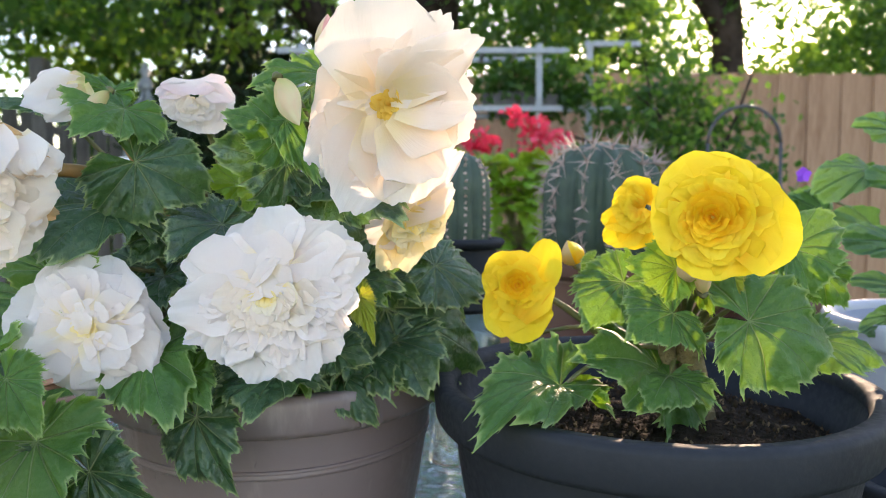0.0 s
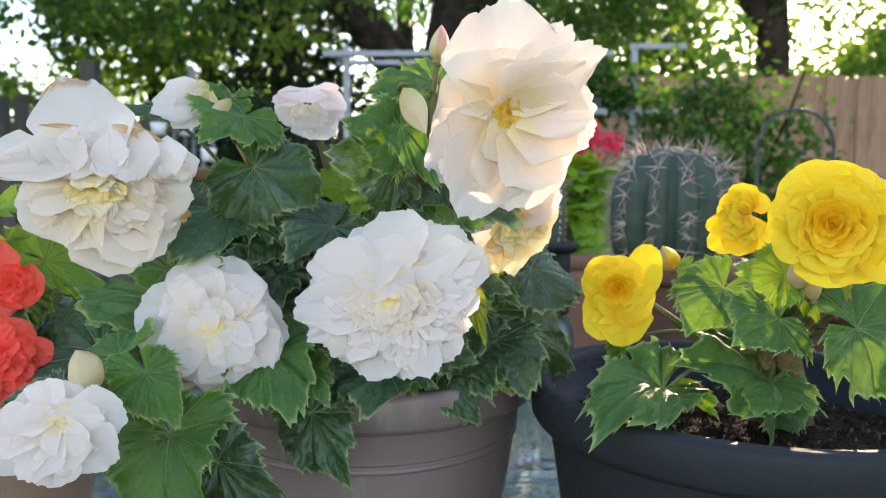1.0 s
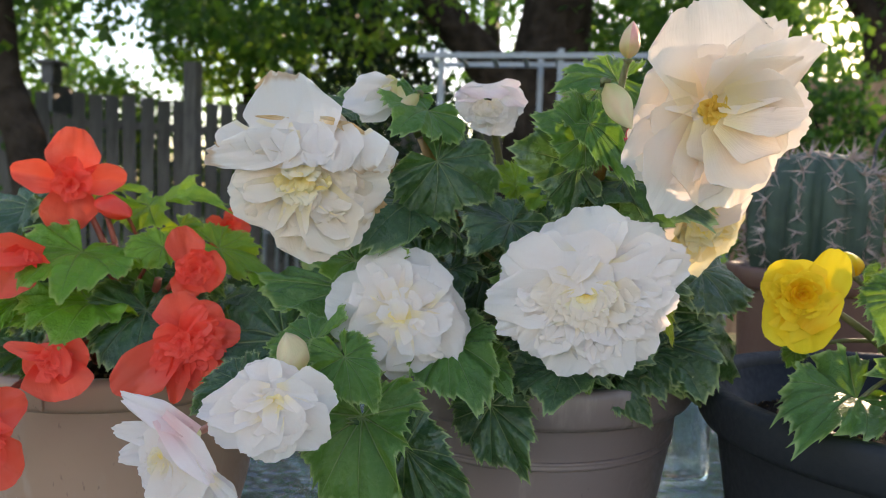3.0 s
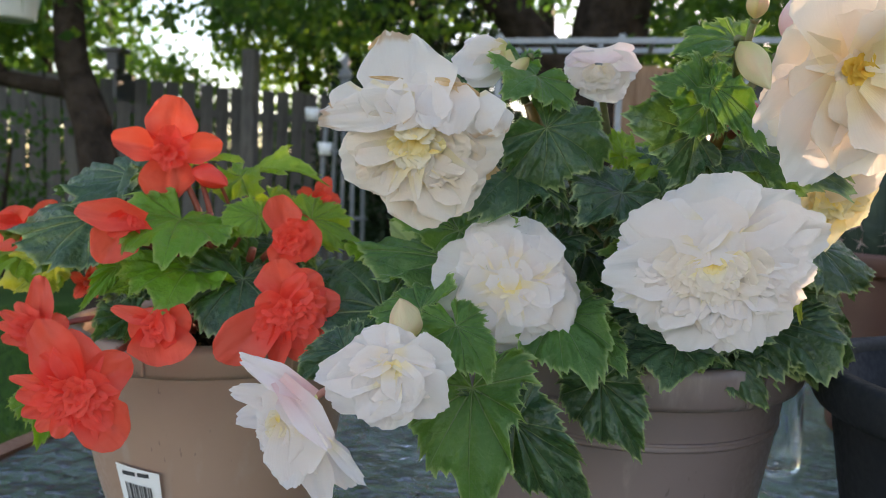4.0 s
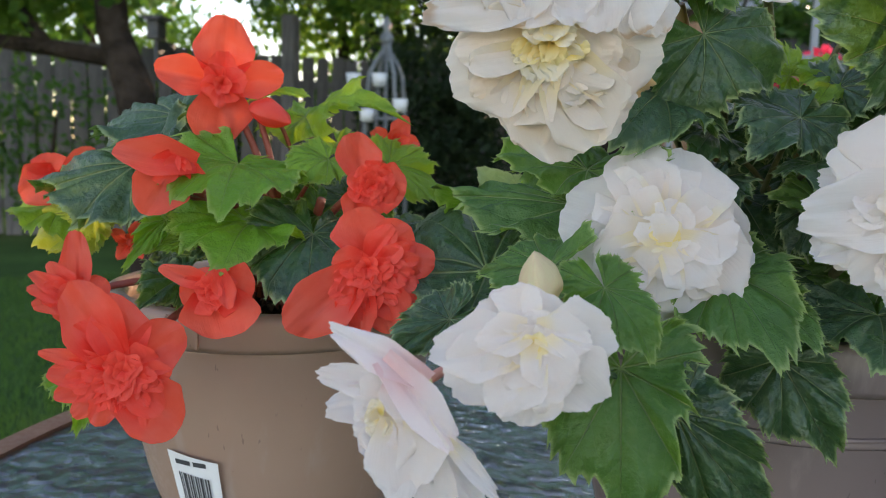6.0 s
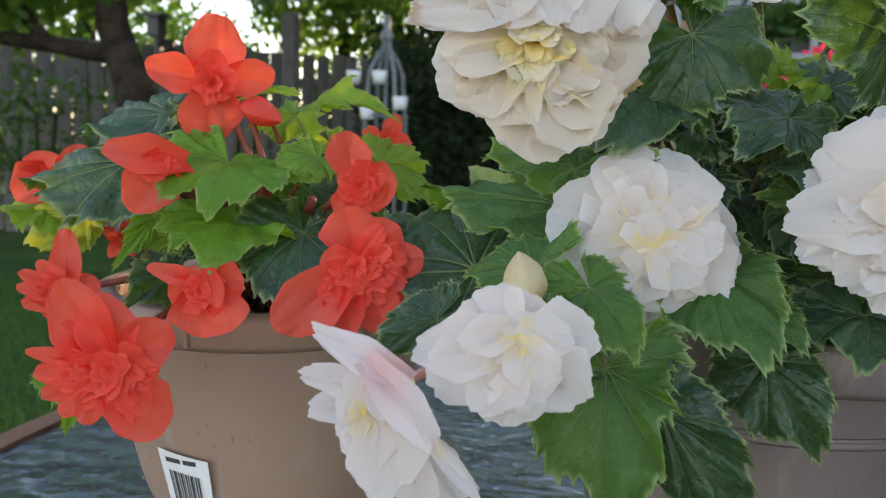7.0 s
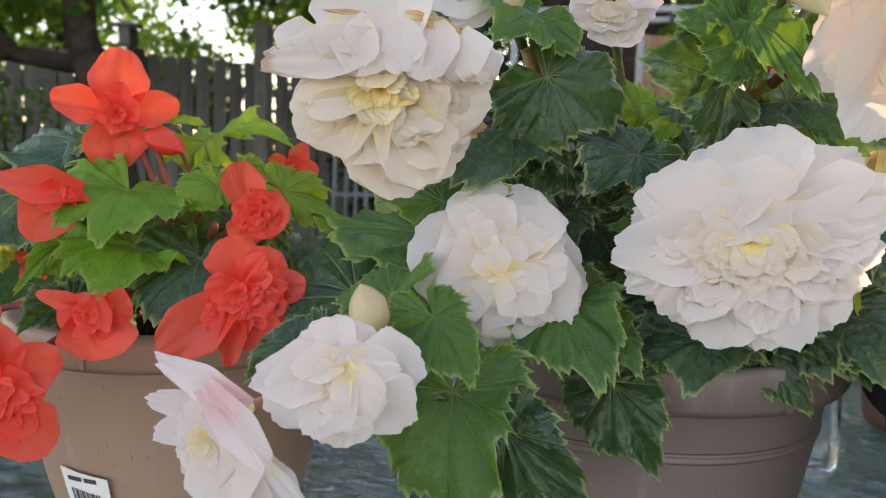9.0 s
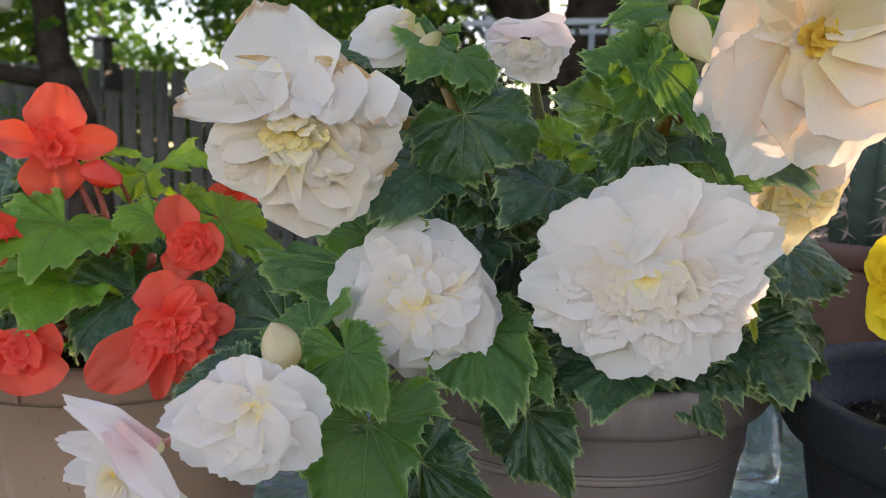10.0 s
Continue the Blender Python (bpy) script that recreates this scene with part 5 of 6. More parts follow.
bloom(red, (-0.6299, 0.4969, 0.9015), (0.654, -0.733, 0.188), (-0.102, 0.161, 0.982), 0.000399, RED, 90,
      [(2, -10, -4, 120, 48, -4, -4, 0.4), (10, -6, 46, 34, 50, -8, -8), (0, 0, -66, 46, 28, 0, 0), (0, -2, -72, 16, 32, 0, 0), (0, -4, -66, -12, 34, -2, -2), (2, -8, -30, -38, 44, -2, -2), (0, 4, -40, 60, 34, -2, -2), (6, -8, 10, -50, 50, -6, -6)],
      [(6, 110, 250, 50, 40, 40, 26, 3, 4), (5, 110, 250, 30, 26, 26, 22, 8, 5)], label="coral flower seen from the side", ruffle=0.07, neck=0.5, fringe=0.25, core=RED_CORE, stem=(-0.56, 0.58, 0.90))
bloom(red, (-0.7475, 0.6006, 0.9778), (0.684, -0.728, 0.045), (-0.006, 0.057, 0.998), 0.000491, RED, 91,
      [(16, 8, -42, -34, 62, 0, 0), (6, 0, 12, 42, 56, -4, -4), (26, 0, 80, 50, 42, -6, -6), (4, 4, -30, 10, 40, 2, 4)],
      (), label="red flower behind the leaves", ruffle=0.05, neck=0.5, fringe=0.25, core=RED_CORE, stem=(-0.56, 0.62, 0.95))
flower(red, (-0.460, 0.675, 1.013), (0.645, -0.743, 0.179), 0.0235, RED, 92,
       [(60, 1.1, 0.8, 10), (150, 0.9, 0.8, 14), (230, 0.9, 0.8, 14), (310, 0.9, 0.8, 14), (10, 1.0, 0.8, 10)],
       [(5, 0.6, 0.8, 45, 0.3)], label='sunlit red flower at the back', ruffle=0.075, bow=(-0.2, 0.5), stem=(-0.49, 0.64, 0.95))
flower(red, (-0.665, 0.600, 0.926), (0.361, -0.925, 0.120), 0.0166, RED, 93,
       [(60, 1.1, 0.8, 10), (150, 0.9, 0.8, 14), (230, 0.9, 0.8, 14), (310, 0.9, 0.8, 14)],
       [(4, 0.6, 0.8, 45, 0.3)], label='small red flower among the stalks', ruffle=0.075, bow=(-0.2, 0.5), stem=(-0.56, 0.62, 0.92))
bud(red, (-0.548, 0.600, 1.041), (0.037, -0.010, -0.017), 0.0418, 0.70, RED, 94, stem=(-0.53, 0.61, 0.96))
for a, b in (((-0.55, 0.64, 0.86), (-0.535, 0.60, 1.0)), ((-0.53, 0.64, 0.86), (-0.49, 0.60, 0.97)), ((-0.57, 0.64, 0.86), (-0.59, 0.60, 0.97)), ((-0.53, 0.66, 0.86), (-0.47, 0.64, 0.99)), ((-0.54, 0.63, 0.86), (-0.50, 0.56, 0.95))):
    part("main_stem", tube(bend(a, b, 0.01, 9), [0.006 - 0.0025 * i / 8 for i in range(9)], 10), STEM_RED, red)


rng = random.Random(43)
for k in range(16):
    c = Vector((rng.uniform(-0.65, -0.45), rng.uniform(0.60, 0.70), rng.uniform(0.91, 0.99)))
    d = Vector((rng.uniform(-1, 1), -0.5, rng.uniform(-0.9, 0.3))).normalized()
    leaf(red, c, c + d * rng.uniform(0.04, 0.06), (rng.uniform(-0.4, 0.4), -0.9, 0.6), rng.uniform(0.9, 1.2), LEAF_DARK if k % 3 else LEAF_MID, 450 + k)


# ---- the yellow begonia ----
yellow = thing("begonia", "yellow double begonia with toothed green leaves in the black pot", "potted plant", (0.19, 0.58, 0.88))
PLANT_STEM[yellow] = STEM
leaf(yellow, (0.085, 0.525, 0.919), (0.020, 0.445, 0.900), (-0.108, -0.667, 0.737), 0.66, LEAF_MID, 95, (0.190, 0.585, 0.930), arch=0.16)
leaf(yellow, (0.167, 0.560, 0.922), (0.093, 0.530, 0.936), (-0.217, -0.729, 0.649), 1.20, LEAF_MID, 96, (0.190, 0.585, 0.930))
leaf(yellow, (0.172, 0.550, 0.920), (0.146, 0.510, 0.905), (-0.227, -0.724, 0.652), 1.25, LEAF_MID, 97, (0.190, 0.585, 0.930))
leaf(yellow, (0.164, 0.520, 0.973), (0.127, 0.505, 0.956), (-0.262, -0.831, 0.492), 1.30, LEAF_MID, 98, (0.190, 0.585, 0.930))
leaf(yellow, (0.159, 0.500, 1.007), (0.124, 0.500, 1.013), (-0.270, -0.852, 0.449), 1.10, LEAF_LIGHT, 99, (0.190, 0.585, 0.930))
leaf(yellow, (0.141, 0.570, 0.989), (0.107, 0.550, 0.953), (-0.204, -0.823, 0.530), 1.10, LEAF_MID, 100, (0.190, 0.585, 0.930))
leaf(yellow, (0.214, 0.510, 0.969), (0.280, 0.520, 0.946), (-0.322, -0.766, 0.557), 1.15, LEAF_MID, 101, (0.190, 0.585, 0.930))
leaf(yellow, (0.261, 0.550, 1.017), (0.307, 0.570, 1.033), (-0.402, -0.847, 0.348), 1.00, LEAF_MID, 102, (0.190, 0.585, 0.930))
leaf(yellow, (0.288, 0.560, 0.999), (0.311, 0.560, 0.971), (-0.409, -0.796, 0.446), 1.00, LEAF_MID, 103, (0.190, 0.585, 0.930))
leaf(yellow, (0.296, 0.580, 0.942), (0.353, 0.580, 0.922), (-0.322, -0.632, 0.705), 0.80, LEAF_MID, 104, (0.190, 0.585, 0.930))
leaf(yellow, (0.066, 0.600, 0.938), (0.060, 0.600, 0.923), (-0.089, -0.810, 0.580), 1.00, LEAF_MID, 105, (0.190, 0.585, 0.930))
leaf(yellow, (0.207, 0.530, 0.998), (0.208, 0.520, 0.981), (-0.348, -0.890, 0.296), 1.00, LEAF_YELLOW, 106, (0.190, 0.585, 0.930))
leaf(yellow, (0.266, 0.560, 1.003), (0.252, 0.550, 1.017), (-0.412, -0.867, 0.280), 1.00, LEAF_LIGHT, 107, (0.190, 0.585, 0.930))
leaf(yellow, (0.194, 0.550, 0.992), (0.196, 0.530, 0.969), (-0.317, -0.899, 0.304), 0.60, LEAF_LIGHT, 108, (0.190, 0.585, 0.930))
leaf(yellow, (0.123, 0.600, 1.004), (0.114, 0.600, 0.995), (-0.173, -0.842, 0.510), 1.00, LEAF_MID, 109, (0.190, 0.585, 0.930))
leaf(yellow, (0.232, 0.560, 0.990), (0.263, 0.550, 0.974), (-0.326, -0.786, 0.526), 1.00, LEAF_DARK, 110, (0.190, 0.585, 0.930))
bloom(yellow, (0.1629, 0.4440, 1.0442), (-0.344, -0.938, 0.033), (-0.014, 0.041, 0.999), 0.000341, YELLOW, 111,
      [(-10, 0, -106, 18, 116, -6, -8), (-8, 8, -66, 104, 116, -8, -12), (0, 10, -5, 116, 116, -10, -14), (5, 10, 48, 104, 84, -8, -12), (10, 5, 104, 60, 104, -8, -12), (18, -8, 146, -26, 134, -12, -14), (12, -12, 98, -78, 124, -10, -10), (0, -12, 20, -110, 124, -8, -8), (-8, -10, -46, -80, 104, -8, -8), (-10, -6, -94, -52, 74, -12, -14)],
      [(7, 0, 360, 92, 84, 58, 84, 2, 8), (8, 0, 360, 74, 66, 44, 62, 6, 14), (9, 0, 360, 58, 50, 32, 46, 6, 20, YELLOW_INNER), (9, 0, 360, 43, 36, 24, 36, 6, 22, YELLOW_INNER), (8, 0, 360, 28, 23, 16, 26, 6, 23, YELLOW_INNER), (6, 0, 360, 14, 12, 9, 18, 6, 24, YELLOW_INNER)], label="large yellow rosette flower", ruffle=0.05, fringe=0.25, core=YELLOW_CORE, stem=(0.19, 0.57, 0.96))
bloom(yellow, (0.1409, 0.5311, 1.0472), (-0.256, -0.966, 0.023), (-0.014, 0.028, 1.000), 0.000407, YELLOW, 112,
      [(10, 0, -42, 26, 64, 0, 0), (10, 5, -24, 50, 56, -4, -6), (10, -10, -64, -24, 44, 2, 2), (10, -15, -56, -62, 54, -2, -4), (10, -20, -26, -66, 56, -4, -6), (10, 10, 24, 44, 60, -8, -10), (15, -10, 10, -60, 60, -8, -10), (10, -4, -40, -6, 50, 6, 6)],
      [(8, 90, 290, 46, 44, 38, 34, 4, 4), (7, 90, 290, 28, 28, 26, 26, 10, 5)], label="yellow flower turned aside", ruffle=0.11, fringe=0.5, core=YELLOW_CORE, stem=(0.18, 0.57, 0.96))
bloom(yellow, (0.0603, 0.5732, 0.9864), (-0.104, -0.987, 0.127), (0.005, 0.127, 0.992), 0.000443, YELLOW, 113,
      [(18, -30, 48, 84, 66, -4, 6, 0.4), (0, 5, -14, 60, 74, -6, -8), (-5, 5, -56, 46, 64, -6, -8), (-5, 0, -68, 10, 64, -6, -8), (-5, -8, -46, -88, 76, -10, -10), (5, -10, 16, -102, 80, -10, -10), (0, -5, -62, -40, 70, -6, -6), (0, -60, 52, 6, 46, 6, 16, 0.3), (8, -8, 40, -64, 66, -8, -6)],
      [(8, 0, 360, 50, 46, 36, 38, 2, 4, None, -4, 0), (8, 0, 360, 40, 35, 24, 34, 4, 12, None, -4, 0), (8, 0, 360, 29, 25, 17, 26, 4, 16, YELLOW_INNER, -4, 0), (7, 0, 360, 19, 16, 11, 18, 4, 18, YELLOW_INNER, -4, 0), (5, 0, 360, 10, 8, 7, 12, 4, 19, YELLOW_INNER, -4, 0)], label="small yellow rosette flower", ruffle=0.05, fringe=0.25, core=YELLOW_CORE, stem=(0.14, 0.58, 0.93))
bud(yellow, (0.111, 0.610, 0.998), (-0.008, 0.010, 0.021), 0.0242, 1.00, YELLOW, 114, wing=BUD, stem=(0.14, 0.58, 0.93))
bud(yellow, (0.165, 0.500, 0.998), (0.004, -0.010, 0.028), 0.0298, 0.70, BUD, 115, stem=(0.19, 0.57, 0.96))
bud(yellow, (0.178, 0.500, 0.990), (-0.006, -0.010, 0.028), 0.0304, 0.50, BUD, 116, stem=(0.19, 0.57, 0.96))
part("main_stem", tube(bend((0.205, 0.575, 0.87), (0.185, 0.575, 0.98), 0.004, 9), [0.014, 0.0135, 0.012, 0.012, 0.011, 0.010, 0.009, 0.008, 0.007], 14), STALK, yellow, "thick brown main stem")
part("main_stem", tube(bend((0.18, 0.575, 0.87), (0.175, 0.57, 0.95), 0.004, 9), [0.009 - 0.003 * i / 8 for i in range(9)], 12), STALK, yellow)


# ---- sticker on the beige pot ----
sticker = thing("barcode_sticker", "white paper barcode sticker on the beige pot", "sticker", (POT_R[0], POT_R[1], TABLE))


def pot_patch(a0, a1, z0, z1, radius_low, radius_high, out, skew=0.0):
    """A curved patch laid on the pot's wall."""
    bm = bmesh.new()
    rows = []
    for j in range(5):
        f = j / 4
        r = radius_low + (radius_high - radius_low) * f + out
        rows.append([bm.verts.new((r * math.cos(a), r * math.sin(a), z0 + (z1 - z0) * f + skew * (a - a0))) for a in (a0 + (a1 - a0) * i / 8 for i in range(9))])
    for a, b in zip(rows, rows[1:]):
        for i in range(8):
            bm.faces.new((a[i], a[i + 1], b[i + 1], b[i]))
    return bm


sm = Matrix.Translation((POT_R[0], POT_R[1], TABLE - 0.004))
STICK_A = radians(265.6)
part("label_sheet", pot_patch(STICK_A - 0.18, STICK_A + 0.18, 0.030, 0.086, 0.1105, 0.1246, 0.0016, -0.012), PAPER, sticker, "", sm)
for k in range(13):
    w = (0.011, 0.006, 0.016, 0.007, 0.009, 0.013, 0.006, 0.011, 0.008, 0.015, 0.006, 0.010, 0.012)[k]
    a = STICK_A - 0.112 + k * 0.0175
    part("bar", pot_patch(a, a + w, 0.040 - 0.012 * (a - STICK_A + 0.18), 0.070 - 0.012 * (a - STICK_A + 0.18), 0.1133, 0.1209, 0.0022), INK, sticker, "black printed bar", sm)
part("line_of_print", pot_patch(STICK_A - 0.12, STICK_A - 0.01, 0.076, 0.080, 0.1224, 0.1233, 0.0024), INK, sticker, "dark line of small print", sm)
part("line_of_print", pot_patch(STICK_A + 0.01, STICK_A + 0.10, 0.076, 0.080, 0.1224, 0.1233, 0.0024), INK, sticker, "dark line of small print", sm)

# ---- cacti, geranium, smooth-leaved plant ----
def cactus(label, at, foot, top, radius, ribs, seed, spines=True, spine=0.022):
    rng = random.Random(seed)
    ob = thing("cactus", label, "cactus", (at[0], at[1], foot))
    m = Matrix.Translation((at[0], at[1], foot))
    h = top - foot
    bm = bmesh.new()
    rows, sides = 28, ribs * 8
    grid = []
    for j in range(rows + 1):
        f = j / rows
        env = radius * (1 - max(0, (f - 0.55) / 0.45) ** 2.4) ** 0.5 * (0.86 + 0.14 * min(1, f * 4)) if f < 1 else 0.004
        ring = []
        for k in range(sides):
            a = 2 * math.pi * k / sides
            rib = 1 - 0.20 * (1 - abs(math.cos(ribs * a / 2)) ** 0.8)
            ring.append(bm.verts.new((env * rib * math.cos(a), env * rib * math.sin(a), h * f)))
        grid.append(ring)
    for a, b in zip(grid, grid[1:]):
        for k in range(sides):
            bm.faces.new((a[k], a[(k + 1) % sides], b[(k + 1) % sides], b[k]))
    bm.faces.new(grid[-1])
    part("body", bm, CACTUS, ob, "", m)
    bm = bmesh.new()
    for r in range(ribs):
        a = 2 * math.pi * r / ribs
        for j in range(2, 27, 3 if spines else 2):
            f = (j + rng.uniform(-0.5, 0.5)) / rows
            env = radius * (1 - max(0, (f - 0.55) / 0.45) ** 2.4) ** 0.5 * (0.86 + 0.14 * min(1, f * 4))
            c = Vector((env * math.cos(a), env * math.sin(a), h * f))
            outw = Vector((math.cos(a), math.sin(a), max(0.0, (f - 0.6)) * 2.5)).normalized()
            for _ in range(8 if spines else 4):
                d = (outw + 1.3 * Vector((rng.uniform(-1, 1), rng.uniform(-1, 1), rng.uniform(-1, 1)))).normalized()
                if d.dot(outw) < 0.05:
                    d = (d + outw * 0.8).normalized()
                s = d.orthogonal().normalized() * (0.0014 if spines else 0.0022)
                w = d.cross(s)
                e = bm.verts.new(c + d * spine * rng.uniform(0.6, 1.3) * (1.0 + 0.5 * (f > 0.8)))
                t = [bm.verts.new(c + s), bm.verts.new(c - s * 0.5 + w * 0.87), bm.verts.new(c - s * 0.5 - w * 0.87)]
                for i in range(3):
                    bm.faces.new((t[i], t[(i + 1) % 3], e))
    sp = part("spine_cluster", mesh_of("spine_cluster", bm, SPINE, False), SPINE, ob, "pale brown stiff spines", m)
    sp["kind"] = "stuff"
    return ob


pot("brown plastic pot holding the barrel cactus", (0.245, 1.13), 0.115, 0.965, 0.03, 0.085, BROWN)
soil("dry soil in the brown pot", (0.245, 1.13), 0.100, 0.955, 11, 120)
cactus("ribbed grey-green barrel cactus with long reddish spines", (0.245, 1.13), 0.945, 1.135, 0.092, 12, 4)
pot("small black plastic pot holding the dark cactus", (0.030, 0.95), 0.048, 1.000, 0.012, 0.038, BLACK, 0.005, base=0.905)
riser = thing("glass_jar", "upturned clear glass jar under the small cactus pot", "jar", (0.030, 0.95, TABLE))
rm = Matrix.Translation((0.030, 0.95, TABLE))
part("jar_wall", lathe([(0.046, 0.0), (0.049, 0.003), (0.048, 0.03), (0.045, 0.18), (0.038, 0.200), (0, 0.204), (0, 0.199), (0.034, 0.195), (0.041, 0.178), (0.044, 0.03), (0.046, 0.0)], 48), CLEAR, riser, "", rm).visible_shadow = False
soil("dry soil in the small black pot", (0.030, 0.95), 0.038, 0.992, 13, 60, 0.003)
cactus("dark green ribbed column cactus", (0.028, 0.95), 0.985, 1.108, 0.033, 8, 6, False, 0.004)

pot("tall brown planter of the geranium standing on the lawn", (0.27, 2.65), 0.19, 0.86, 0.05, 0.14, BROWN, 0.012, base=0.0)
soil("dark soil in the geranium's planter", (0.27, 2.65), 0.168, 0.835, 17, 60)
geranium = thing("geranium", "geranium with bright pink-red flower heads and light green leaves", "potted plant", (0.27, 2.65, 0.835))
PLANT_STEM[geranium] = STEM
rng = random.Random(21)
for k in range(46):
    a, r, z = rng.uniform(0, 6.28), rng.uniform(0.03, 0.20), rng.uniform(0.86, 1.17)
    c = Vector((0.27 + r * math.cos(a), 2.62 + r * 0.6 * math.sin(a), z))
    d = Vector((math.cos(a), math.sin(a) - 0.3, rng.uniform(-0.3, 0.3)))
    leaf(geranium, c, c + d.normalized() * rng.uniform(0.09, 0.14), Vector((0.3 * math.cos(a), -0.7, 0.9)), 1.3, LEAF_LIGHT if k % 3 else LEAF_FRESH, 300 + k, (0.27, 2.65, 0.86), serrate=0.02, lobes=0.05)
for x, z, s in ((0.125, 1.245, 1.0), (0.165, 1.225, 0.8), (0.255, 1.325, 0.75), (0.320, 1.285, 1.0), (0.345, 1.255, 1.0), (0.315, 1.200, 0.8), (0.425, 1.235, 0.8), (0.10, 1.215, 0.5)):
    c = Vector((x, 2.60, z))
    corners = []
    for _ in range(int(44 * s)):
        o = c + Vector((rng.gauss(0, 0.028), rng.gauss(0, 0.022), rng.gauss(0, 0.020))) * s
        u = Vector((rng.uniform(-1, 1), rng.uniform(-1, 1), rng.uniform(-1, 1))).normalized() * 0.021
        v = u.orthogonal().normalized() * 0.018
        corners.append([o - u * 0.4, o + v * 0.8 + u * 0.3, o + u, o - v * 0.8 + u * 0.3])
    head = part("flower_head", quads("flower_head", np.array(corners), PETAL_GERANIUM), PETAL_GERANIUM, geranium)
    head["kind"] = "stuff"
    part("flower_stalk", tube(bend((0.27, 2.64, 0.9), c, 0.02, 6), 0.003, 6), STEM, head)

pot("pale grey plastic pot of the smooth-leaved plant", (0.60, 0.85), 0.14, 0.915, 0.03, 0.10, PALE)
pot("small empty black plastic pot beside the wide one", (0.455, 0.66), 0.085, 0.80, 0.015, 0.065, BLACK)
soil("dark soil in the pale grey pot", (0.60, 0.85), 0.122, 0.895, 19, 100)
smooth = thing("leafy_plant", "leafy potted plant with smooth oval green leaves", "potted plant", (0.60, 0.85, 0.895))
PLANT_STEM[smooth] = STEM
leaf(smooth, (0.497, 0.800, 1.120), (0.439, 0.800, 1.129), (-0.527, -0.848, 0.437), 0.62, SMOOTH_LEAF, 117, (0.60, 0.85, 0.895), serrate=0.004, round_=True)
leaf(smooth, (0.477, 0.820, 1.084), (0.399, 0.800, 1.056), (-0.502, -0.864, 0.475), 0.50, SMOOTH_LEAF, 118, (0.60, 0.85, 0.895), serrate=0.004, round_=True)
leaf(smooth, (0.499, 0.800, 1.065), (0.456, 0.800, 1.080), (-0.530, -0.848, 0.495), 0.62, SMOOTH_LEAF, 119, (0.60, 0.85, 0.895), serrate=0.004, round_=True)
leaf(smooth, (0.471, 0.750, 1.002), (0.401, 0.750, 1.010), (-0.531, -0.845, 0.566), 0.50, SMOOTH_LEAF, 120, (0.60, 0.85, 0.895), serrate=0.004, round_=True)
leaf(smooth, (0.473, 0.900, 1.052), (0.400, 0.880, 1.019), (-0.465, -0.885, 0.508), 0.50, SMOOTH_LEAF, 121, (0.60, 0.85, 0.895), serrate=0.004, round_=True)
leaf(smooth, (0.464, 0.880, 1.025), (0.412, 0.880, 1.056), (-0.466, -0.884, 0.535), 0.43, SMOOTH_LEAF, 122, (0.60, 0.85, 0.895), serrate=0.004, round_=True)
leaf(smooth, (0.493, 0.780, 0.951), (0.432, 0.780, 0.963), (-0.530, -0.840, 0.618), 0.50, SMOOTH_LEAF, 123, (0.60, 0.85, 0.895), serrate=0.004, round_=True)
leaf(smooth, (0.507, 0.850, 1.007), (0.448, 0.850, 1.033), (-0.512, -0.857, 0.554), 0.56, SMOOTH_LEAF, 124, (0.60, 0.85, 0.895), serrate=0.004, round_=True)
leaf(smooth, (0.506, 0.800, 0.923), (0.458, 0.800, 0.904), (-0.529, -0.836, 0.643), 0.50, SMOOTH_LEAF, 125, (0.60, 0.85, 0.895), serrate=0.004, round_=True)
pansy = thing("pansy", "small purple pansy flowers on thin stalks", "flower", (0.50, 1.15, 0.90))
PLANT_STEM[pansy] = STEM
for x, y, z in ((0.555, 1.14, 1.085), (0.57, 1.15, 1.04), (0.45, 1.12, 1.0), (0.48, 1.10, 1.03)):
    rng = random.Random(int(x * 100))
    corners = []
    for i in range(5):
        a = 6.28 * i / 5 + 0.3
        d, o = Vector((math.cos(a), -0.2, math.sin(a))), Vector((x, y, z))
        s = Vector((-math.sin(a), 0, math.cos(a)))
        corners.append([o, o + d * 0.007 + s * 0.007, o + d * 0.013 + Vector((0, 0.004 * (i % 2), 0)), o + d * 0.008 - s * 0.006])
    h = part("flower", quads("flower", np.array(corners), PURPLE), PURPLE, pansy)
    part("flower_stalk", tube(bend((0.50, 1.15, 0.885), (x, y + 0.004, z), 0.02, 6), 0.0015, 6), STEM, h)
pot("brown pot of the pansies", (0.50, 1.15), 0.09, 0.90, 0.02, 0.07, BROWN)
soil("dark soil in the pansies' pot", (0.50, 1.15), 0.078, 0.885, 23, 40)


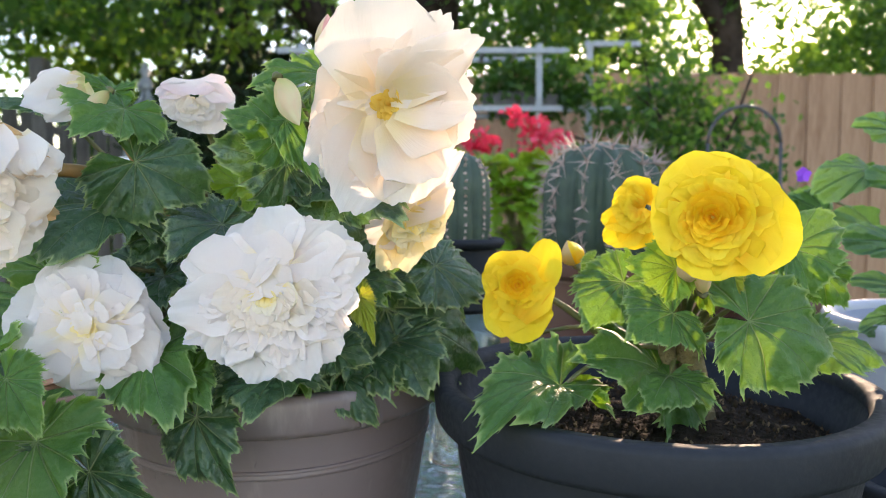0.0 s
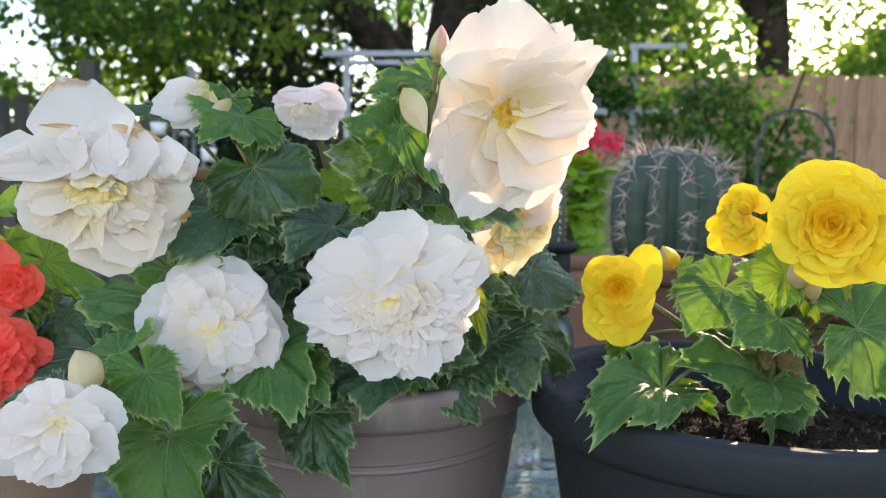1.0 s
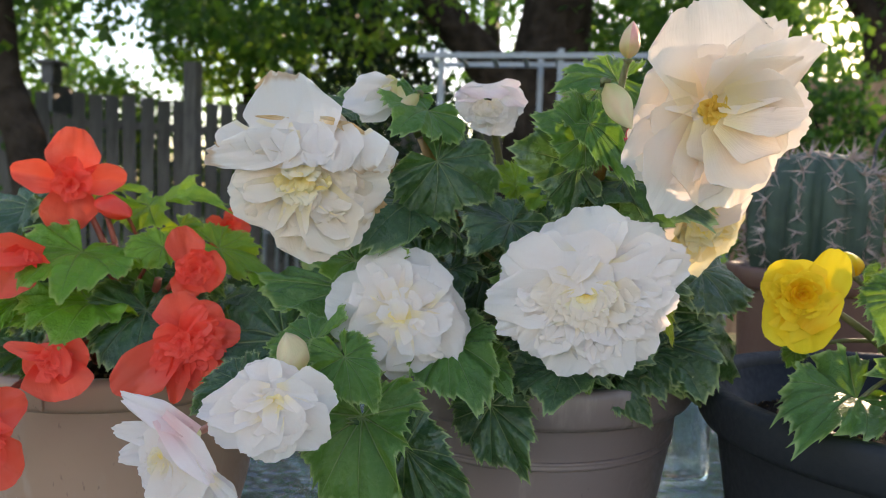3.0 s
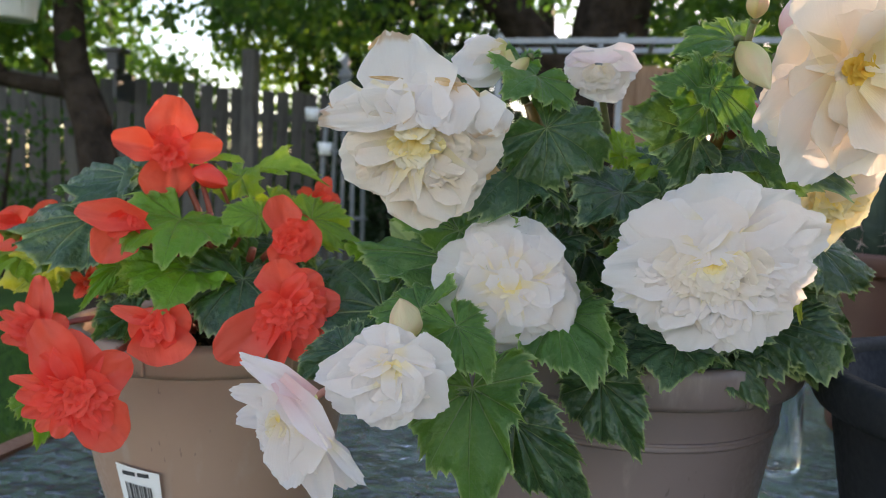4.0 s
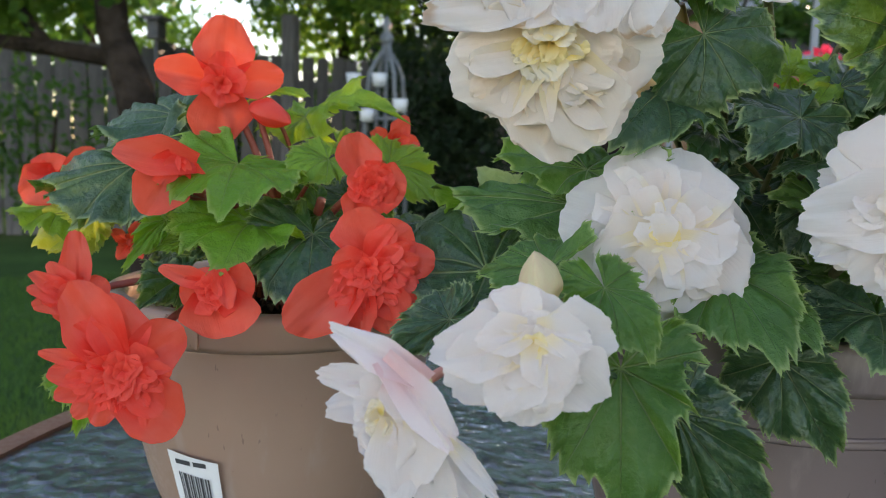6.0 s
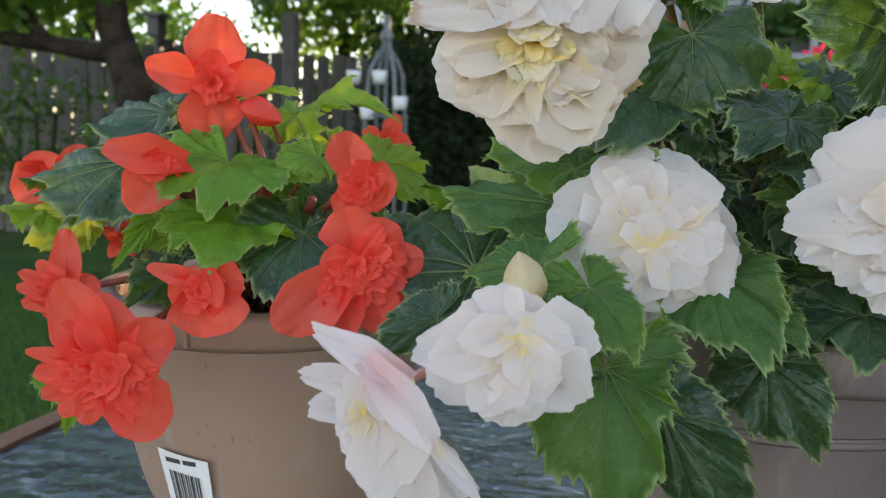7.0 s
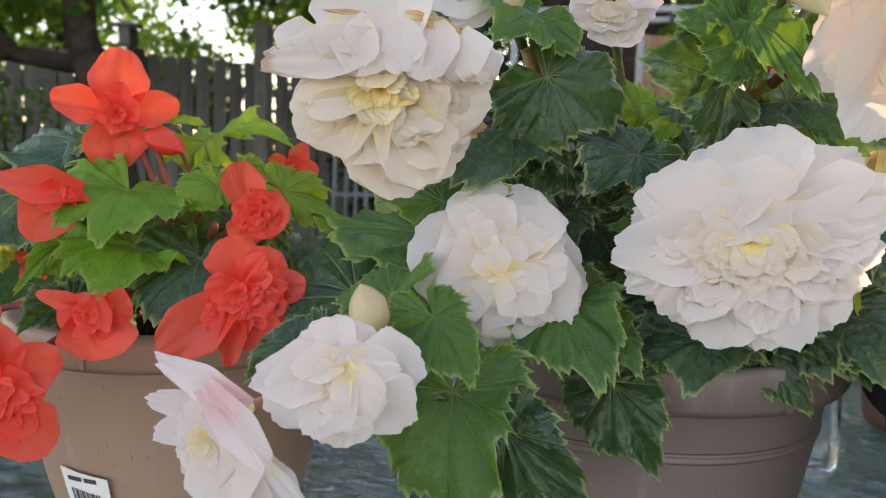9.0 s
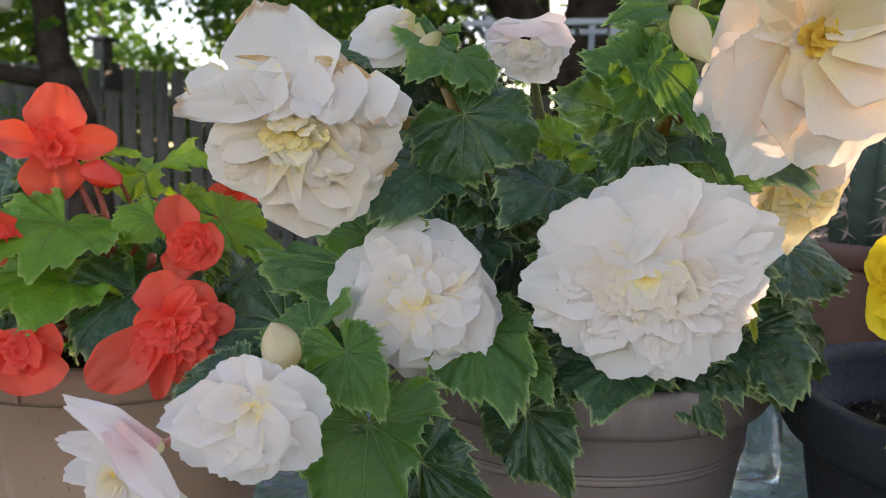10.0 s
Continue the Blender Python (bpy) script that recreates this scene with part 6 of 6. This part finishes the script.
# ---- garden behind: fences, rack, tower, trees ----
def crown(tree, centre, radii, clumps, per, size, spread, material, seed, low=-1.0, name="crown"):
    """Leaves in many uneven clumps inside an ellipsoid."""
    g_ = np.random.default_rng(seed)
    d = g_.normal(size=(clumps, 3))
    d /= np.linalg.norm(d, axis=1)[:, None]
    d = d * g_.uniform(0.15, 1.0, (clumps, 1)) ** 0.45
    d[:, 2] = np.maximum(d[:, 2], low)
    c = np.array(centre) + d * np.array(radii)
    sizes = spread * g_.uniform(0.5, 1.4, clumps)
    idx = np.repeat(np.arange(clumps), per)
    n = len(idx)
    p = c[idx] + g_.normal(size=(n, 3)) * sizes[idx][:, None] * np.array((1, 1, 0.7))
    u = g_.normal(size=(n, 3))
    u[:, 2] -= 0.5
    u /= np.linalg.norm(u, axis=1)[:, None]
    w = np.cross(u, g_.normal(size=(n, 3)))
    w /= np.linalg.norm(w, axis=1)[:, None]
    s = size * g_.uniform(0.5, 1.3, (n, 1))
    corners = np.stack([p, p + u * s * 0.55 + w * s * 0.33, p + u * s, p + u * s * 0.55 - w * s * 0.33], axis=1)
    return part(name, quads(name, corners, material), material, tree)


def trunk(tree, points, radii, name="trunk"):
    pts, rad = [], []
    P = [Vector(p) for p in points]
    for i in range(len(P) - 1):
        for k in range(5):
            f = k / 5
            pts.append(P[i].lerp(P[i + 1], f) + 0.25 * radii[i] * Vector((noise.noise((i, k, 1)), noise.noise((i, k, 5)), 0)))
            rad.append((radii[i] + (radii[i + 1] - radii[i]) * f) * (1 + 0.12 * noise.noise((k * 3.1, i, 9))))
    pts.append(P[-1])
    rad.append(radii[-1])
    return part(name, tube(pts, rad, 14), BARK, tree)


def tree(label, base):
    return thing("tree", label, "tree", base)


t1 = tree("garden tree with a leaning trunk and drooping green leaves", (-3.55, 4.35, 0))
trunk(t1, ((-3.40, 4.30, 0), (-3.46, 4.35, 0.8), (-3.62, 4.42, 1.35), (-3.80, 4.45, 1.75), (-3.86, 4.45, 2.6), (-3.7, 4.4, 3.6)), (0.16, 0.14, 0.13, 0.11, 0.085, 0.05))
trunk(t1, ((-3.72, 4.42, 1.55), (-4.2, 4.3, 1.62), (-4.9, 4.2, 1.70), (-5.6, 4.1, 1.9)), (0.065, 0.055, 0.045, 0.03), "limb")
trunk(t1, ((-4.2, 4.3, 1.62), (-4.5, 4.25, 2.0), (-4.9, 4.2, 2.5)), (0.05, 0.035, 0.02), "limb")
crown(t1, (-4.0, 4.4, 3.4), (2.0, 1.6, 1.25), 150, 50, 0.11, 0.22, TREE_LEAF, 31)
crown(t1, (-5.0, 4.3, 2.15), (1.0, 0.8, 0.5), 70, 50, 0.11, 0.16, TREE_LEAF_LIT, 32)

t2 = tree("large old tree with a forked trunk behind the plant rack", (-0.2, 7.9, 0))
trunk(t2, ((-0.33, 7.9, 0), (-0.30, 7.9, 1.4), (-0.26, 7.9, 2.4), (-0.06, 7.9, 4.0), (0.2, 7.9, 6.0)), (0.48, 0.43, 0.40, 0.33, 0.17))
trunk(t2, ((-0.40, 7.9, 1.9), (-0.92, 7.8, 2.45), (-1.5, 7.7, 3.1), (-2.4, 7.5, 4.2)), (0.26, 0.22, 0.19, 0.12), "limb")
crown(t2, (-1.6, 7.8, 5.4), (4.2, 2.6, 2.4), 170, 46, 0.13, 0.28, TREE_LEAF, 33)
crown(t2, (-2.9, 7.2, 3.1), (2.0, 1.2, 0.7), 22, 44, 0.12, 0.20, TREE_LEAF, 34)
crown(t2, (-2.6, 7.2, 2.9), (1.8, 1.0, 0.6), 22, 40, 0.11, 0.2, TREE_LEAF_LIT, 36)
crown(t2, (1.0, 7.4, 3.6), (1.4, 1.0, 1.0), 60, 50, 0.12, 0.25, TREE_LEAF, 35)

t3 = tree("dark dense conifer beside the metal tower", (-2.6, 9.6, 0))
trunk(t3, ((-2.6, 9.6, 0), (-2.6, 9.6, 3), (-2.6, 9.6, 6.5)), (0.2, 0.14, 0.03))
for k in range(7):
    r = 1.75 - 0.22 * k
    crown(t3, (-2.6, 9.6, 0.6 + 0.85 * k), (r, r, 0.55), 74 - 7 * k, 52, 0.10, 0.15, CONIFER, 40 + k, name="bough")

t4 = tree("tree standing before the low sun behind the cedar fence", (2.95, 7.6, 0))
trunk(t4, ((2.95, 7.6, 0), (2.92, 7.6, 1.8), (2.85, 7.6, 3.2), (2.7, 7.6, 5.0)), (0.19, 0.17, 0.15, 0.08))
trunk(t4, ((2.88, 7.6, 2.6), (2.3, 7.5, 3.5), (1.6, 7.4, 4.3)), (0.12, 0.09, 0.04), "limb")
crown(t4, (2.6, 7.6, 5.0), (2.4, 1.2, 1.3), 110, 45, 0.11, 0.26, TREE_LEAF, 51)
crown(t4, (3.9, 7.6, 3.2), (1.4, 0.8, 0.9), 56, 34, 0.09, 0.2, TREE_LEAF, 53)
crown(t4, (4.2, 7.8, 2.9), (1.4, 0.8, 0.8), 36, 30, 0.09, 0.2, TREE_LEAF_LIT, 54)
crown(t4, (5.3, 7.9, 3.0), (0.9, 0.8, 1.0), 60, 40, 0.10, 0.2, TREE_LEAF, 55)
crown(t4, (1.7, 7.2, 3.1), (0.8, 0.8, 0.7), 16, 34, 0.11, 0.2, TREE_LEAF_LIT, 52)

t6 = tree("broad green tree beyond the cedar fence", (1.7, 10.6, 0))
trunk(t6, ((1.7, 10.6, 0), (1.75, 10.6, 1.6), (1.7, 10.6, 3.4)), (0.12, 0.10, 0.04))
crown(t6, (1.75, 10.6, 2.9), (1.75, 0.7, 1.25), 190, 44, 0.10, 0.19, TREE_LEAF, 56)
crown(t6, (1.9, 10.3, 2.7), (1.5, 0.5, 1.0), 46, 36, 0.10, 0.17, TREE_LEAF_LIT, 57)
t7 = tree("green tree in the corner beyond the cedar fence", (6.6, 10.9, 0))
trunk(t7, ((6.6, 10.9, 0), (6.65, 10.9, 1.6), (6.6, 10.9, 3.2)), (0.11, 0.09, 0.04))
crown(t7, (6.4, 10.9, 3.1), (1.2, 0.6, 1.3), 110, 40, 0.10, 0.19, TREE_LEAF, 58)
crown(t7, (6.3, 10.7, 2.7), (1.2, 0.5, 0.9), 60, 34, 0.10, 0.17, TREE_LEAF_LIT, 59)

rng = random.Random(77)
for k, (x, y, h, r) in enumerate(((-17, 11, 8, 3.0), (-11.9, 13.5, 7, 2.6), (-5.6, 15, 8, 2.8), (-1.5, 14, 9, 3.0), (3.0, 15, 8, 2.8), (10.2, 13, 7, 2.6), (12.5, 11, 8, 3.0), (16, 8, 8, 3.0))):
    t = tree("leafy tree beyond the garden fence", (x, y, 0))
    trunk(t, ((x, y, 0), (x + 0.1, y, 2.5), (x, y, h)), (0.24, 0.2, 0.05))
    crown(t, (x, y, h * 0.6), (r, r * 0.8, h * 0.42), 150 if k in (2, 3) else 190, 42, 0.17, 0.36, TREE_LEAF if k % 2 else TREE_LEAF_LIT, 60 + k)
for k, (x, y, r) in enumerate(((-5.6, 8.0, 1.2), (-3.6, 9.4, 1.3), (-8.3, 7.2, 1.3), (4.6, 8.3, 1.4), (7.0, 8.0, 1.3))):
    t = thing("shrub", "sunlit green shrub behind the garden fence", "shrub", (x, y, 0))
    # the sunlit look is painted in by the lit leaf colour
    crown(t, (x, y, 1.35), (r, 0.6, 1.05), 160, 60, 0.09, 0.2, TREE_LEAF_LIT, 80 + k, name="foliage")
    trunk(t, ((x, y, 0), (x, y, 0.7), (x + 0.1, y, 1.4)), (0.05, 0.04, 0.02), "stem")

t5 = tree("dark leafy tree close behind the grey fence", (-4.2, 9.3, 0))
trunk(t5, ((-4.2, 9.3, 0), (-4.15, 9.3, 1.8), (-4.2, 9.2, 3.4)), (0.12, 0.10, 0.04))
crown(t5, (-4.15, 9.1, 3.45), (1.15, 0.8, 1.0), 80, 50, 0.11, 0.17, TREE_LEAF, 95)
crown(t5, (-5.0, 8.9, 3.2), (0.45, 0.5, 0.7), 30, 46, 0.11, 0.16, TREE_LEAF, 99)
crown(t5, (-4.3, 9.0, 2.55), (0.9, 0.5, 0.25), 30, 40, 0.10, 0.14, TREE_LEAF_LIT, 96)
for k in range(10):
    f = -6.6 + 1.05 * k
    x, y = -3.17 + 0.839 * f - 0.42, 8.14 + 0.545 * f + 0.65
    t = thing("shrub", "dark green hedge shrub close behind the grey fence", "shrub", (x, y, 0))
    crown(t, (x, y, 0.95), (0.66, 0.34, 0.95), 46, 44, 0.09, 0.15, TREE_LEAF, 110 + k, name="foliage")
    trunk(t, ((x, y, 0), (x, y, 0.6), (x + 0.06, y, 1.2)), (0.04, 0.03, 0.015), "stem")
yew = thing("shrub", "dense dark evergreen shrub behind the metal obelisk", "shrub", (-2.35, 7.3, 0))
crown(yew, (-2.35, 7.3, 1.05), (0.72, 0.35, 1.15), 150, 60, 0.07, 0.12, CONIFER, 94, name="foliage")
trunk(yew, ((-2.35, 7.3, 0), (-2.35, 7.3, 0.7), (-2.3, 7.3, 1.5)), (0.05, 0.04, 0.02), "stem")
ivy = thing("shrub", "dark leafy shrub growing before the grey fence", "shrub", (-5.6, 5.75, 0))
crown(ivy, (-5.6, 5.75, 1.0), (0.75, 0.3, 0.75), 26, 30, 0.08, 0.14, TREE_LEAF, 97, name="foliage")
trunk(ivy, ((-5.6, 5.75, 0), (-5.6, 5.75, 0.6), (-5.5, 5.75, 1.2)), (0.03, 0.025, 0.012), "stem")

t = thing("shrub", "tall sunlit shrub beyond the cedar fence", "shrub", (5.6, 10.8, 0))
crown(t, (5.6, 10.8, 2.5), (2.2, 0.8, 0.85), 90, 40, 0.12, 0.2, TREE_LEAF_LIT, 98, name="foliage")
trunk(t, ((5.6, 10.8, 0), (5.6, 10.8, 1.2), (5.7, 10.8, 2.2)), (0.06, 0.05, 0.03), "stem")

vine = thing("shrub", "loose climbing shrub with small sunlit leaves before the cedar fence", "shrub", (1.25, 3.95, 0))
for a, b in (((1.2, 3.95, 0), (1.05, 3.9, 1.75)), ((1.3, 3.95, 0), (1.35, 3.95, 1.9)), ((1.2, 3.95, 1.0), (0.62, 3.8, 1.35)), ((1.3, 3.95, 1.1), (1.0, 3.85, 1.55)), ((1.3, 3.9, 0.9), (1.62, 3.9, 1.7))):
    part("branch", tube(bend(a, b, 0.05, 8, (0.04, 0, 0)), [0.014 - 0.0012 * i for i in range(8)], 7), BARK, vine)
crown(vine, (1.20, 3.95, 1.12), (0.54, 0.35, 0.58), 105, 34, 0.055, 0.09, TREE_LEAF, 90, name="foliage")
# sunlit leaves of the climber, their light painted into the leaf colour
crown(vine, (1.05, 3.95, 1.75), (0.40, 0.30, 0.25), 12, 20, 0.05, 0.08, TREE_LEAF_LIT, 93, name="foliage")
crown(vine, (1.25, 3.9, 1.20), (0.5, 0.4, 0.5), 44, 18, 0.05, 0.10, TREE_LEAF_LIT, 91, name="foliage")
hang = thing("trough_plant", "green plant in a dark trough on the metal rack", "plant", (0.5, 4.75, 1.577))
part("trough", box(0.25, 4.66, 1.577, 0.72, 4.84, 1.68, 0.01), DARK_METAL, hang, "dark planter trough", None, False)
crown(hang, (0.62, 4.78, 1.72), (0.42, 0.15, 0.14), 40, 40, 0.06, 0.07, TREE_LEAF, 92, name="foliage")

rack = thing("plant_rack", "pale grey metal plant rack with two levels of rails", "plant stand", (0.1, 4.7, 0))
for x, y in ((-0.86, 4.55), (-0.26, 4.95), (-0.13, 4.55), (0.585, 4.55), (0.93, 4.75)):
    part("upright", box(x - 0.018, y - 0.018, 0, x + 0.018, y + 0.018, 1.95 if y < 4.7 else 2.0), METAL, rack, "", None, False)
for y, z, x0, x1 in ((4.52, 1.905, -1.0, 0.76), (4.98, 1.93, -1.0, 0.76), (4.75, 1.99, 0.90, 1.25), (4.52, 1.56, 0.1, 0.72), (4.75, 1.58, 0.76, 1.35), (4.98, 1.56, 0.1, 0.72)):
    part("rail", box(x0, y - 0.014, z - 0.016, x1, y + 0.014, z + 0.016), METAL, rack, "", None, False)
for k in range(9):
    x = -0.95 + 0.2 * k
    part("slat", box(x - 0.012, 4.53, 1.912, x + 0.012, 4.97, 1.93), METAL, rack, "", None, False)

arch = thing("garden_arch", "thin dark metal garden arch", "arch", (1.3, 3.3, 0))
part("hoop", tube([(1.16 + 0.16 * math.cos(a) + 0.16, 3.25, 1.27 + 0.16 * math.sin(a)) if 0 <= a <= math.pi else (0, 0, 0) for a in (math.pi * i / 14 for i in range(15))], 0.008, 8), DARK_METAL, arch)
part("leg", tube([(1.48, 3.25, 1.27), (1.49, 3.25, 0.6), (1.49, 3.25, 0)], 0.008, 8), DARK_METAL, arch)
part("leg", tube([(1.16, 3.25, 1.27), (1.15, 3.25, 0.6), (1.15, 3.25, 0)], 0.008, 8), DARK_METAL, arch)

tower = thing("garden_obelisk", "grey metal obelisk with white candle cups and a finial", "garden ornament", (-2.35, 5.9, 0))
tx, ty = -2.35, 5.9
for dx, dy in ((-1, -1), (1, -1), (1, 1), (-1, 1)):
    part("leg", tube([(tx + 0.15 * dx, ty + 0.15 * dy, 0), (tx + 0.13 * dx, ty + 0.13 * dy, 1.2), (tx + 0.105 * dx, ty + 0.105 * dy, 1.60), (tx + 0.07 * dx, ty + 0.07 * dy, 1.70), (tx + 0.02 * dx, ty + 0.02 * dy, 1.80), (tx + 0.015 * dx, ty + 0.015 * dy, 1.88)], 0.018, 8), TOWER, tower)
part("finial", lathe([(0, 2.08), (0.02, 2.04), (0.045, 2.0), (0.02, 1.96), (0.05, 1.92), (0.06, 1.88), (0.03, 1.84), (0, 1.84)], 16), TOWER, tower, "", Matrix.Translation((tx, ty, 0)))
for z, r in ((1.25, 0.14), (0.7, 0.155)):
    part("ring", tube([(tx + r * 1.3 * math.cos(a), ty + r * 1.3 * math.sin(a), z) for a in (2 * math.pi * i / 24 for i in range(25))], 0.010, 6), TOWER, tower)
part("pole", tube([(tx, ty, 0), (tx, ty, 1.9)], 0.016, 8), TOWER, tower)
for x, z in ((-0.22, 1.50), (0.0, 1.50), (0.18, 1.30), (-0.1, 1.22)):
    part("cup", lathe([(0, 0), (0.05, 0.0), (0.062, 0.10), (0.056, 0.10), (0.045, 0.01), (0, 0.01)], 20), CUP, tower, "white glass cup", Matrix.Translation((tx + x, ty - 0.16, z)))


def fence(name, label, centre, turn, length, height, board, gap, material, seed, stagger=0.0):
    """A board fence with posts and two rails; centre is on the ground, turn its angle about z."""
    rng = random.Random(seed)
    m0 = Matrix.Translation(centre) @ Matrix.Rotation(radians(turn), 4, "Z")
    ob = new(name)
    place(ob, m0)
    tagged(ob, label, "fence", kind="structure")
    shapes = []
    for k in range(3):
        shapes.append(mesh_of("board", box(-board / 2, -0.009, 0.04, board / 2, 0.009, height, 0.003), material, False))
    rail = mesh_of("rail", box(-length / 2, 0.012, -0.045, length / 2, 0.05, 0.045), material, False)
    for z in (0.35, height - 0.3):
        part("rail", rail, material, ob, "", m0 @ Matrix.Translation((0, 0, z)))
    post = mesh_of("post", box(-0.045, 0.052, 0, 0.045, 0.142, height + 0.02, 0.004), material, False)
    for k in range(int(length / 2.4) + 1):
        part("post", post, material, ob, "", m0 @ Matrix.Translation((-length / 2 + 2.4 * k, 0, 0)))
    n = int(length / (board + gap))
    for k in range(n):
        x = -length / 2 + (k + 0.5) * (board + gap)
        y = stagger if k % 2 else 0.0
        part("board", shapes[k % 3], material, ob, "", m0 @ Matrix.Translation((x, -y, rng.uniform(-0.015, 0.01))) @ Matrix.Rotation(radians(rng.uniform(-0.4, 0.4)), 4, "Y"))
    return ob


fence("fence_west", "weathered grey board fence with light between the boards", (-3.17, 8.14, 0), 33, 13.0, 1.98, 0.135, 0.028, FENCE_GREY, 5)
fence("fence_north", "warm brown cedar board fence", (5.2, 5.9, 0), 0, 10.6, 1.98, 0.15, -0.02, FENCE_CEDAR, 6, 0.022)
planter = thing("hanging_planter", "white plastic hanging planter with drooping strap leaves", "hanging planter", (-3.12, 3.2, 1.76))
pm = Matrix.Translation((-3.12, 3.2, 1.76))
part("bowl", lathe([(0, 0.0), (0.085, 0.0), (0.10, 0.01), (0.135, 0.17), (0.145, 0.175), (0.145, 0.195), (0.13, 0.195), (0.12, 0.17), (0.085, 0.02), (0, 0.02)], 48), PAPER, planter, "white plastic bowl", pm)
rng = random.Random(61)
for k in range(3):
    a = 2.09 * k + 0.4
    part("hanger_wire", tube([(0.135 * math.cos(a), 0.135 * math.sin(a), 0.19), (0, 0, 0.75)], 0.0025, 6), DARK_METAL, planter, "", pm)
part("hook", tube([(0, 0, 0.75), (0.02, 0, 0.80), (0.0, 0, 0.84), (-0.3, 0.5, 0.95), (-0.55, 1.2, 0.95)], 0.006, 8), DARK_METAL, planter, "", pm)
for k in range(16):
    a = rng.uniform(0, 6.28)
    reach, drop = rng.uniform(0.16, 0.26), rng.uniform(0.05, 0.42)
    bm = bmesh.new()
    rows = []
    for i in range(9):
        f = i / 8
        o = Vector((math.cos(a), math.sin(a), 0)) * reach * math.sin(min(1, f * 1.2) * 1.57) + Vector((0, 0, 0.17 + 0.16 * math.sin(f * 2.4) - drop * f * f))
        w = Vector((-math.sin(a), math.cos(a), 0)) * 0.013 * (1 - f ** 2) + Vector((0, 0, 0.004))
        rows.append([bm.verts.new(o - w), bm.verts.new(o + Vector((0, 0, -0.004))), bm.verts.new(o + w)])
    for p_, q_ in zip(rows, rows[1:]):
        for i in range(2):
            bm.faces.new((p_[i], p_[i + 1], q_[i + 1], q_[i]))
    part("strap_leaf", bm, GRASS, planter, "", pm)

tall = thing("fence_post", "tall grey wooden post beside the fence", "post", (-3.72, 6.9, 0))
part("post_body", box(-3.79, 6.83, 0, -3.65, 6.97, 2.28, 0.01), FENCE_GREY, tall, "", None, False)
lamp = thing("solar_lantern", "small black solar lantern on the fence", "lantern", (-5.05, 6.6, 2.0))
part("body", box(-5.12, 6.55, 2.02, -4.98, 6.69, 2.20, 0.01), DARK_METAL, lamp, "", None, False)
part("cap", box(-5.16, 6.51, 2.20, -4.94, 6.73, 2.24, 0.01), DARK_METAL, lamp, "", None, False)
part("bracket", box(-5.07, 6.60, 1.75, -5.03, 6.9, 2.02), DARK_METAL, lamp, "", None, False)

# grass blades on the lawn beside the table
g_ = np.random.default_rng(99)
n = 60000
r = 0.9 + 5.2 * g_.random(n) ** 0.7
a = np.radians(g_.uniform(-75, -15, n))
p = np.stack([-0.25 + r * np.sin(a), r * np.cos(a), np.zeros(n)], axis=1)
keep = (p[:, 0] + 0.15) ** 2 + (p[:, 1] - 0.69) ** 2 > 0.05
p = p[keep]
n = len(p)
d = np.stack([g_.normal(0, 0.35, n), g_.normal(0, 0.35, n), np.ones(n)], axis=1) * (g_.uniform(0.018, 0.04, n)[:, None])
s = np.stack([g_.normal(size=n), g_.normal(size=n), np.zeros(n)], axis=1)
s = s / np.linalg.norm(s, axis=1)[:, None] * 0.003
grass = new("grass", quads("grass", np.stack([p - s, p + s, p + d * 0.98 + s * 0.2, p + d - s * 0.2], axis=1), GRASS))
tagged(grass, "short mown green grass blades of the lawn", "grass", kind="stuff")
